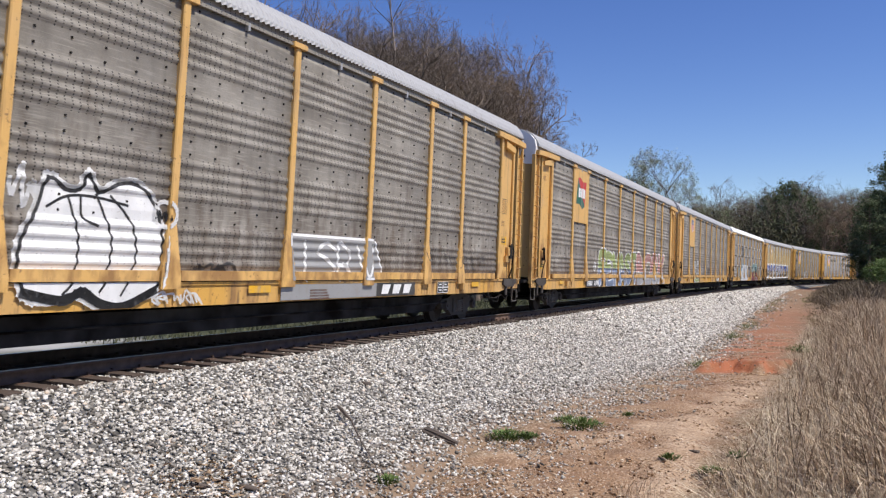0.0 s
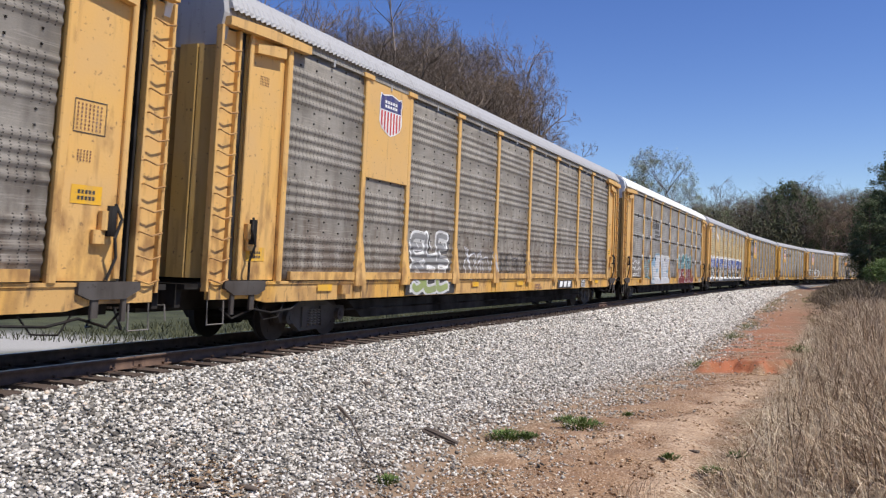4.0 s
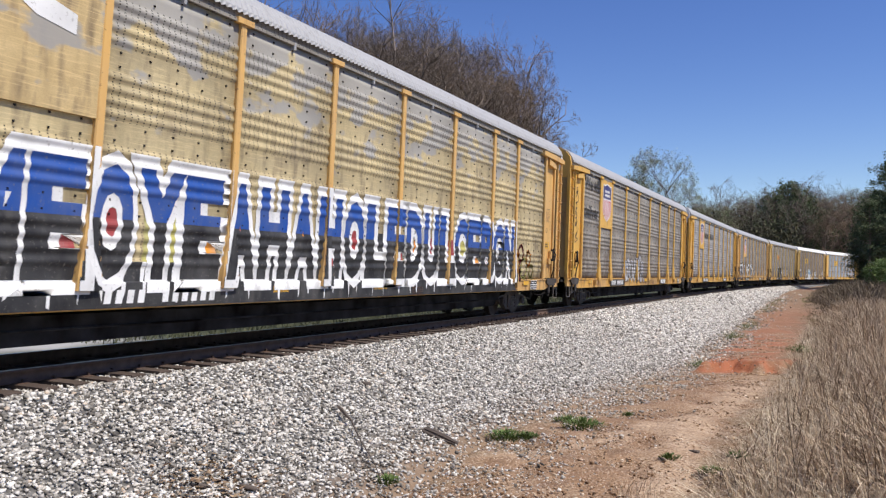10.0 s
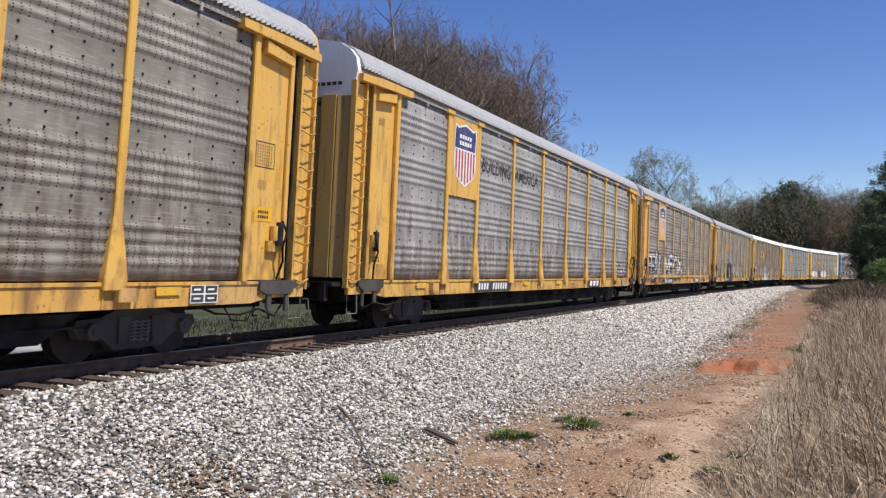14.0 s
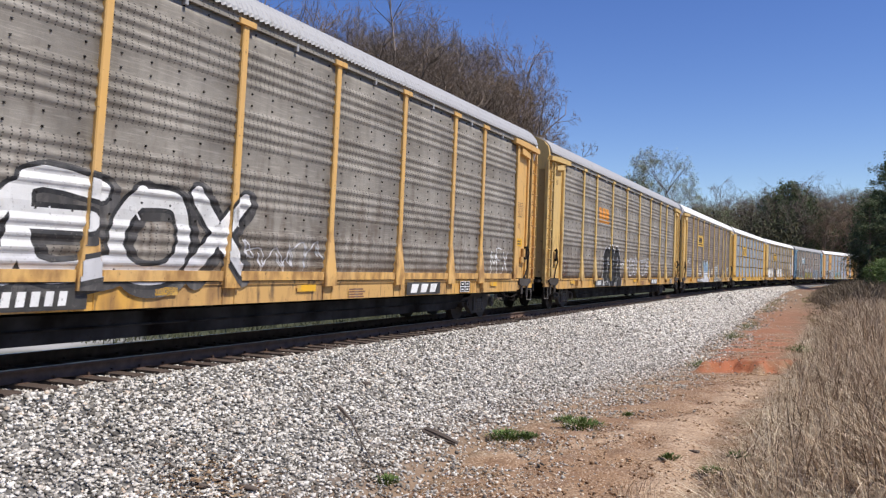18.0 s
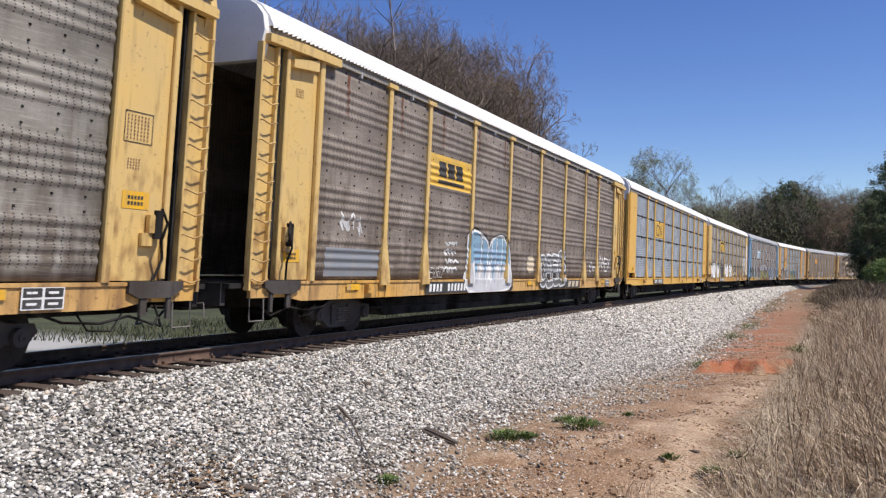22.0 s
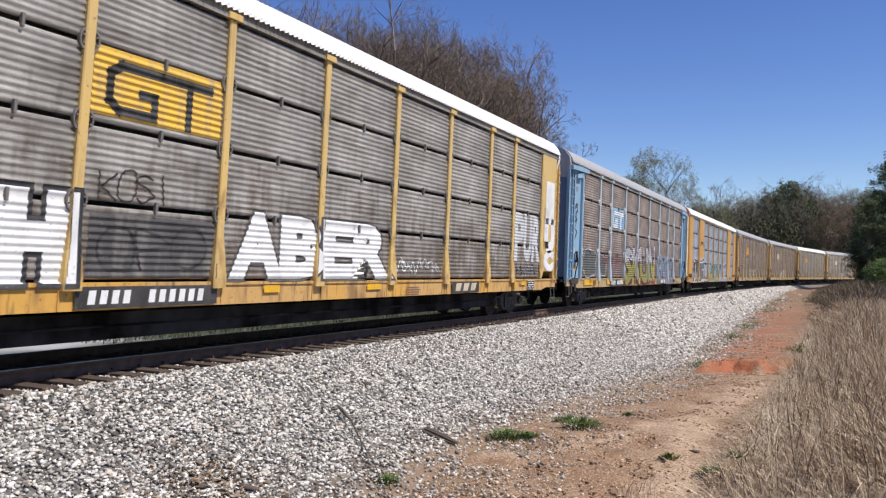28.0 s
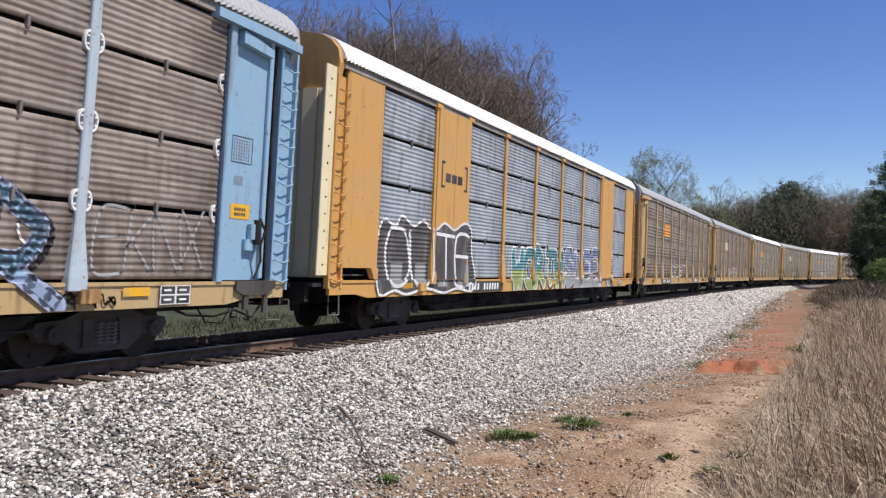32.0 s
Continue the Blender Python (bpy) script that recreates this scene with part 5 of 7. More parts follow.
def common_marks(i):
    """Stencils that every car carries on its sill and end plates."""
    if i not in (1, 3, 4, 10, 13):
        sticker(i, [rect(4.7, 6.5, 0.785, 1.07)], "dark", "sill_mark", "dark sill patch", 3, "plate")
        for x in (4.9, 5.4, 5.9):
            sticker(i, [[(x, 0.83), (x + 0.3, 0.83), (x + 0.42, 1.03), (x + 0.06, 1.03)]], "cream" if i in (9, 11) else "white", "sill_mark", "slanted pale block", 4, "plate")
    x = 7.75 if i in (0, 1, 2, 7) else 10.6
    sticker(i, [rect(x, x + 0.62, 0.80, 1.07)], "white", "sill_mark", "white-framed stencil", 1, "plate")
    for xa, za in ((x + 0.02, 0.95), (x + 0.33, 0.95), (x + 0.02, 0.815), (x + 0.33, 0.815)):
        sticker(i, [rect(xa, xa + 0.27, za, za + 0.11)], "dark", "stencil_square", "", 2, "plate")
        sticker(i, [rect(xa + 0.05, xa + 0.2, za + 0.04, za + 0.07)], "white", "stencil_bar", "", 3, "plate")
    sticker(i, [rect(-7.02, -4.3, 0.785, 1.07)], "dark", "sill_mark", "dark stencil box", 1, "plate")
    for x0, n in ((-6.82, 4), (-5.75, 6)):
        for k in range(n):
            sticker(i, [[(x0 + 0.2 * k, 0.84), (x0 + 0.2 * k + 0.12, 0.84), (x0 + 0.2 * k + 0.14, 1.02), (x0 + 0.2 * k + 0.02, 1.02)]], "white", "stencil_bar", "", 2, "plate")
    for x, w in ((-10.6, 0.5), (-3.1, 0.45), (0.4, 0.6), (9.9, 0.5)):
        sticker(i, outline_bm([rect(x, x + w, 0.93, 1.05)]), "strip", "reflector_strip", "yellow reflector strip", 1, "plate")
    bars(i, 2.2, 2.9, 0.78, 0.98, 4, 1, "rust", "plate", "sill_mark", "", 1, 1, i)
    part("jack_pad", PAD, YELLOW_DIRTY, CARS[i], m=Matrix.Translation((-9.7, 0, 0)))
    part("jack_pad", PAD, YELLOW_DIRTY, CARS[i], m=Matrix.Translation((9.3, 0, 0)))
    if i != 13:
        e = "plate" if i in (10, 11) else "end"
        sticker(i, outline_bm(frame_of(12.05, 12.58, 3.02, 3.45, 0.012)), "dark", "stencil", "outlined stencil box", 1, e)
        bars(i, 12.1, 12.54, 3.06, 3.42, 7, 7, "rust", e, "stencil", "", 1, 0.34)
        sticker(i, outline_bm([rect(12.1, 12.6, 2.12, 2.36)]), "strip", "placard", "yellow placard with dark bars", 1, e)
        bars(i, 12.2, 12.5, 2.17, 2.33, 2, 5, "dark", e, "placard", "", 2, 0.7)
        bars(i, 12.15, 12.4, 2.66, 2.82, 4, 5, "rust", e, "stencil", "", 1, 0.4)
        bars(i, -12.58, -12.32, 4.38, 4.55, 4, 6, "rust", e, "stencil", "", 1, 0.4, i + 5)
        sticker(i, outline_bm([rect(-12.7, -12.2, 1.45, 1.68)]), "strip", "placard", "yellow placard with dark bars", 1, e)
        bars(i, -12.6, -12.3, 1.5, 1.64, 2, 5, "dark", e, "placard", "", 2, 0.7)


for _i in (1, 3, 4, 6, 7):
    for _k in range(7):
        part("stencil_bar", Shape().box(-13.69, -13.68, -1.15 + 0.13 * _k, -1.06 + 0.13 * _k, 5.02, 5.09), BLACK, CARS[_i])
    for _k in range(6):
        part("stencil_bar", Shape().box(-13.71, -13.70, -1.0 + 0.1 * _k, -0.94 + 0.1 * _k, 4.60, 4.70), BLACK, CARS[_i])

PAD = Shape().box(-0.16, 0.16, -1.60, -1.47, 0.86, 1.04, 0.02).mesh("jack_pad")
for _i in range(15):
    common_marks(_i)

# first car: a pale pumpkin and a washed box of letters
_ring = spline([(-3.95, 1.55), (-3.86, 1.0), (-3.45, 0.92), (-3.1, 0.98), (-2.75, 0.84), (-2.4, 0.80), (-2.0, 0.92), (-1.68, 1.08), (-1.6, 1.7), (-1.8, 2.2), (-2.15, 2.44), (-2.5, 2.42), (-2.82, 2.28), (-3.0, 2.5), (-3.12, 2.3), (-3.35, 2.28), (-3.62, 2.4), (-3.75, 2.0)], 3)
sticker(0, stroke(_ring + _ring[:1], 0.15), "white", label="white outline of a puffed pumpkin")
sticker(0, outline_bm([_ring]), "white", label="white puffed pumpkin", layer=2)
sticker(0, stroke(_ring + _ring[:1], 0.05), "black", label="black rim of the pumpkin", layer=3)
sticker(0, stroke(spline([(-3.86, 1.0), (-3.3, 0.9), (-3.0, 1.0), (-2.7, 0.85), (-2.3, 0.80), (-1.75, 1.0)], 4, False), 0.12), "black", label="thick black foot of the pumpkin", layer=3)
for _pts in ([(-3.3, 2.2), (-3.1, 1.7), (-3.12, 1.2), (-3.3, 0.98)], [(-2.85, 2.25), (-2.55, 1.7), (-2.6, 1.2), (-2.72, 1.0)], [(-2.6, 2.25), (-2.2, 1.9), (-2.1, 1.4), (-2.35, 0.95)], [(-3.6, 2.05), (-3.3, 2.2), (-2.85, 2.22), (-2.3, 2.15)], [(-3.1, 2.2), (-3.05, 1.95), (-2.8, 1.85)]):
    sticker(0, stroke(spline(_pts, 5, False), 0.035), "black", label="black inner line", layer=3)
sticker(0, scribble(-4.15, -3.75, 1.9, 2.6, 3, 0.06, 2), "white", label="white scribble")
_ring = [(-1.6 + 0.2 * math.cos(0.4 * _k), 2.08 + 0.18 * math.sin(0.4 * _k)) for _k in range(17)]
sticker(0, stroke(_ring, 0.06), "white", label="white ring", layer=4)
sticker(0, scribble(-1.7, -1.48, 1.97, 2.18, 2, 0.035, 9), "black", label="dark mark in a ring", layer=5)
sticker(0, scribble(-1.8, -0.7, 0.76, 1.02, 6, 0.03, 12), "white", label="thin white handwriting", kind="plate")
sticker(0, [rect(1.3, 5.6, 0.785, 1.06)], "grey", label="washed grey patch on the sill", kind="plate")
sticker(0, outline_bm([[(1.5, 1.94), (4.6, 1.95), (5.05, 1.13), (1.55, 1.13)]]), "grey", label="washed grey patch")
sticker(0, stroke([(1.5, 1.94), (4.6, 1.95), (5.05, 1.15), (4.2, 1.15)], 0.05) + stroke([(1.5, 1.94), (1.5, 1.75)], 0.05), "white", label="white frame of a washed box", layer=2)
for _l, _x in zip("ISRV", (1.75, 2.5, 3.2, 3.95)):
    sticker(0, glyph_word(_l, _x, _x + 0.62, 1.16, 1.86, 0.05, 4, 0.12), "white", label="thin pale letter", layer=2)
sticker(0, scribble(-0.9, 0.2, 1.15, 1.45, 4, 0.05, 21), "smudge", label="dark scribble")
sticker(0, scribble(6.9, 11.0, 1.3, 1.9, 11, 0.02, 22), "smudge", label="thin dark scribble")

# second car: flag sign and two-coloured letters
_fl = [(-8.6, 4.86), (-8.3, 4.92), (-7.95, 4.78), (-7.42, 4.80), (-7.62, 3.86), (-7.95, 3.74), (-8.35, 3.92), (-8.8, 3.90)]
sticker(1, outline_bm([[_fl[0], _fl[4], _fl[3], _fl[2], _fl[1]]]), "flag_red", "flag_sign", "red half of a flag sign", 1, "plate")
sticker(1, outline_bm([[_fl[0], _fl[7], _fl[6], _fl[5], _fl[4]]]), "flag_green", "flag_sign", "green half of a flag sign", 1, "plate")
for _x, _w in ((-8.52, 0.26), (-8.2, 0.22), (-7.92, 0.32)):
    sticker(1, [[(_x, 4.18), (_x + _w, 4.15), (_x + _w + 0.03, 4.50), (_x + 0.03, 4.53)]], "white", "flag_sign", "white block on the flag", 2, "plate")
two_tone(1, "FEMAST", (-5.0, 2.55, 0.80, 2.22), "white", "green", "navy", 1.55, 0.07, 0.10, "green and blue letters", seed=5)
two_tone(1, "BOCK", (2.6, 10.1, 0.80, 2.45), "white", "pink", "silver", 1.42, 0.08, 0.11, "pink and silver letters", outer="cream")
sticker(1, scribble(-5.8, -5.3, 1.35, 1.8, 3, 0.04, 30), "white", label="small white handwriting")
sticker(1, scribble(-5.4, -4.9, 0.8, 1.2, 3, 0.05, 33), "white", label="small white handwriting")

# third car
shield(2, -8.55, -7.6, 4.2, 5.05)
two_tone(2, "SEE", (-6.7, -4.7, 0.85, 1.55), "white", "grey", "green", 1.2, 0.03, 0.07, "pale grey letters", seed=4)
two_tone(2, "ELF", (-6.7, -4.7, 1.6, 2.2), "white", "grey", None, 1.2, 0.03, 0.07, "pale grey letters")
sticker(2, scribble(-3.6, -1.2, 1.1, 2.0, 5, 0.04, 31), "silver", label="silver handwriting")
sticker(2, scribble(-1.0, 1.5, 1.15, 2.0, 6, 0.035, 32), "smudge", label="dark handwriting")

# fourth car: dark plate with pale marks, blue and white letters, teal and red letters
sticker(3, outline_bm([rect(-6.98, -4.42, 3.28, 4.14)]), "plate_grey", "sign_plate", "grey sign patch")
sticker(3, [rect(-6.75, -5.78 + 0.03 * k, 4.06 - 0.075 * k, 4.10 - 0.075 * k) for k in range(5)], "dark", "sign_plate", "dark bars of a sign", 2)
for _x in (-5.72, -5.28):
    sticker(3, [[(_x, 3.76), (_x + 0.36, 3.76), (_x + 0.42, 4.08), (_x + 0.06, 4.08)]], "dark", "sign_plate", "dark block of a sign", 2)
bars(3, -5.95, -4.75, 3.53, 3.75, 1, 7, "dark", None, "sign_plate", "dark bars of a sign", 2, 0.72)
bars(3, -5.95, -4.5, 3.31, 3.52, 1, 8, "dark", None, "sign_plate", "dark bars of a sign", 2, 0.72)
sticker(3, outline_bm([[(-6.98, 0.78), (-6.98, 1.85), (-6.5, 2.0), (-5.8, 2.32), (-5.6, 2.42), (-5.5, 0.78)]]), "sky", label="pale blue painted ground")
sticker(3, outline_bm([[(-6.5, 1.80), (-5.75, 1.68), (-5.68, 2.36), (-4.3, 2.42), (-1.5, 2.38), (-1.42, 0.8), (-6.0, 0.78), (-6.2, 1.3)]]), "pale", label="washed white painted shape", layer=2)
for _pts in ([(-5.4, 1.55), (-5.1, 1.68), (-4.8, 1.6), (-4.95, 1.42), (-5.3, 1.38)], [(-3.75, 1.15), (-3.5, 1.95), (-3.42, 1.2)], [(-2.35, 1.5), (-1.9, 1.62), (-1.7, 1.45), (-2.1, 1.36)], [(-5.65, 2.42), (-5.1, 2.46), (-4.4, 2.46), (-4.4, 2.36), (-5.6, 2.34)]):
    sticker(3, outline_bm([_pts]), "sky", label="pale blue patch in the white shape", layer=3)
for _pts in ([(-6.05, 1.0), (-5.75, 1.5), (-5.7, 2.1)], [(-4.3, 0.85), (-4.25, 1.6), (-4.35, 2.35)], [(-2.85, 0.95), (-2.8, 1.7), (-2.9, 2.3)], [(-2.5, 1.3), (-2.0, 1.2), (-1.65, 1.5), (-2.2, 1.75), (-2.45, 2.0), (-1.7, 2.15)], [(-3.9, 1.0), (-3.45, 2.1), (-3.15, 1.0)]):
    sticker(3, stroke(spline(_pts, 5, False), 0.05), "navy", label="faded blue inner line", layer=3)
solid(3, "YLE", (-9.0, -7.2, 1.15, 2.0), "teal", None, 0.02, label="teal letters")
two_tone(3, "LEWIL", (1.95, 7.7, 0.82, 2.6), "white", "teal", "red", 1.68, 0.34, 0.10, "teal and red letters", outer="smudge")
sticker(3, scribble(-11.5, -9.6, 1.75, 2.05, 6, 0.035, 40), "white", label="white handwriting")
sticker(3, scribble(-11.4, -9.5, 1.45, 1.7, 6, 0.035, 42), "white", label="white handwriting")
sticker(3, scribble(-11.5, -9.8, 1.15, 1.4, 5, 0.035, 43), "white", label="white handwriting")
sticker(3, stroke(spline([(-9.0, 1.6), (-8.7, 1.25), (-8.3, 1.75), (-7.9, 1.2), (-7.5, 1.5)], 6, False), 0.04), "white", label="white waved line")
sticker(3, scribble(-1.2, 1.2, 1.85, 2.2, 6, 0.04, 41), "smudge", label="dark handwriting")
sticker(3, scribble(-1.0, 1.0, 1.12, 1.5, 5, 0.03, 44), "smudge", label="thin dark handwriting")

# fifth car: one long word from end to end
_word = "BORMEOYEAHAHOLEDULCEBGN"
sticker(4, outline_bm([rect(-11.7, 9.2, 0.78, 1.40)]), "black", label="black painted ground along the foot")
_rng = random.Random(8)
for _k in range(46):
    _x = -11.6 + 20.6 * (_k + _rng.uniform(0.2, 0.8)) / 46
    _w = _rng.uniform(0.015, 0.06)
    sticker(4, [[(_x - _w, 1.4), (_x - _w * 0.6, _rng.uniform(0.78, 1.05)), (_x + _w * 0.5, _rng.uniform(0.78, 1.05)), (_x + _w, 1.4)]], "white", label="white drip", layer=2)
_adv = 20.75 / len(_word)
for _k, _l in enumerate(_word):
    _x = -11.72 + _adv * _k
    _dab = ("red", "black", "red", "orange", "red", "red", "yellow", "orange", "red", "black", "orange", "red")[_k % 12]
    sticker(4, [rect(_x + 0.16, _x + _adv - 0.12, 1.4, 2.1)], _dab, label="bright ground inside a letter", layer=2)
    _fat, _rim = block_letter(_l, _x + 0.13, _x + _adv - 0.10, 1.26, 2.58, 0.055, 0.15)
    _top = _fat.copy()
    cut(_top, (0, 0, 1.96), (0, 0, 1), clear_inner=True)
    cut(_fat, (0, 0, 1.96), (0, 0, 1), clear_outer=True)
    sticker(4, _rim, "white", label="white rim of a tall block letter", layer=3)
    sticker(4, _top, "blue", label="blue head of a tall block letter", layer=4)
    sticker(4, _fat, "black", label="black foot of a tall block letter", layer=4)
for _e, _x, _z, _r, _ink in (("end", -12.9, 2.15, 0.15, "yellow"), ("end", -13.0, 1.85, 0.13, "yellow"), ("end", -12.75, 1.45, 0.2, "red"), ("end", -12.45, 1.4, 0.24, "yellow"), ("end", -12.15, 1.85, 0.16, "red"), ("end", -12.2, 1.55, 0.13, "yellow"), ("end", -12.1, 1.3, 0.16, "red"),
                              (None, 9.3, 1.6, 0.26, "orange"), (None, 9.7, 1.9, 0.22, "red"), (None, 10.0, 1.45, 0.28, "yellow"), (None, 9.5, 1.25, 0.16, "red"), (None, 10.4, 1.75, 0.2, "orange"), (None, 10.7, 1.35, 0.18, "yellow")):
    sticker(4, stroke([(_x + _r * math.cos(0.45 * _k), _z + 1.1 * _r * math.sin(0.45 * _k)) for _k in range(15)], 0.09), _ink, label="bright painted ring", kind=_e, layer=2)
sticker(4, outline_bm([[(-8.7, 4.75), (-8.2, 4.6), (-7.6, 4.45), (-7.6, 4.2), (-8.2, 4.3), (-8.6, 4.5)]]), "white", "flag_sign", "scraped white patch", 1, "plate")

# sixth car: slogan, shield, silver letters
solid(5, "We will", (-11.5, -9.2, 4.60, 5.08), "dark", None, 0.035, label="dark painted slogan", name="lettering")
solid(5, "deliver", (-11.55, -9.38, 3.52, 3.98), "dark", None, 0.035, label="dark painted slogan", name="lettering")
shield(5, -8.75, -7.4, 3.55, 5.05)
solid(5, "ORV", (-4.5, -1.75, 0.98, 1.95), "silver", "black", 0.10, 0.125, "silver letters")
solid(5, "BO!", (-1.65, 0.35, 0.92, 2.1), "silver", "black", 0.10, 0.125, "silver letters")
sticker(5, scribble(0.5, 4.0, 0.76, 1.06, 12, 0.02, 60), "dark", label="thin dark handwriting", kind="plate")
sticker(5, scribble(-12.8, -12.2, 2.4, 4.4, 7, 0.035, 61), "dark", label="dark handwriting on the end plate", kind="end")

# seventh car: shield and slogan
shield(6, -8.75, -7.4, 3.55, 5.05)
solid(6, "BUILDING", (-6.75, -4.5, 4.05, 4.42), "dark", None, 0.012, label="dark painted slogan", name="lettering")
solid(6, "AMERICA", (-4.12, -1.9, 4.05, 4.42), "dark", None, 0.012, label="dark painted slogan", name="lettering")
solid(6, "SWEY", (4.8, 6.6, 1.15, 1.6), "grey", None, 0.01, label="faint pale letters")
solid(6, "BIRY", (9.5, 11.4, 1.2, 1.75), "white", "black", 0.01, 0.03, label="white letters")

# eighth car: shield, two silver words
shield(7, -8.75, -7.35, 3.55, 5.05)
two_tone(7, "FEAT", (-11.68, -8.0, 1.14, 2.42), "black", "white", "silver", 1.8, -0.06, 0.085, "silver letters", outer="smudge")
sticker(7, scribble(-12.9, -12.1, 1.3, 2.1, 3, 0.09, 72), "smudge", label="dark scrawl on the end plate", kind="end")
two_tone(7, "MEOX", (-6.75, -1.05, 1.16, 2.46), "black", "white", "silver", 1.5, 0.0, 0.085, "broad white letters", outer="smudge", seed=8)
solid(7, "MEX", (9.95, 11.3, 1.3, 1.95), "white", None, 0.005, label="thin white letters")
sticker(7, scribble(-1.2, 1.3, 1.2, 1.9, 6, 0.025, 70), "silver", label="thin pale handwriting")
sticker(7, scribble(-11.0, -7.0, 0.76, 1.04, 9, 0.03, 71), "dark", label="dark handwriting", kind="plate")

# ninth car: orange sign, black puffed letters
bars(8, -6.55, -4.8, 3.58, 4.32, 1, 3, "orange", None, "sign", "orange sign blocks", 2, 0.82)
sticker(8, outline_bm([rect(-6.55, -4.78, 3.42, 3.52)]), "orange", "sign", "orange bar under a sign", 2)
sticker(8, glyph_word("SDR", -5.5, -2.45, 0.80, 2.36, 0.32, 14, 1.9), "white", label="white rim of a puffed black letter")
sticker(8, glyph_word("SDR", -5.5, -2.45, 0.80, 2.36, 0.22, 14, 1.9), "black", label="puffed black letter", layer=2)
for _k, _x in enumerate((-4.75, -3.9, -3.0)):
    sticker(8, stroke(spline([(_x - 0.3, 0.85), (_x - 0.1, 1.3), (_x - 0.25, 1.7)], 5, False), 0.03), "white", label="white inner line", layer=3)
    sticker(8, stroke([(_x + 0.12 * math.cos(0.5 * _j), 1.85 + 0.17 * math.sin(0.5 * _j)) for _j in range(14)], 0.035), "white", label="white inner ring", layer=3)
sticker(8, scribble(-2.5, -1.4, 1.5, 1.95, 6, 0.035, 81), "white", label="white handwriting")
sticker(8, glyph_word("PESOR", -0.95, 1.6, 1.3, 2.0, 0.045, 3, 0.1), "silver", label="thin pale letter")
sticker(8, glyph_word("TEOKF", 2.1, 4.3, 1.3, 2.05, 0.045, 4, 0.1), "silver", label="thin pale letter")
sticker(8, outline_bm(stroke(bubble(-11.5, -11.1, 1.25, 1.7, 2, 3, 0, 0)[::4] + [bubble(-11.5, -11.1, 1.25, 1.7, 2, 3, 0, 0)[0]], 0.05)), "rust", label="small ring mark")

# tenth car: yellow sign with dark blocks, blue and white letters, rust streaks
sticker(9, outline_bm([rect(-6.95, -4.42, 3.37, 4.14)]), "sign", "sign", "yellow sign patch")
bars(9, -6.45, -4.90, 3.62, 4.22, 1, 3, "dark", None, "sign", "dark sign blocks", 2, 0.82)
sticker(9, outline_bm([rect(-6.5, -4.9, 3.45, 3.54)]), "dark", "sign", "dark bar under a sign", 2)
_ring = spline([(-4.42, 0.82), (-4.48, 1.6), (-4.42, 2.28), (-4.0, 2.42), (-3.5, 2.32), (-3.1, 2.18), (-2.92, 1.98), (-2.7, 2.2), (-2.2, 2.34), (-1.75, 2.3), (-1.45, 2.0), (-1.38, 1.4), (-1.36, 0.84)], 4)
_low = outline_bm([_ring])
_high = _low.copy()
cut(_low, (0, 0, 1.55), (0, 0, 1), clear_outer=True)
cut(_high, (0, 0, 1.55), (0, 0, 1), clear_inner=True)
sticker(9, stroke([(_p + 0.05, _q - 0.03) for _p, _q in _ring + _ring[:1]], 0.22), "smudge", label="dark outer shape")
sticker(9, _low, "silver", label="silver foot of a puffed shape", layer=2)
sticker(9, _high, "sky", label="pale blue head of a puffed shape", layer=2)
sticker(9, stroke(_ring + _ring[:1], 0.07), "white", label="white rim of a puffed shape", layer=3)
for _x, _a, _b in ((-3.45, 1.2, 2.3), (-3.0, 0.9, 2.05), (-2.65, 1.1, 2.2), (-2.3, 1.4, 2.3), (-1.85, 1.2, 2.28), (-3.95, 1.3, 1.65)):
    sticker(9, stroke(spline([(_x, _b), (_x - 0.06, (_a + _b) / 2), (_x - 0.16, _a)], 4, False), 0.05), "white", label="white inner line", layer=3)
for _k in range(9):
    _x = -4.3 + 0.33 * _k
    sticker(9, [[(_x, 1.5), (_x + 0.1, 1.62), (_x + 0.2, 1.5), (_x + 0.12, 0.9 + 0.07 * (_k % 4))]], ("white", "sky")[_k % 2], label="painted drip", layer=3)
sticker(9, glyph_word("AOB", -4.0, -2.0, 1.5, 1.95, 0.03, 5, 0.08), "navy", label="thin dark blue letter", layer=4)
two_tone(9, "OEEE", (1.6, 4.5, 0.92, 1.9), "white", "grey", "grey", 1.4, 0.0, 0.085, "white outlined letters", outer="smudge")
for _k in range(4):
    sticker(9, scribble(-6.0 + 0.1 * (_k % 2), -5.05, 1.28 + 0.22 * _k, 1.45 + 0.22 * _k, 4, 0.04, 95 + _k), "white", label="white handwriting")
solid(9, "RHEVSEO", (-6.98, -6.0, 1.16, 1.42), "white", None, 0.01, label="small white letters")
sticker(9, scribble(-10.9, -10.0, 2.0, 2.5, 4, 0.04, 90), "white", label="white handwriting")
sticker(9, scribble(8.0, 9.0, 1.3, 1.8, 4, 0.04, 91), "white", label="white handwriting")
solid(9, "AMEX", (9.6, 11.4, 1.45, 2.0), "white", None, 0.015, label="white handwriting")
sticker(9, outline_bm([bubble(0.4, 1.06, 1.3, 1.86, 2, 92, 0, 0)]), "cream", label="round pale mark")
sticker(9, outline_bm([rect(-11.4, -9.3, 1.2, 1.75)]), "haze", label="faint blue overspray")
_rng = random.Random(5)
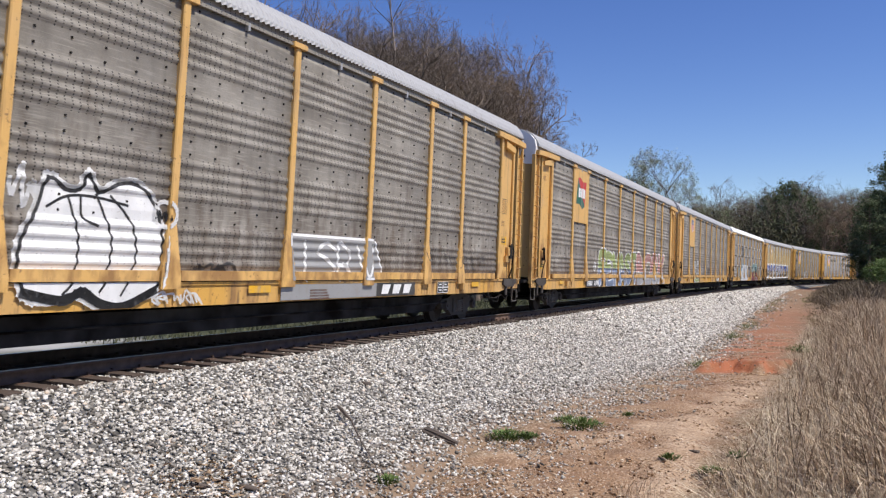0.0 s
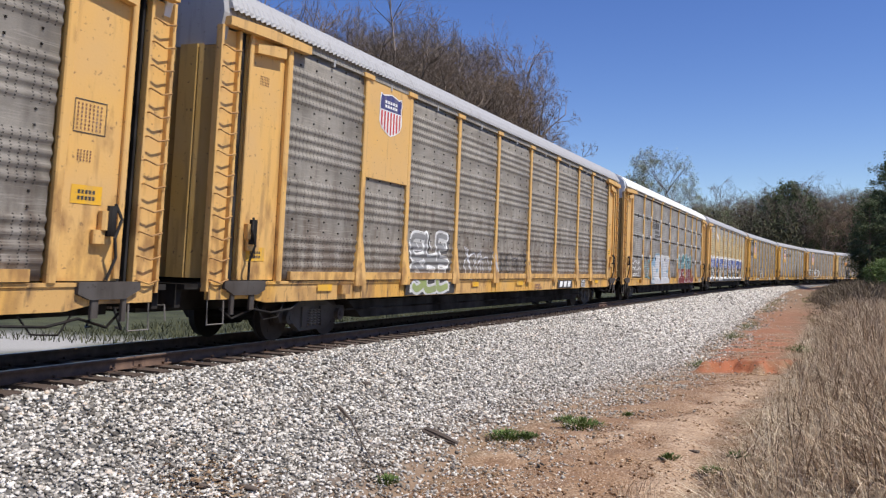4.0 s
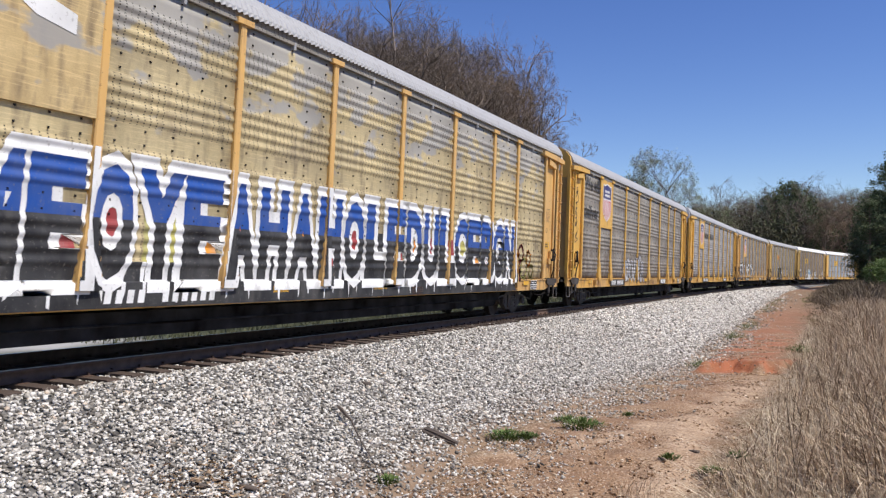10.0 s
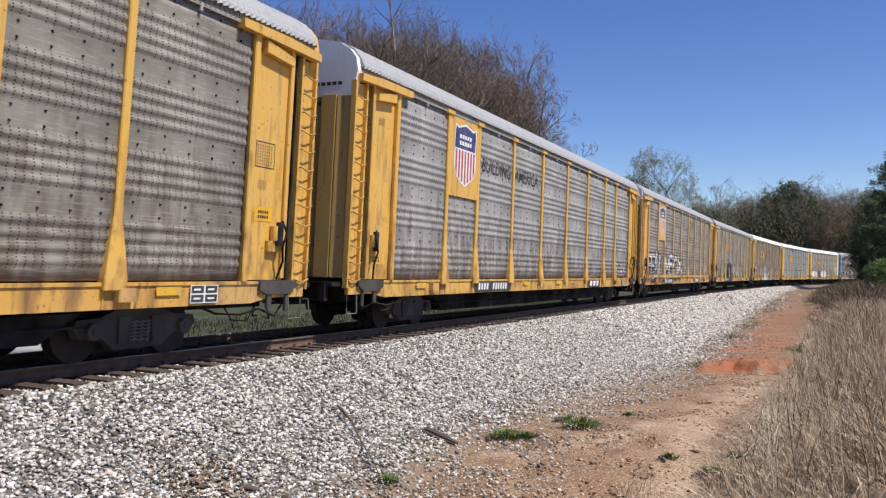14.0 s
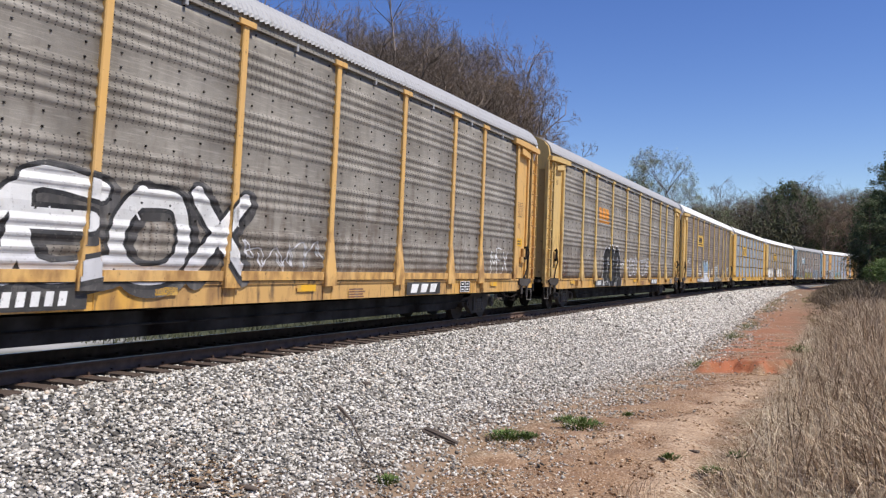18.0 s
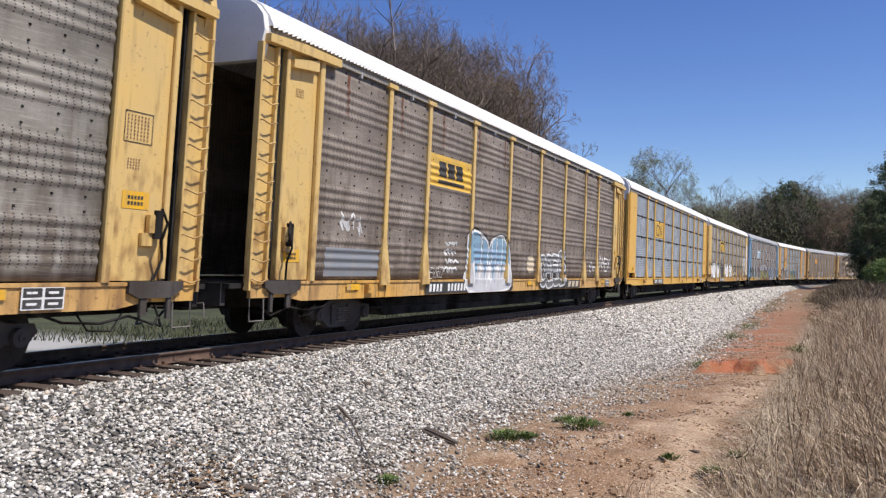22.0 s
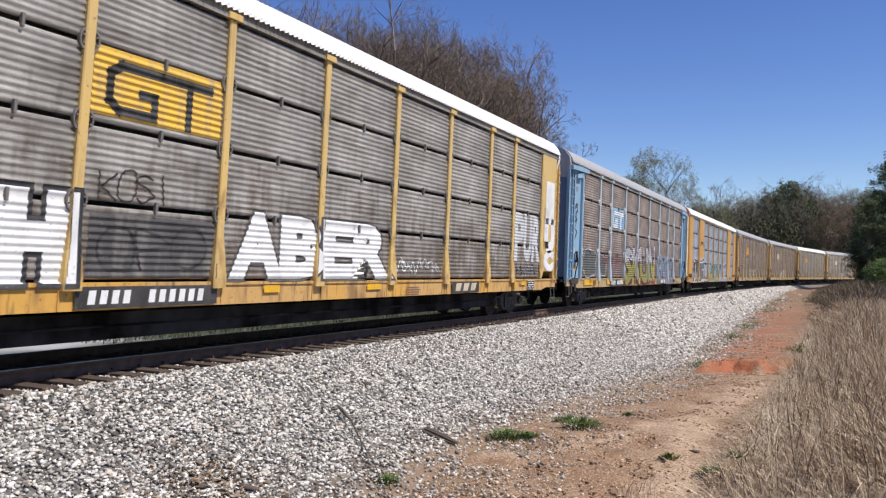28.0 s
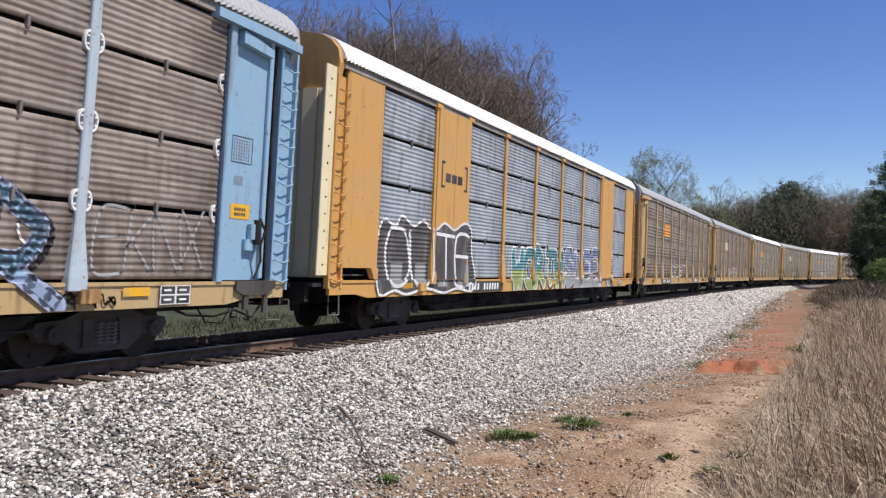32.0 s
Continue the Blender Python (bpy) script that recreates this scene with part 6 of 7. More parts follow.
for _k in range(10):
    _x = -11 + 2.2 * _k + _rng.uniform(-0.5, 0.5)
    sticker(9, outline_bm([[(_x, 5.15), (_x + 0.1, 5.15), (_x + 0.07, 4.3), (_x + 0.03, 4.3)]]), "rust", "rust_streak", "rust running down")

# eleventh car: yellow sign with a dark looped mark
sticker(10, outline_bm([rect(-6.98, -4.42, 3.30, 4.20)]), "sign", "sign", "yellow sign patch")
sticker(10, outline_bm(stroke([(-5.85, 3.98), (-6.35, 3.98), (-6.45, 3.9), (-6.45, 3.55), (-6.35, 3.45), (-5.85, 3.45), (-5.75, 3.55), (-5.75, 3.85), (-5.6, 3.95), (-5.45, 3.85), (-5.2, 3.5), (-5.05, 3.45), (-5.0, 3.6), (-5.0, 3.98)], 0.085)), "dark", "sign", "dark looped line mark", 2)
bars(10, -5.6, -5.1, 3.3, 3.36, 1, 5, "dark", None, "sign", "", 2, 0.7)

# twelfth car: yellow sign, broad white letters
sticker(11, outline_bm([rect(-6.98, -4.42, 3.30, 4.20)]), "sign", "sign", "yellow sign patch")
sticker(11, outline_bm(stroke([(-5.75, 4.0), (-6.5, 4.0), (-6.68, 3.88), (-6.68, 3.52), (-6.5, 3.4), (-5.85, 3.4), (-5.85, 3.68), (-6.1, 3.68)], 0.135) + stroke([(-5.7, 4.0), (-4.7, 4.0)], 0.135) + stroke([(-5.15, 4.0), (-5.15, 3.38)], 0.135)), "dark", "sign", "dark angular line mark", 2)
for _l, _x, _w in (("N", -11.68, 1.15), ("E", -10.45, 1.0), ("O", -9.35, 1.05), ("H", -8.2, 1.05)):
    _fat, _rim = block_letter(_l, _x + 0.12, _x + _w - 0.08, 1.24, 2.12, 0.10, 0.15)
    sticker(11, _rim, "black", label="black rim of a broad letter")
    sticker(11, _fat, "white", label="broad white letter", layer=2)
for _l, _x, _w in (("A", -3.95, 1.3), ("B", -2.62, 1.2), ("E", -1.35, 1.15), ("R", -0.15, 1.35)):
    _fat, _rim = block_letter(_l, _x + 0.1, _x + _w - 0.06, 1.24, 2.18, 0.06, 0.09)
    sticker(11, _rim, "smudge", label="dark rim of a broad letter")
    sticker(11, _fat, "white", label="broad white letter", layer=2)
for _l, _x, _w in (("P", 9.35, 0.75), ("U", 10.2, 0.7), ("R", 11.0, 0.7)):
    _fat, _rim = block_letter(_l, _x + 0.05, _x + _w, 1.75, 3.05, 0.05, 0.09)
    _rim.free()
    sticker(11, _fat, "pale", label="broad washed white letter")
sticker(11, scribble(9.6, 11.5, 1.2, 1.6, 6, 0.06, 112), "pale", label="washed white handwriting")
for _l, _z, _h in (("I", 3.1, 1.1), ("U", 2.1, 0.9), ("C", 1.45, 0.55)):
    _fat, _rim = block_letter(_l, 12.25 if _l != "I" else 12.5, 13.1 if _l != "I" else 12.8, _z, _z + _h, 0.10, 0.12)
    _rim.free()
    sticker(11, _fat, "white", label="broad white letter", kind="plate")
sticker(11, outline_bm([rect(-6.85, -4.4, 1.18, 2.02)]), "smudge", label="dark overspray patch")
solid(11, "KOSI", (-6.75, -5.4, 2.2, 2.62), "dark", None, 0.0, label="dark handwriting")
solid(11, "OPO", (-6.7, -4.6, 1.3, 1.9), "dark", None, 0.0, label="dark puffed letters", layer=2)
sticker(11, scribble(1.6, 4.1, 1.2, 1.65, 8, 0.04, 110), "white", label="white handwriting")
sticker(11, scribble(-13.2, -11.9, 1.7, 2.6, 5, 0.04, 111), "dark", label="dark handwriting on the end plate", kind="plate")

# thirteenth car: pale blue sign, red, white and yellow letters
for _x, _w in ((-11.3, 1.3), (-7.6, 0.9), (-5.0, 1.6), (6.4, 0.8)):
    sticker(12, [rect(_x, _x + _w, 0.86, 1.06)], "strip", "paint_patch", "remains of yellow paint on the sill", 1, "plate")
sticker(12, outline_bm([rect(-6.98, -4.42, 3.30, 4.22)]), "lightplate", "sign", "pale blue sign patch")
sticker(12, outline_bm(stroke([(-5.75, 3.98), (-6.45, 3.98), (-6.65, 3.85), (-6.65, 3.55), (-6.45, 3.42), (-5.85, 3.42), (-5.85, 3.66), (-6.15, 3.66)], 0.19) + stroke([(-5.65, 3.98), (-4.75, 3.98)], 0.19) + stroke([(-5.15, 3.98), (-5.15, 3.38)], 0.19)), "white", "sign", "white angular line mark", 2)
two_tone(12, "SKUN", (-4.4, 3.15, 0.86, 2.68), "black", "silver", "yellow", 1.85, 0.10, 0.17, "silver and olive yellow letters", outer="red", shade="red")
for _k in range(14):
    _x = -4.0 + 0.5 * _k
    sticker(12, [[(_x, 1.95), (_x + 0.14, 1.95), (_x + 0.09, 1.72 + 0.03 * (_k % 3)), (_x + 0.03, 1.74)]], "black", label="black drip between two colours", layer=4)
sticker(12, scribble(-4.2, 2.9, 0.79, 1.05, 12, 0.05, 125), "red", label="red handwriting on the sill", kind="plate")
sticker(12, [rect(-6.9, -4.6, 1.3, 2.2)], "dusk", label="faint dark red overspray")
sticker(12, scribble(-6.9, -4.7, 1.6, 2.2, 7, 0.05, 126), "wine", label="faded red handwriting", layer=2)
sticker(12, scribble(-8.4, -7.3, 1.6, 2.1, 4, 0.05, 127), "wine", label="faded red handwriting", layer=2)
two_tone(12, "FNOR", (4.1, 8.9, 0.84, 2.3), "violet", "sky", "navy", 1.2, -0.2, 0.085, "blue violet letters", seed=6)
solid(12, "EKNX", (9.4, 11.5, 1.25, 2.2), "grey", None, 0.0, label="faint pale letters")
sticker(12, outline_bm([bubble(-11.5, -9.3, 1.15, 2.3, 5, 120)]), "moss", label="faded dark green puffed shape")
sticker(12, outline_bm([bubble(-8.9, -7.7, 1.2, 2.1, 4, 121)]), "moss", label="faded dark green puffed shape")
sticker(12, outline_bm(stroke(bubble(-11.5, -9.3, 1.15, 2.3, 5, 120), 0.05)), "silver", label="pale outline of a puffed shape", layer=2)
sticker(12, outline_bm(stroke(bubble(-8.9, -7.7, 1.2, 2.1, 4, 121), 0.04)), "silver", label="pale outline of a puffed shape", layer=2)
sticker(12, scribble(-12.7, -12.2, 2.6, 4.0, 5, 0.045, 122), "dark", label="dark handwriting on the end plate", kind="end")
sticker(12, scribble(-12.8, -12.1, 1.7, 2.3, 4, 0.045, 123), "white", label="white handwriting on the end plate", kind="end")
sticker(12, scribble(8.8, 9.9, 0.76, 1.05, 5, 0.03, 124), "dark", label="dark handwriting", kind="plate")

# fourteenth car: dark outlined letters and a run of colours
def on_bay(polys):
    """The pieces of convex shapes that lie on the flat bay."""
    out = []
    for ring in polys:
        ring = halve([tuple(p) for p in ring], 0, -9.07, True)
        ring = halve(ring, 0, -7.13, False) if ring else []
        ring = halve(ring, 1, Z_DECK + 0.01, True) if ring else []
        if ring:
            out.append(ring)
    return out


_ring = spline([(-11.7, 0.82), (-11.85, 1.6), (-11.6, 2.4), (-11.0, 2.3), (-10.7, 2.55), (-10.1, 2.35), (-9.6, 2.5), (-9.1, 2.3), (-8.6, 2.5), (-8.0, 2.35), (-7.4, 2.55), (-6.7, 2.45), (-6.6, 1.8), (-6.3, 1.2), (-6.6, 0.82), (-7.6, 0.9), (-8.4, 0.8), (-9.4, 0.92), (-10.4, 0.8), (-11.0, 0.9)], 3)
sticker(13, outline_bm([_ring]), "smudge", label="dark puffed letters", posts=False)
_bay = outline_bm([_ring])
cut(_bay, (-9.07, 0, 0), (1, 0, 0), clear_inner=True)
cut(_bay, (-7.13, 0, 0), (1, 0, 0), clear_outer=True)
cut(_bay, (0, 0, Z_DECK + 0.01), (0, 0, 1), clear_inner=True)
sticker(13, _bay, "smudge", label="dark puffed letters", kind="smooth")
_rim = stroke(_ring + _ring[:1], 0.06)
sticker(13, _rim, "white", label="white rim of dark puffed letters", layer=2)
sticker(13, on_bay(_rim), "white", label="white rim of dark puffed letters", kind="smooth", layer=2)
for _l, _x in zip("OUTE", (-11.4, -10.2, -9.0, -7.8)):
    _one = glyph_word(_l, _x, _x + 1.1, 1.05, 2.25, 0.05, 7, 0.1)[0]
    sticker(13, _one, "white", label="thin white inner letter", layer=3)
    if on_bay(_one):
        sticker(13, on_bay(_one), "white", label="thin white inner letter", kind="smooth", layer=3)
    sticker(13, [rect(_x + 0.25, _x + 0.8, 0.95, 1.5)], "grey", label="grey fill of a dark letter", layer=2)
two_tone(13, "WORTH", (-3.45, 2.0, 0.84, 2.12), "white", "teal", "green", 1.4, 0.1, 0.09, "green and blue letters")
two_tone(13, "SLEEPE", (2.15, 9.6, 0.84, 2.25), "white", "violet", "silver", 1.4, 0.1, 0.08, "blue violet letters", seed=12)
bars(13, -8.65, -7.55, 3.5, 3.85, 1, 3, "dark", "smooth", "sign", "dark sign blocks", 1, 0.82)
sticker(13, outline_bm([rect(-8.9, -8.84, 3.35, 4.0), rect(-8.9, -8.7, 3.94, 4.0), rect(-8.9, -8.7, 3.35, 3.41), rect(-7.36, -7.3, 3.35, 4.0), rect(-7.5, -7.3, 3.94, 4.0), rect(-7.5, -7.3, 3.35, 3.41)]), "dark", "sign", "dark brackets beside a sign", 1, "smooth")

# the cars behind carry paler, smaller marks
for _i, _w, _k in ((14, "GOST", "silver"), (15, "RAVEN", "white"), (16, "MOLE", "grey"), (17, "TASK", "silver"), (18, "EBON", "white")):
    solid(_i, _w, (-3.8, 1.2, 1.15, 1.9), _k, None, 0.03, label="pale letters along the foot")
    sticker(_i, outline_bm([rect(-6.6, -4.8, 3.5, 4.2)]), "cream" if _i % 2 else "orange", "sign", "small faded sign")

# the orange car's bolted cream plate beside its end door
_fin = part("end_fin", Shape().box(-14.04, -13.68, -1.45, -1.40, 1.22, 5.2, 0.01), CREAM, CARS[13], "bolted cream plate beside the end door")
_nuts = Shape()
for _k in range(12):
    _nuts.box(-13.88, -13.85, -1.462, -1.448, 1.4 + 0.32 * _k, 1.43 + 0.32 * _k)
part("bolting", _nuts, STEEL_DARK, _fin)


# ---- trees ----
def limb(sh, p, d, length, r, rng, depth, spread, up, kids, tips, env):
    """A branch in three bent pieces, with its own branches; env: the middle height and half sizes of the rounded crown."""
    e = p + d * length
    over = (e.x * e.x + e.y * e.y) / env[1] ** 2 + ((e.z - env[0]) / env[2]) ** 2
    if over > 1.0:
        length *= 0.62
        d = (d + Vector((-p.x, -p.y, 0)).normalized() * 0.25 if p.x or p.y else d).normalized()
    pts, rad = [p], [r]
    n = 3 if depth > 1 else 2
    for k in range(n):
        d = (d + Vector((rng.gauss(0, 0.13), rng.gauss(0, 0.13), rng.gauss(0, 0.08) + up * 0.12))).normalized()
        p = p + d * (length / n)
        pts.append(p)
        rad.append(r * (1 - 0.62 * (k + 1) / n))
    sh.tube(pts, rad, 7 if depth > 3 else 5 if depth > 2 else 3)
    if depth <= 0:
        tips.append(p)
        return
    for k in range(kids[depth]):
        f = rng.uniform(0.35, 1.0) if k else 1.0
        i = min(int(f * n), n - 1)
        q = pts[i].lerp(pts[i + 1], f * n - i) if f < 1 else pts[-1]
        a = rng.uniform(0, 6.28)
        side = d.orthogonal()
        side.rotate(Matrix.Rotation(a, 3, d))
        nd = (d * rng.uniform(0.7, 1.0) + side * rng.uniform(0.45, 0.95) * spread * (1.0 if depth > 2 else 0.8) + Vector((0, 0, up * 0.35))).normalized()
        limb(sh, q, nd, length * (rng.uniform(0.45, 0.72) if depth > 2 else rng.uniform(0.34, 0.58)), max(r * (0.44 if depth > 2 else 0.36), 0.0065), rng, depth - 1, spread, up, kids, tips, env)


def clumps(tips, n, size, rng, flat=0.5):
    """Small three-cornered leaves round the tips of twigs."""
    m = len(tips) * n
    c = np.repeat(np.array([tuple(p) for p in tips]), n, 0)
    c = c + rng.normal(0, 1, (m, 3)) * size * 2.2
    v = c[:, None, :] + rng.normal(0, 1, (m, 3, 3)) * size * np.array([1, 1, flat])
    return v.reshape(-1, 3), np.arange(m * 3).reshape(-1, 3)


def bare_tree(seed, height, bark, label, bud=None, kids=(0, 8, 7, 6, 5)):
    rng = random.Random(seed)
    tree = tagged(new("bare_tree"), label, "tree", "bare trees behind the railway")
    trunk = Shape()
    lean = Vector((rng.gauss(0, 0.04), rng.gauss(0, 0.04), 1)).normalized()
    fork = height * rng.uniform(0.28, 0.42)
    top = lean * fork
    r = height * 0.014
    trunk.tube([(0, 0, -0.3), lean * fork * 0.1, lean * fork * 0.55, top], [r * 1.5, r * 1.1, r, r * 0.85], 9)
    part("trunk", trunk, bark, tree, "grey-brown bark")
    crown, tips = Shape(), []
    for k in range(rng.randint(4, 5)):
        a = 6.28 * k / 4.5 + rng.uniform(-0.4, 0.4)
        d = Vector((math.cos(a) * 0.62, math.sin(a) * 0.62, 1)).normalized() if k else lean
        limb(crown, top - lean * rng.uniform(0, fork * 0.25) if k else top, d, height * rng.uniform(0.36, 0.46), r * 0.62, rng, 4, 1.12, 0.30, kids, tips, (height * 0.66, height * 0.33, height * 0.44))
    part("crown", crown.mesh("crown", fix=False), bark, tree, "crown of fine leafless branches")
    if bud:
        v, f = clumps(tips, 2, 0.07 if bud is BUD_GREEN else 0.028, np.random.default_rng(seed))
        part("foliage", fast_mesh("foliage", v, f), bud, tree, "sparse spring buds")
    return tree


def pine(seed, height, label, low=False):
    rng, nr = random.Random(seed), np.random.default_rng(seed)
    tree = tagged(new("pine_tree"), label, "tree", "pine trees at the bend")
    tr = Shape().tube([(0, 0, -0.3), (0.1, 0, height * 0.5), (0, 0.1, height)], [height * 0.017, height * 0.011, 0.03], 8)
    part("trunk", tr, BARK_WARM, tree)
    br, tips = Shape(), []
    z = height * (0.12 if low else 0.34)
    while z < height * 0.985:
        f = z / height
        reach = height * (0.27 * (1 - f) ** 0.55 if low else 0.21 * math.sin(math.pi * min(1.0, (f - 0.22) / 0.8)) ** 0.8) * rng.uniform(0.55, 1.2) + 0.35
        for k in range(4):
            a = rng.uniform(0, 6.28)
            e = Vector((math.cos(a) * reach, math.sin(a) * reach, z + reach * rng.uniform(-0.05, 0.45)))
            br.tube([(0, 0, z), e], [0.05, 0.012], 4)
            for g in np.arange(0.3, 1.01, 0.14):
                tips.append(Vector((0, 0, z)).lerp(e, g) + Vector((rng.gauss(0, 0.3), rng.gauss(0, 0.3), rng.gauss(0, 0.2))))
        z += height * 0.036
    part("bough", br, BARK_WARM, tree)
    v, f = clumps(tips, 24, 0.115, nr, 0.7)
    part("foliage", fast_mesh("foliage", v, f), NEEDLES, tree, "dark green needle clumps")
    return tree


def earth_at(x, y):
    s, q = to_line([x], [y])
    return float(ground_z(s, q)[0]) + GRADE * float(np.clip(s[0], -120, 300)) - 0.12


def plant(kinds, spots, seed, slim=1.0):
    """Sets the first of each kind at its first spot and copies for the rest; spots: x, y, scale, kind."""
    rng, used = random.Random(seed), set()
    for x, y, sc, k in spots:
        m = Matrix.Translation((x, y, earth_at(x, y))) @ Matrix.Rotation(rng.uniform(0, 6.28), 4, "Z")
        sc = sc * 1.1
        t = kinds[k]
        if k in used:
            t = copy_thing(t, m)
        else:
            t.matrix_basis = m
            used.add(k)
        t.scale = (sc * slim, sc * slim, sc)


def make_trees():
    rng = random.Random(11)
    kinds = [bare_tree(20 + k, h, m, lb, b) for k, (h, m, b, lb) in enumerate((
        (19.5, BARK, None, "tall leafless grey-brown tree at the wood's edge"), (18, BARK, None, "leafless grey tree with a wide crown"),
        (20, BARK_WARM, BUDS, "tall bare tree with reddish brown buds"), (17, BARK, BUDS, "leafless tree with many fine twigs"),
        (18, BARK, BUD_GREEN, "tree with pale green spring buds")))]
    # the wood's edge close behind the train
    near = [(-19.5, 64, 1.1, 2), (-15.5, 62, 1.08, 2), (-12.2, 68, 1.12, 0), (-8.8, 62, 1.0, 1), (-6.0, 70, 1.15, 2), (-4.2, 63, 1.05, 0), (-2.2, 68, 1.1, 3),
            (-0.6, 64, 1.0, 1), (0.6, 72, 1.1, 3), (1.2, 67, 0.98, 2), (2.2, 74, 1.0, 3), (3.0, 70, 1.0, 2), (4.4, 68, 0.94, 3), (6.2, 72, 0.86, 3), (7.2, 74, 0.66, 3), (6.6, 66, 0.45, 3), (3.6, 76, 0.8, 0), (-1.4, 71, 1.12, 3), (1.8, 71, 1.06, 1), (3.7, 73, 0.95, 3), (5.2, 74.5, 0.86, 2), (4.8, 66, 0.72, 1), (2.6, 65, 0.88, 3), (-5, 66, 1.08, 3), (-9.6, 71, 1.12, 2), (-13.6, 66, 1.1, 3), (-3.4, 77, 1.2, 1), (0.9, 78, 1.15, 3), (-10.5, 74, 1.15, 3), (-17.5, 72, 1.15, 3), (-7.4, 66, 1.05, 3), (-3.0, 74, 1.1, 2), (-24, 66, 1.1, 0), (-28, 60, 1.1, 1)]
    # the far wood beyond the bend
    far = [(37.9, 148, 1.15, 4), (36.4, 150, 0.95, 4)]
    for k in range(64):
        f = (k + rng.random()) / 64
        y = rng.uniform(178, 225)
        px = 0.235 + 0.33 * f
        far.append((px * y, y, rng.uniform(0.80, 1.05) * (y / 200) * (0.92 + 0.16 * smooth(0.0, 0.45, f)), rng.choice((0, 1, 2, 3, 3, 4)) if rng.random() > 0.1 else 1))
    plant(kinds, near, 5, 0.95)
    far_kinds = [copy_thing(k, k.matrix_basis.copy()) for k in kinds[:4]] + [kinds[4]]
    plant(far_kinds, far, 6)
    pines = [pine(40, 16.5, "dark green pine tree beside the bend"), pine(41, 15, "dark green pine tree with drooping boughs", True)]
    spots = [(60.7, 121.5, 0.70, 0), (62.2, 127.5, 0.55, 1), (63.2, 124, 0.78, 0), (65.6, 121, 0.95, 1), (66.2, 125, 1.05, 0), (68.5, 119, 1.0, 1), (62.6, 127, 0.5, 1), (66.2, 117.5, 0.6, 0), (72, 124, 1.1, 0), (76, 117, 1.0, 1), (70.5, 131, 1.0, 1), (66.5, 129, 0.8, 0)]
    for k in range(9):
        y = rng.uniform(180, 205)
        spots.append((rng.choice((0.36, 0.395, 0.412, 0.30, 0.46, 0.475, 0.49, 0.50)) * y, y, rng.uniform(0.85, 1.1), 0 if k % 3 else 1))
    spots += [(0.404 * 188, 188, 1.28, 0), (0.388 * 184, 184, 1.12, 0), (0.417 * 190, 190, 1.2, 0), (0.425 * 184, 184, 1.0, 0), (0.445 * 186, 186, 0.95, 0), (0.33 * 190, 190, 0.9, 0), (0.29 * 185, 185, 0.85, 0)]
    plant(pines, spots, 6)
    # understorey of the far wood: twigs too many to count
    nr = np.random.default_rng(3)
    m, per = 420, 380
    cy = nr.uniform(176, 245, m)
    cx = nr.uniform(0.225, 0.50, m) * cy
    rad, top = nr.uniform(2.2, 4.6, m), nr.uniform(10.5, 17.5, m) * (0.85 + cy / 1400)
    k = np.repeat(np.arange(m), per)
    d = nr.normal(0, 1, (m * per, 3))
    d *= (nr.random(m * per) ** 0.33 / np.linalg.norm(d, axis=1))[:, None]
    x, y = cx[k] + d[:, 0] * rad[k], cy[k] + d[:, 1] * rad[k]
    s, q = to_line(x, y)
    low = nr.random(m * per) < 0.4
    h = np.where(low, nr.random(m * per) * top[k], top[k] - rad[k] * 1.3 + d[:, 2] * rad[k] * 1.3)
    c = np.stack([x, y, -1.0 + GRADE * np.clip(s, -120, 300) + h], -1)
    v = c[:, None, :] + nr.normal(0, 1, (m * per, 3, 3)) * np.array([0.16, 0.16, 0.24])
    v = v[q < -7]
    tagged(part("far_woods", fast_mesh("far_woods", v.reshape(-1, 3), np.arange(len(v) * 3).reshape(-1, 3)), BRUSH), "dense brown leafless undergrowth of a distant wood", "woods", kind="stuff")


make_trees()


# ---- dry grass, weeds and litter ----
def blades(name, s, q, height, width, lean, mat, label, rng, curl=0.35, tufted=False):
    """Thin bent stems as one mesh, three rungs to a stem."""
    n = len(s)
    x, y, g = spot(s, q, ground_z(s, q) - 0.04)
    a, b = rng.random(n) * 6.28, rng.random(n) * 6.28
    if tufted:
        a = a * 0.28 + np.array([noise.noise((i * 0.9, j * 0.9, 4.0)) for i, j in zip(s, q)]) * 9.0
    dx, dy = np.cos(a) * lean * height, np.sin(a) * lean * height
    wx, wy = np.cos(b) * width, np.sin(b) * width
    rows = []
    for f, w in ((0.0, 1.0), (0.45, 0.85), (0.8, 0.55), (1.0, 0.12)):
        k = f ** (1 + curl * 3)
        px, py, pz = x + dx * (0.3 * f + 0.7 * k), y + dy * (0.3 * f + 0.7 * k), g + height * (f - 0.35 * lean * k)
        rows += [np.stack([px - wx * w, py - wy * w, pz], -1), np.stack([px + wx * w, py + wy * w, pz], -1)]
    v = np.stack(rows, 1)
    base = np.array([[0, 1, 3, 2], [2, 3, 5, 4], [4, 5, 7, 6]])
    f = (base[None] + (np.arange(n) * 8)[:, None, None]).reshape(-1, 4)
    tagged(part(name, fast_mesh(name, v.reshape(-1, 3), f), mat), label, "grass", kind="stuff")


def grass_edge(s):
    """Near-side limit of the bare clay path."""
    return np.interp(s, [-30, -16, -12, -4, 4, 38, 50, 90, 130, 180], [8.3, 8.5, 8.9, 9.15, 9.25, 9.1, 8.4, 6.7, 5.0, 4.2])


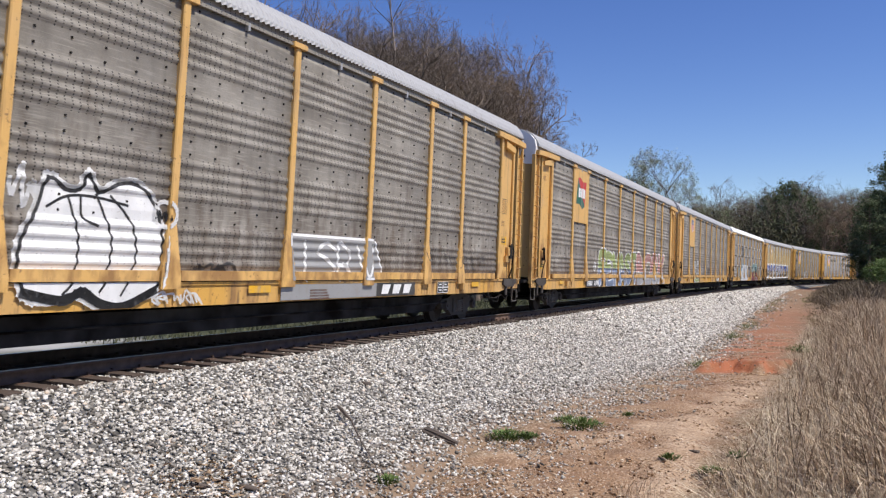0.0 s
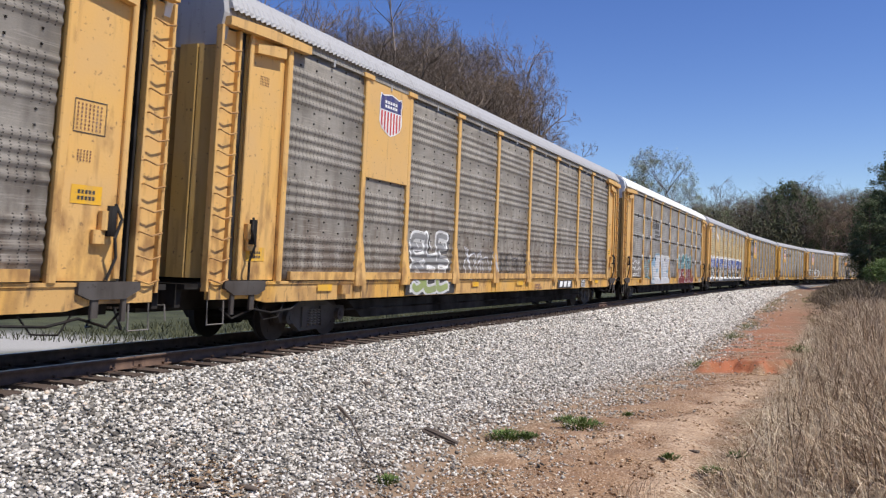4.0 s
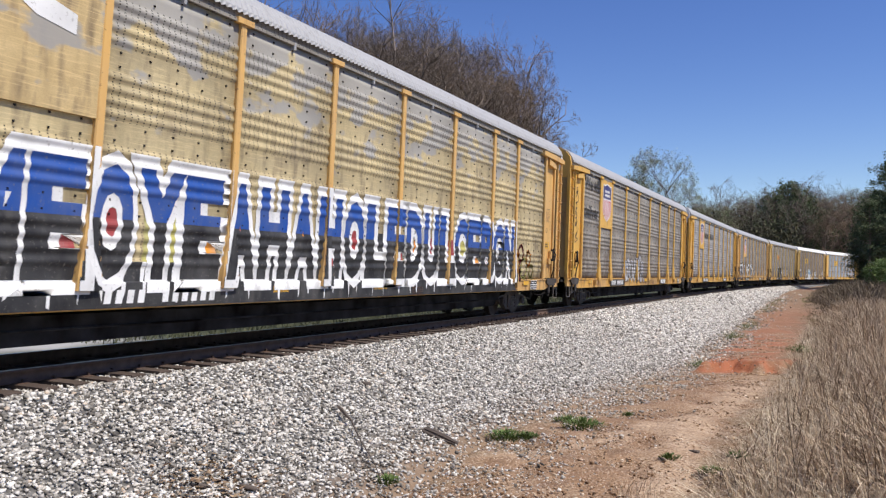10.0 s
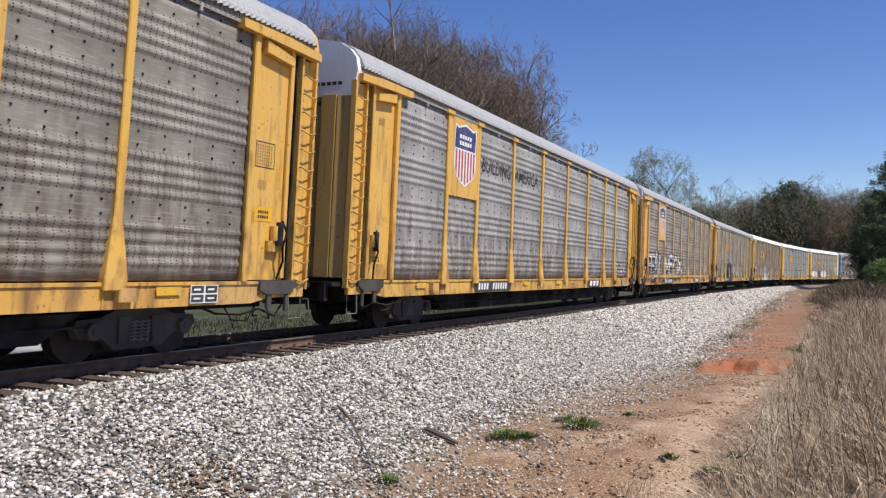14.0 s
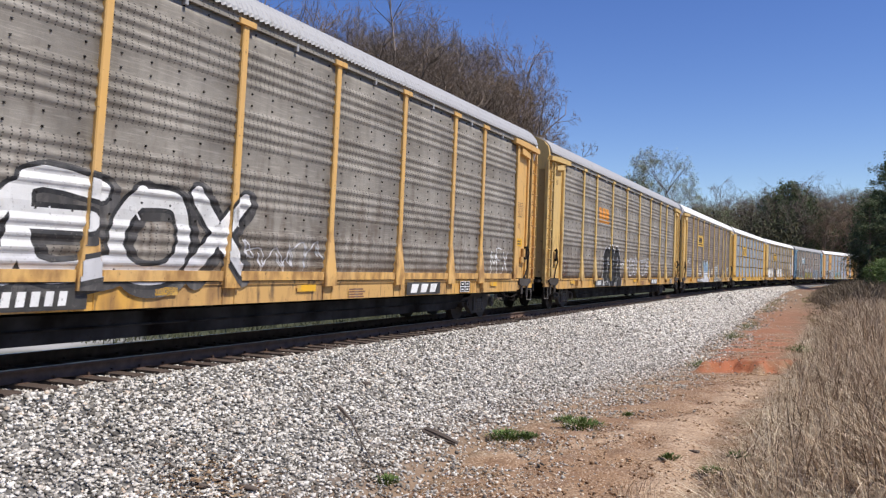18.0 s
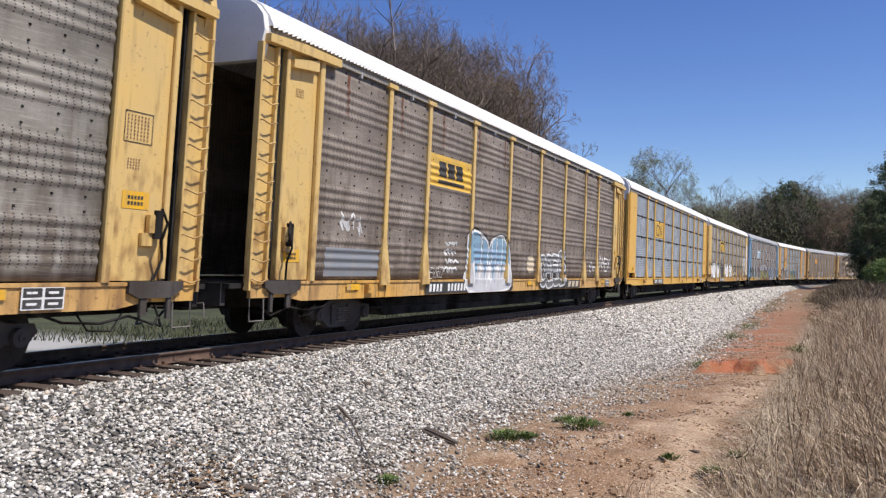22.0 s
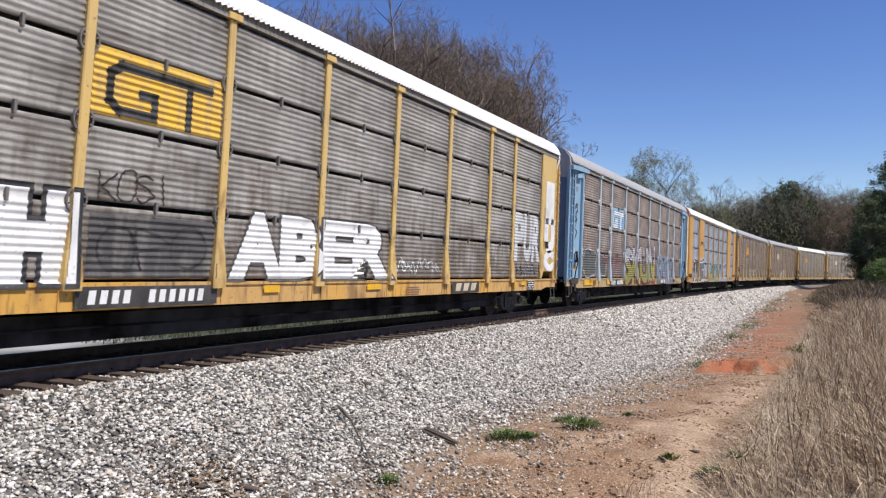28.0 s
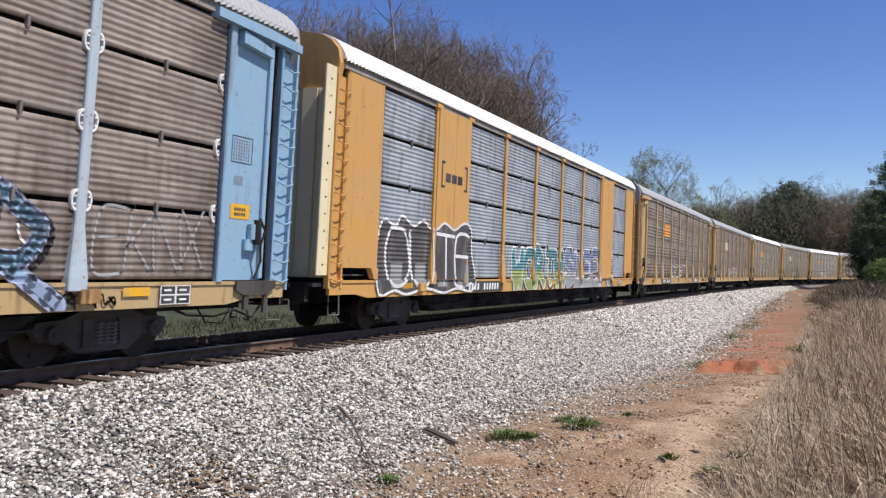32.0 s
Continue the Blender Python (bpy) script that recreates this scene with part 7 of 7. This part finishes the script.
def make_grass():
    rng = np.random.default_rng(21)
    for lo, hi, wide, per, h, w in ((-18.5, 0, 5.0, 250, 0.64, 0.0052), (0, 36, 7.0, 130, 0.76, 0.0078), (36, 150, 14.0, 38, 0.92, 0.018)):
        n = int((hi - lo) * wide * per)
        s = lo + (hi - lo) * rng.random(n)
        q = grass_edge(s) + wide * rng.random(n) ** 1.15 - 0.2
        tuft = np.array([noise.noise((a * 0.8, b * 0.8, 2.0)) for a, b in zip(s, q)])
        depth = q - grass_edge(s)
        keep = rng.random(n) < np.clip(0.10 + depth * 0.42 + tuft * 1.2, 0.04, 1)
        s, q, tuft, depth = s[keep], q[keep], tuft[keep], depth[keep]
        hh = h * (0.35 + 0.75 * rng.random(len(s)) + 0.5 * tuft) * np.clip(0.45 + depth * 0.4, 0.45, 1.25)
        blades("dry_grass", s, q, np.clip(hh, 0.12, 1.3), w * (0.7 + 0.8 * rng.random(len(s))), 0.1 + 1.9 * rng.random(len(s)) ** 1.3, STRAW if lo < 30 else STRAW_FAR, "dense tall dry brown grass on the bank", rng, tufted=True)
    # pale broken stems lying tangled through the grass
    n = 9000
    s = -18 + 46 * rng.random(n) ** 1.5
    q = grass_edge(s) - 0.15 + 4.5 * rng.random(n) ** 1.3
    blades("broken_stems", s, q, 0.18 + 0.5 * rng.random(n), 0.0028 + 0.003 * rng.random(n), 0.8 + 1.7 * rng.random(n), STRAW_PALE, "pale broken grass stems lying tangled on the bank", rng, 0.1)
    # low green shoots along the path and the foot of the ballast
    n = 5200
    s = -14 + 90 * rng.random(n) ** 1.4
    side = rng.random(n) < 0.45
    q = np.where(side, grass_edge(s) + rng.normal(0, 0.35, n), toe_q(s) + 0.15 + np.abs(rng.normal(0, 0.55, n)))
    keep = np.array([noise.noise((a * 0.45, b * 0.6, 7.0)) for a, b in zip(s, q)]) > np.where(s < 0, 0.12, -0.05)
    s, q = s[keep], q[keep]
    blades("green_shoots", s, q, 0.05 + 0.11 * rng.random(len(s)) + 0.1 * smooth(10, 40, s), 0.004 + 0.012 * smooth(0, 40, s), 0.3 + 0.9 * rng.random(len(s)), OLIVE, "low green shoots along the clay path", rng)
    # tall single stems
    n = 1500
    s, q = -17 + 32 * rng.random(n), 9.3 + 4.2 * rng.random(n)
    blades("tall_stems", s, q, 0.9 + 0.5 * rng.random(n), np.full(n, 0.004), 0.12 + 0.6 * rng.random(n), STRAW, "tall pale seed stems above the dry grass", rng, 0.2)
    # a dry tuft at the path's near side
    s, q = rng.normal(-14.3, 0.12, 60), rng.normal(7.95, 0.16, 60)
    blades("dry_tuft", s, q, 0.16 + 0.3 * rng.random(60), np.full(60, 0.003), 0.2 + 0.5 * rng.random(60), STRAW, "small tuft of pale dry grass on the clay", rng)
    # scrub under the grass further along the bank
    n = 9000
    s = 40 + 110 * rng.random(n)
    q = grass_edge(s) + 1.5 + 14 * rng.random(n)
    blades("dry_scrub", s, q, 0.5 + 1.1 * rng.random(n) ** 2, np.full(n, 0.03), 0.3 + 0.5 * rng.random(n), SCRUB, "dry brown scrub along the far bank", rng)
    # greens beyond the track
    n = 16000
    s, q = -40 + 90 * rng.random(n), -4.6 - 9 * rng.random(n)
    keep = s > -7
    blades("green_verge", s[keep], q[keep], 0.1 + 0.28 * rng.random(keep.sum()), np.full(keep.sum(), 0.02), 0.2 + 0.5 * rng.random(keep.sum()), VERGE, "rough green grass behind the track", rng)


make_grass()


def weed(s, q, size, n, seed):
    """A low weed with many small leaves round a root."""
    rng = np.random.default_rng(seed)
    x, y, g = spot(s, q, float(np.maximum(ground_z(np.array(s), np.array(q)), ballast_z(np.array(q), np.array(s)) if q < float(toe_q(s)) else -9)))
    root = tagged(new("weed"), "small green weed growing through the stones", "weed", "weeds beside the ballast")
    root.location = (float(x), float(y), float(g))
    a, r = rng.random(n) * 6.28, rng.random(n) ** 0.7 * size
    c = np.stack([np.cos(a) * r, np.sin(a) * r * 0.8, 0.02 + rng.random(n) * size * 0.45 * (1 - r / size * 0.6)], -1)
    d = np.stack([np.cos(a), np.sin(a), 0.5 + rng.random(n)], -1) * (0.03 + 0.04 * rng.random((n, 1)))
    e = np.stack([-np.sin(a), np.cos(a), 0.3 * rng.random(n)], -1) * 0.011
    v = np.stack([c - d * 0.5, c + e, c + d * 0.6, c - e], 1)
    part("foliage", fast_mesh("foliage", v.reshape(-1, 3), np.arange(n * 4).reshape(-1, 4)), WEED, root)
    st = Shape()
    for k in range(7):
        t = k * 0.9
        st.tube([(0, 0, -0.03), (math.cos(t) * size * 0.3, math.sin(t) * size * 0.3, size * 0.2), (math.cos(t) * size * 0.6, math.sin(t) * size * 0.6, size * 0.22)], 0.003, 4)
    part("stalk", st, WEED, root)


for _k, (_s, _q, _z, _n) in enumerate(((-11.4, 5.2, 0.30, 330), (-11.2, 5.5, 0.16, 120), (-9.9, 6.1, 0.34, 300), (-9.2, 5.6, 0.22, 120), (-12.2, 8.0, 0.13, 80), (-12.7, 8.65, 0.16, 100), (-15.0, 4.85, 0.16, 110),
                                      (18.3, 5.9, 0.7, 260), (5.2, 6.1, 0.4, 160), (-8.0, 6.5, 0.10, 50), (26, 5.9, 0.6, 160), (7, 9.2, 0.5, 200), (-11.8, 8.9, 0.14, 60))):
    weed(_s, _q, _z * 1.3, int(_n * 1.6), 60 + _k)


def shrub(x, y, size, seed):
    """A rounded bush of small leaves on a few stems."""
    rng = np.random.default_rng(seed)
    root = tagged(new("shrub"), "leafy olive green shrub beside the bend", "shrub")
    root.location = (x, y, earth_at(x, y))
    d = rng.normal(0, 1, (900, 3))
    d *= (rng.random(900) ** 0.4 / np.linalg.norm(d, axis=1))[:, None]
    tips = d * np.array([1.0, 1.0, 0.85]) * size + np.array([0, 0, size * 0.95])
    v, f = clumps([Vector(p) for p in tips], 9, 0.07, rng)
    part("foliage", fast_mesh("foliage", v, f), GREEN_LEAF, root)
    st = Shape()
    for k in range(6):
        a = k * 1.05
        st.tube([(0, 0, -0.2), (math.cos(a) * size * 0.3, math.sin(a) * size * 0.3, size * 0.6), (math.cos(a) * size * 0.7, math.sin(a) * size * 0.7, size * 1.2)], [0.05, 0.035, 0.01], 5)
    part("stem", st, BARK_WARM, root)


shrub(49.3, 96, 2.0, 71)
shrub(52.5, 99, 2.3, 72)


def lump(name, s, q, size, mat, label, category, seed, flat_z=0.55, sink=0.3):
    rng = np.random.default_rng(seed)
    v = ICO * (0.75 + 0.5 * rng.random((12, 1))) * np.array(size)
    z = float(ballast_z(np.array(q), np.array(s)) if q < float(toe_q(s)) else ground_z(np.array(s), np.array(q)))
    x, y, h = spot(s, q, z + size[2] * (1 - sink))
    ob = part(name, fast_mesh(name, v, ICO_F), mat, m=Matrix.Translation((float(x), float(y), float(h))) @ Matrix.Rotation(rng.random() * 6, 4, "Z"))
    tagged(ob, label, category)


lump("wood_chunk", -12.1, 2.92, (0.06, 0.10, 0.05), DRIFT, "small dark chunk of wood on the ballast", "wood", 1)
lump("wood_chunk", -7.14, 3.76, (0.09, 0.06, 0.04), DRIFT, "small dark chunk of wood on the ballast", "wood", 2)
lump("wood_chunk", -11.5, 8.24, (0.11, 0.05, 0.035), DRIFT, "dark splinter of wood on the clay", "wood", 3)
lump("bark_piece", -17.0, 4.13, (0.20, 0.07, 0.035), DRIFT, "dark flake of bark on the stones", "wood", 5)
lump("bark_piece", -17.5, 3.9, (0.14, 0.06, 0.03), DRIFT, "dark flake of bark on the stones", "wood", 6)
lump("bark_piece", -16.7, 4.45, (0.12, 0.05, 0.03), DRIFT, "dark flake of bark on the stones", "wood", 7)


def surface(s, q, up=0.0):
    z = float(ballast_z(np.array(q), np.array(s)) if q < float(toe_q(s)) else ground_z(np.array(s), np.array(q)))
    x, y, h = spot(s, q, z + up)
    return Vector((float(x), float(y), float(h)))


def make_debris():
    pl = Shape()
    a, b = surface(-12.72, 4.3, 0.05), surface(-12.55, 4.78, 0.045)
    d = (b - a)
    for k in range(4):
        o = Vector((0.03 * (k - 1.5), 0.02 * (k % 2), 0.012 * (k % 3)))
        pl.tube([a + o, a.lerp(b, 0.35) + o * 1.3, a.lerp(b, 0.7) + o, b + o * 0.6], [0.03, 0.045, 0.04, 0.02], 6)
    tagged(part("driftwood", pl, DRIFT), "weathered grey splintered board lying on the ballast edge", "wood")
    st = Shape()
    a, m, b = surface(-13.9, 3.5, 0.14), surface(-14.4, 4.1, 0.10), surface(-15.3, 5.0, 0.02)
    st.tube([a, a.lerp(m, 0.5) + Vector((0.02, 0, 0.04)), m, m.lerp(b, 0.5) + Vector((0.03, 0, 0.03)), b], [0.028, 0.016, 0.011, 0.008, 0.006], 6)
    st.tube([a, a + Vector((-0.07, 0.06, 0.05))], [0.03, 0.012], 6)
    tagged(part("dead_branch", st, DRIFT), "thin dark dead branch lying over the ballast", "branch")
    rng = np.random.default_rng(9)
    n = 420
    s, q = rng.normal(-17.4, 0.45, n), rng.normal(3.95, 0.3, n)
    x, y, h = spot(s, q, ballast_z(q, s) + 0.035 + 0.02 * rng.random(n))
    c = np.stack([x, y, h], -1)
    v = c[:, None, :] + rng.normal(0, 1, (n, 4, 3)) * np.array([0.028, 0.028, 0.012])
    tagged(part("leaf_litter", fast_mesh("leaf_litter", v.reshape(-1, 3), np.arange(n * 4).reshape(-1, 4)), LITTER), "dry brown leaves and bark crumbs on the stones", "litter", kind="stuff")
    # pebbles strewn on the clay path
    n = 10000
    s = -17 + 46 * rng.random(n) ** 1.35
    q = toe_q(s) + 0.02 + np.abs(rng.normal(0, 1.0, n))
    z = ground_z(s, q) + 0.006
    n2 = 20000
    s2 = -17 + 36 * rng.random(n2) ** 1.5
    q2 = toe_q(s2) + 0.1 + 3.8 * rng.random(n2)
    stones("clay_crumbs", s2, q2, ground_z(s2, q2) + 0.004, 0.006 + 0.024 * rng.random(n2) ** 5, "crumbs of dried clay on the path", CLOD, rng)
    stones("path_pebbles", s, q, z, 0.007 + 0.018 * rng.random(n) ** 2.5, "small stones strewn over the clay path", STONE, rng)


make_debris()


# ---- motion of the train ----
SPEED, GAIN, FIRST, PITCH = 11.08622, 0.00802935, 0.09116, 28.6


# the cars are not all of one length: how far each stands ahead of or behind an even spacing
SET = (0.27, 0.23, 0.02, 0.06, 0.03, -0.12, 0.06, 0.0, 0.0, -0.02, -0.1, -0.45, -0.38, -0.26)


def run(t):
    """Metres that the train has gone at t seconds."""
    return SPEED * t + GAIN * ((t - 16) ** 2 - 256) / 2


def car_pose(s):
    xa, ya, _ = line_at(s - 10.06)
    xb, yb, _ = line_at(s + 10.06)
    z = GRADE * min(max(s, -120), 300)
    turn = math.atan2(yb - ya, xb - xa)
    return Matrix.Translation(((xa + xb) / 2, (ya + yb) / 2, z)) @ Matrix.Rotation(turn, 4, "Z") @ Matrix.Rotation(-GRADE, 4, "Y") @ Matrix.Rotation(BANK, 4, "X")


def motions():
    for i, car in enumerate(CARS):
        walk(car, [(t, car_pose(FIRST + PITCH * (i - 0.5) + (SET[i] if i < len(SET) else -0.2) - run(t))) for t in range(0, 33)])
    # all wheelsets turn alike: one action for each of the four places, shared by the cars
    actions = {}
    for w, x, turned in WHEELSETS:
        key = (x, turned)
        if key not in actions:
            sense = 1 if turned else -1
            rows = [(k / FPS, Matrix.Translation((x, 0, 0.42)) @ Matrix.Rotation(sense * run(k / FPS) / 0.42, 4, "Y")) for k in range(0, 32 * FPS + 1)]
            walk(w, rows)
            actions[key] = w.animation_data
        else:
            w.rotation_mode = "QUATERNION"
            w.animation_data_create()
            w.animation_data.action = actions[key].action
            w.animation_data.action_slot = actions[key].action_slot


motions()
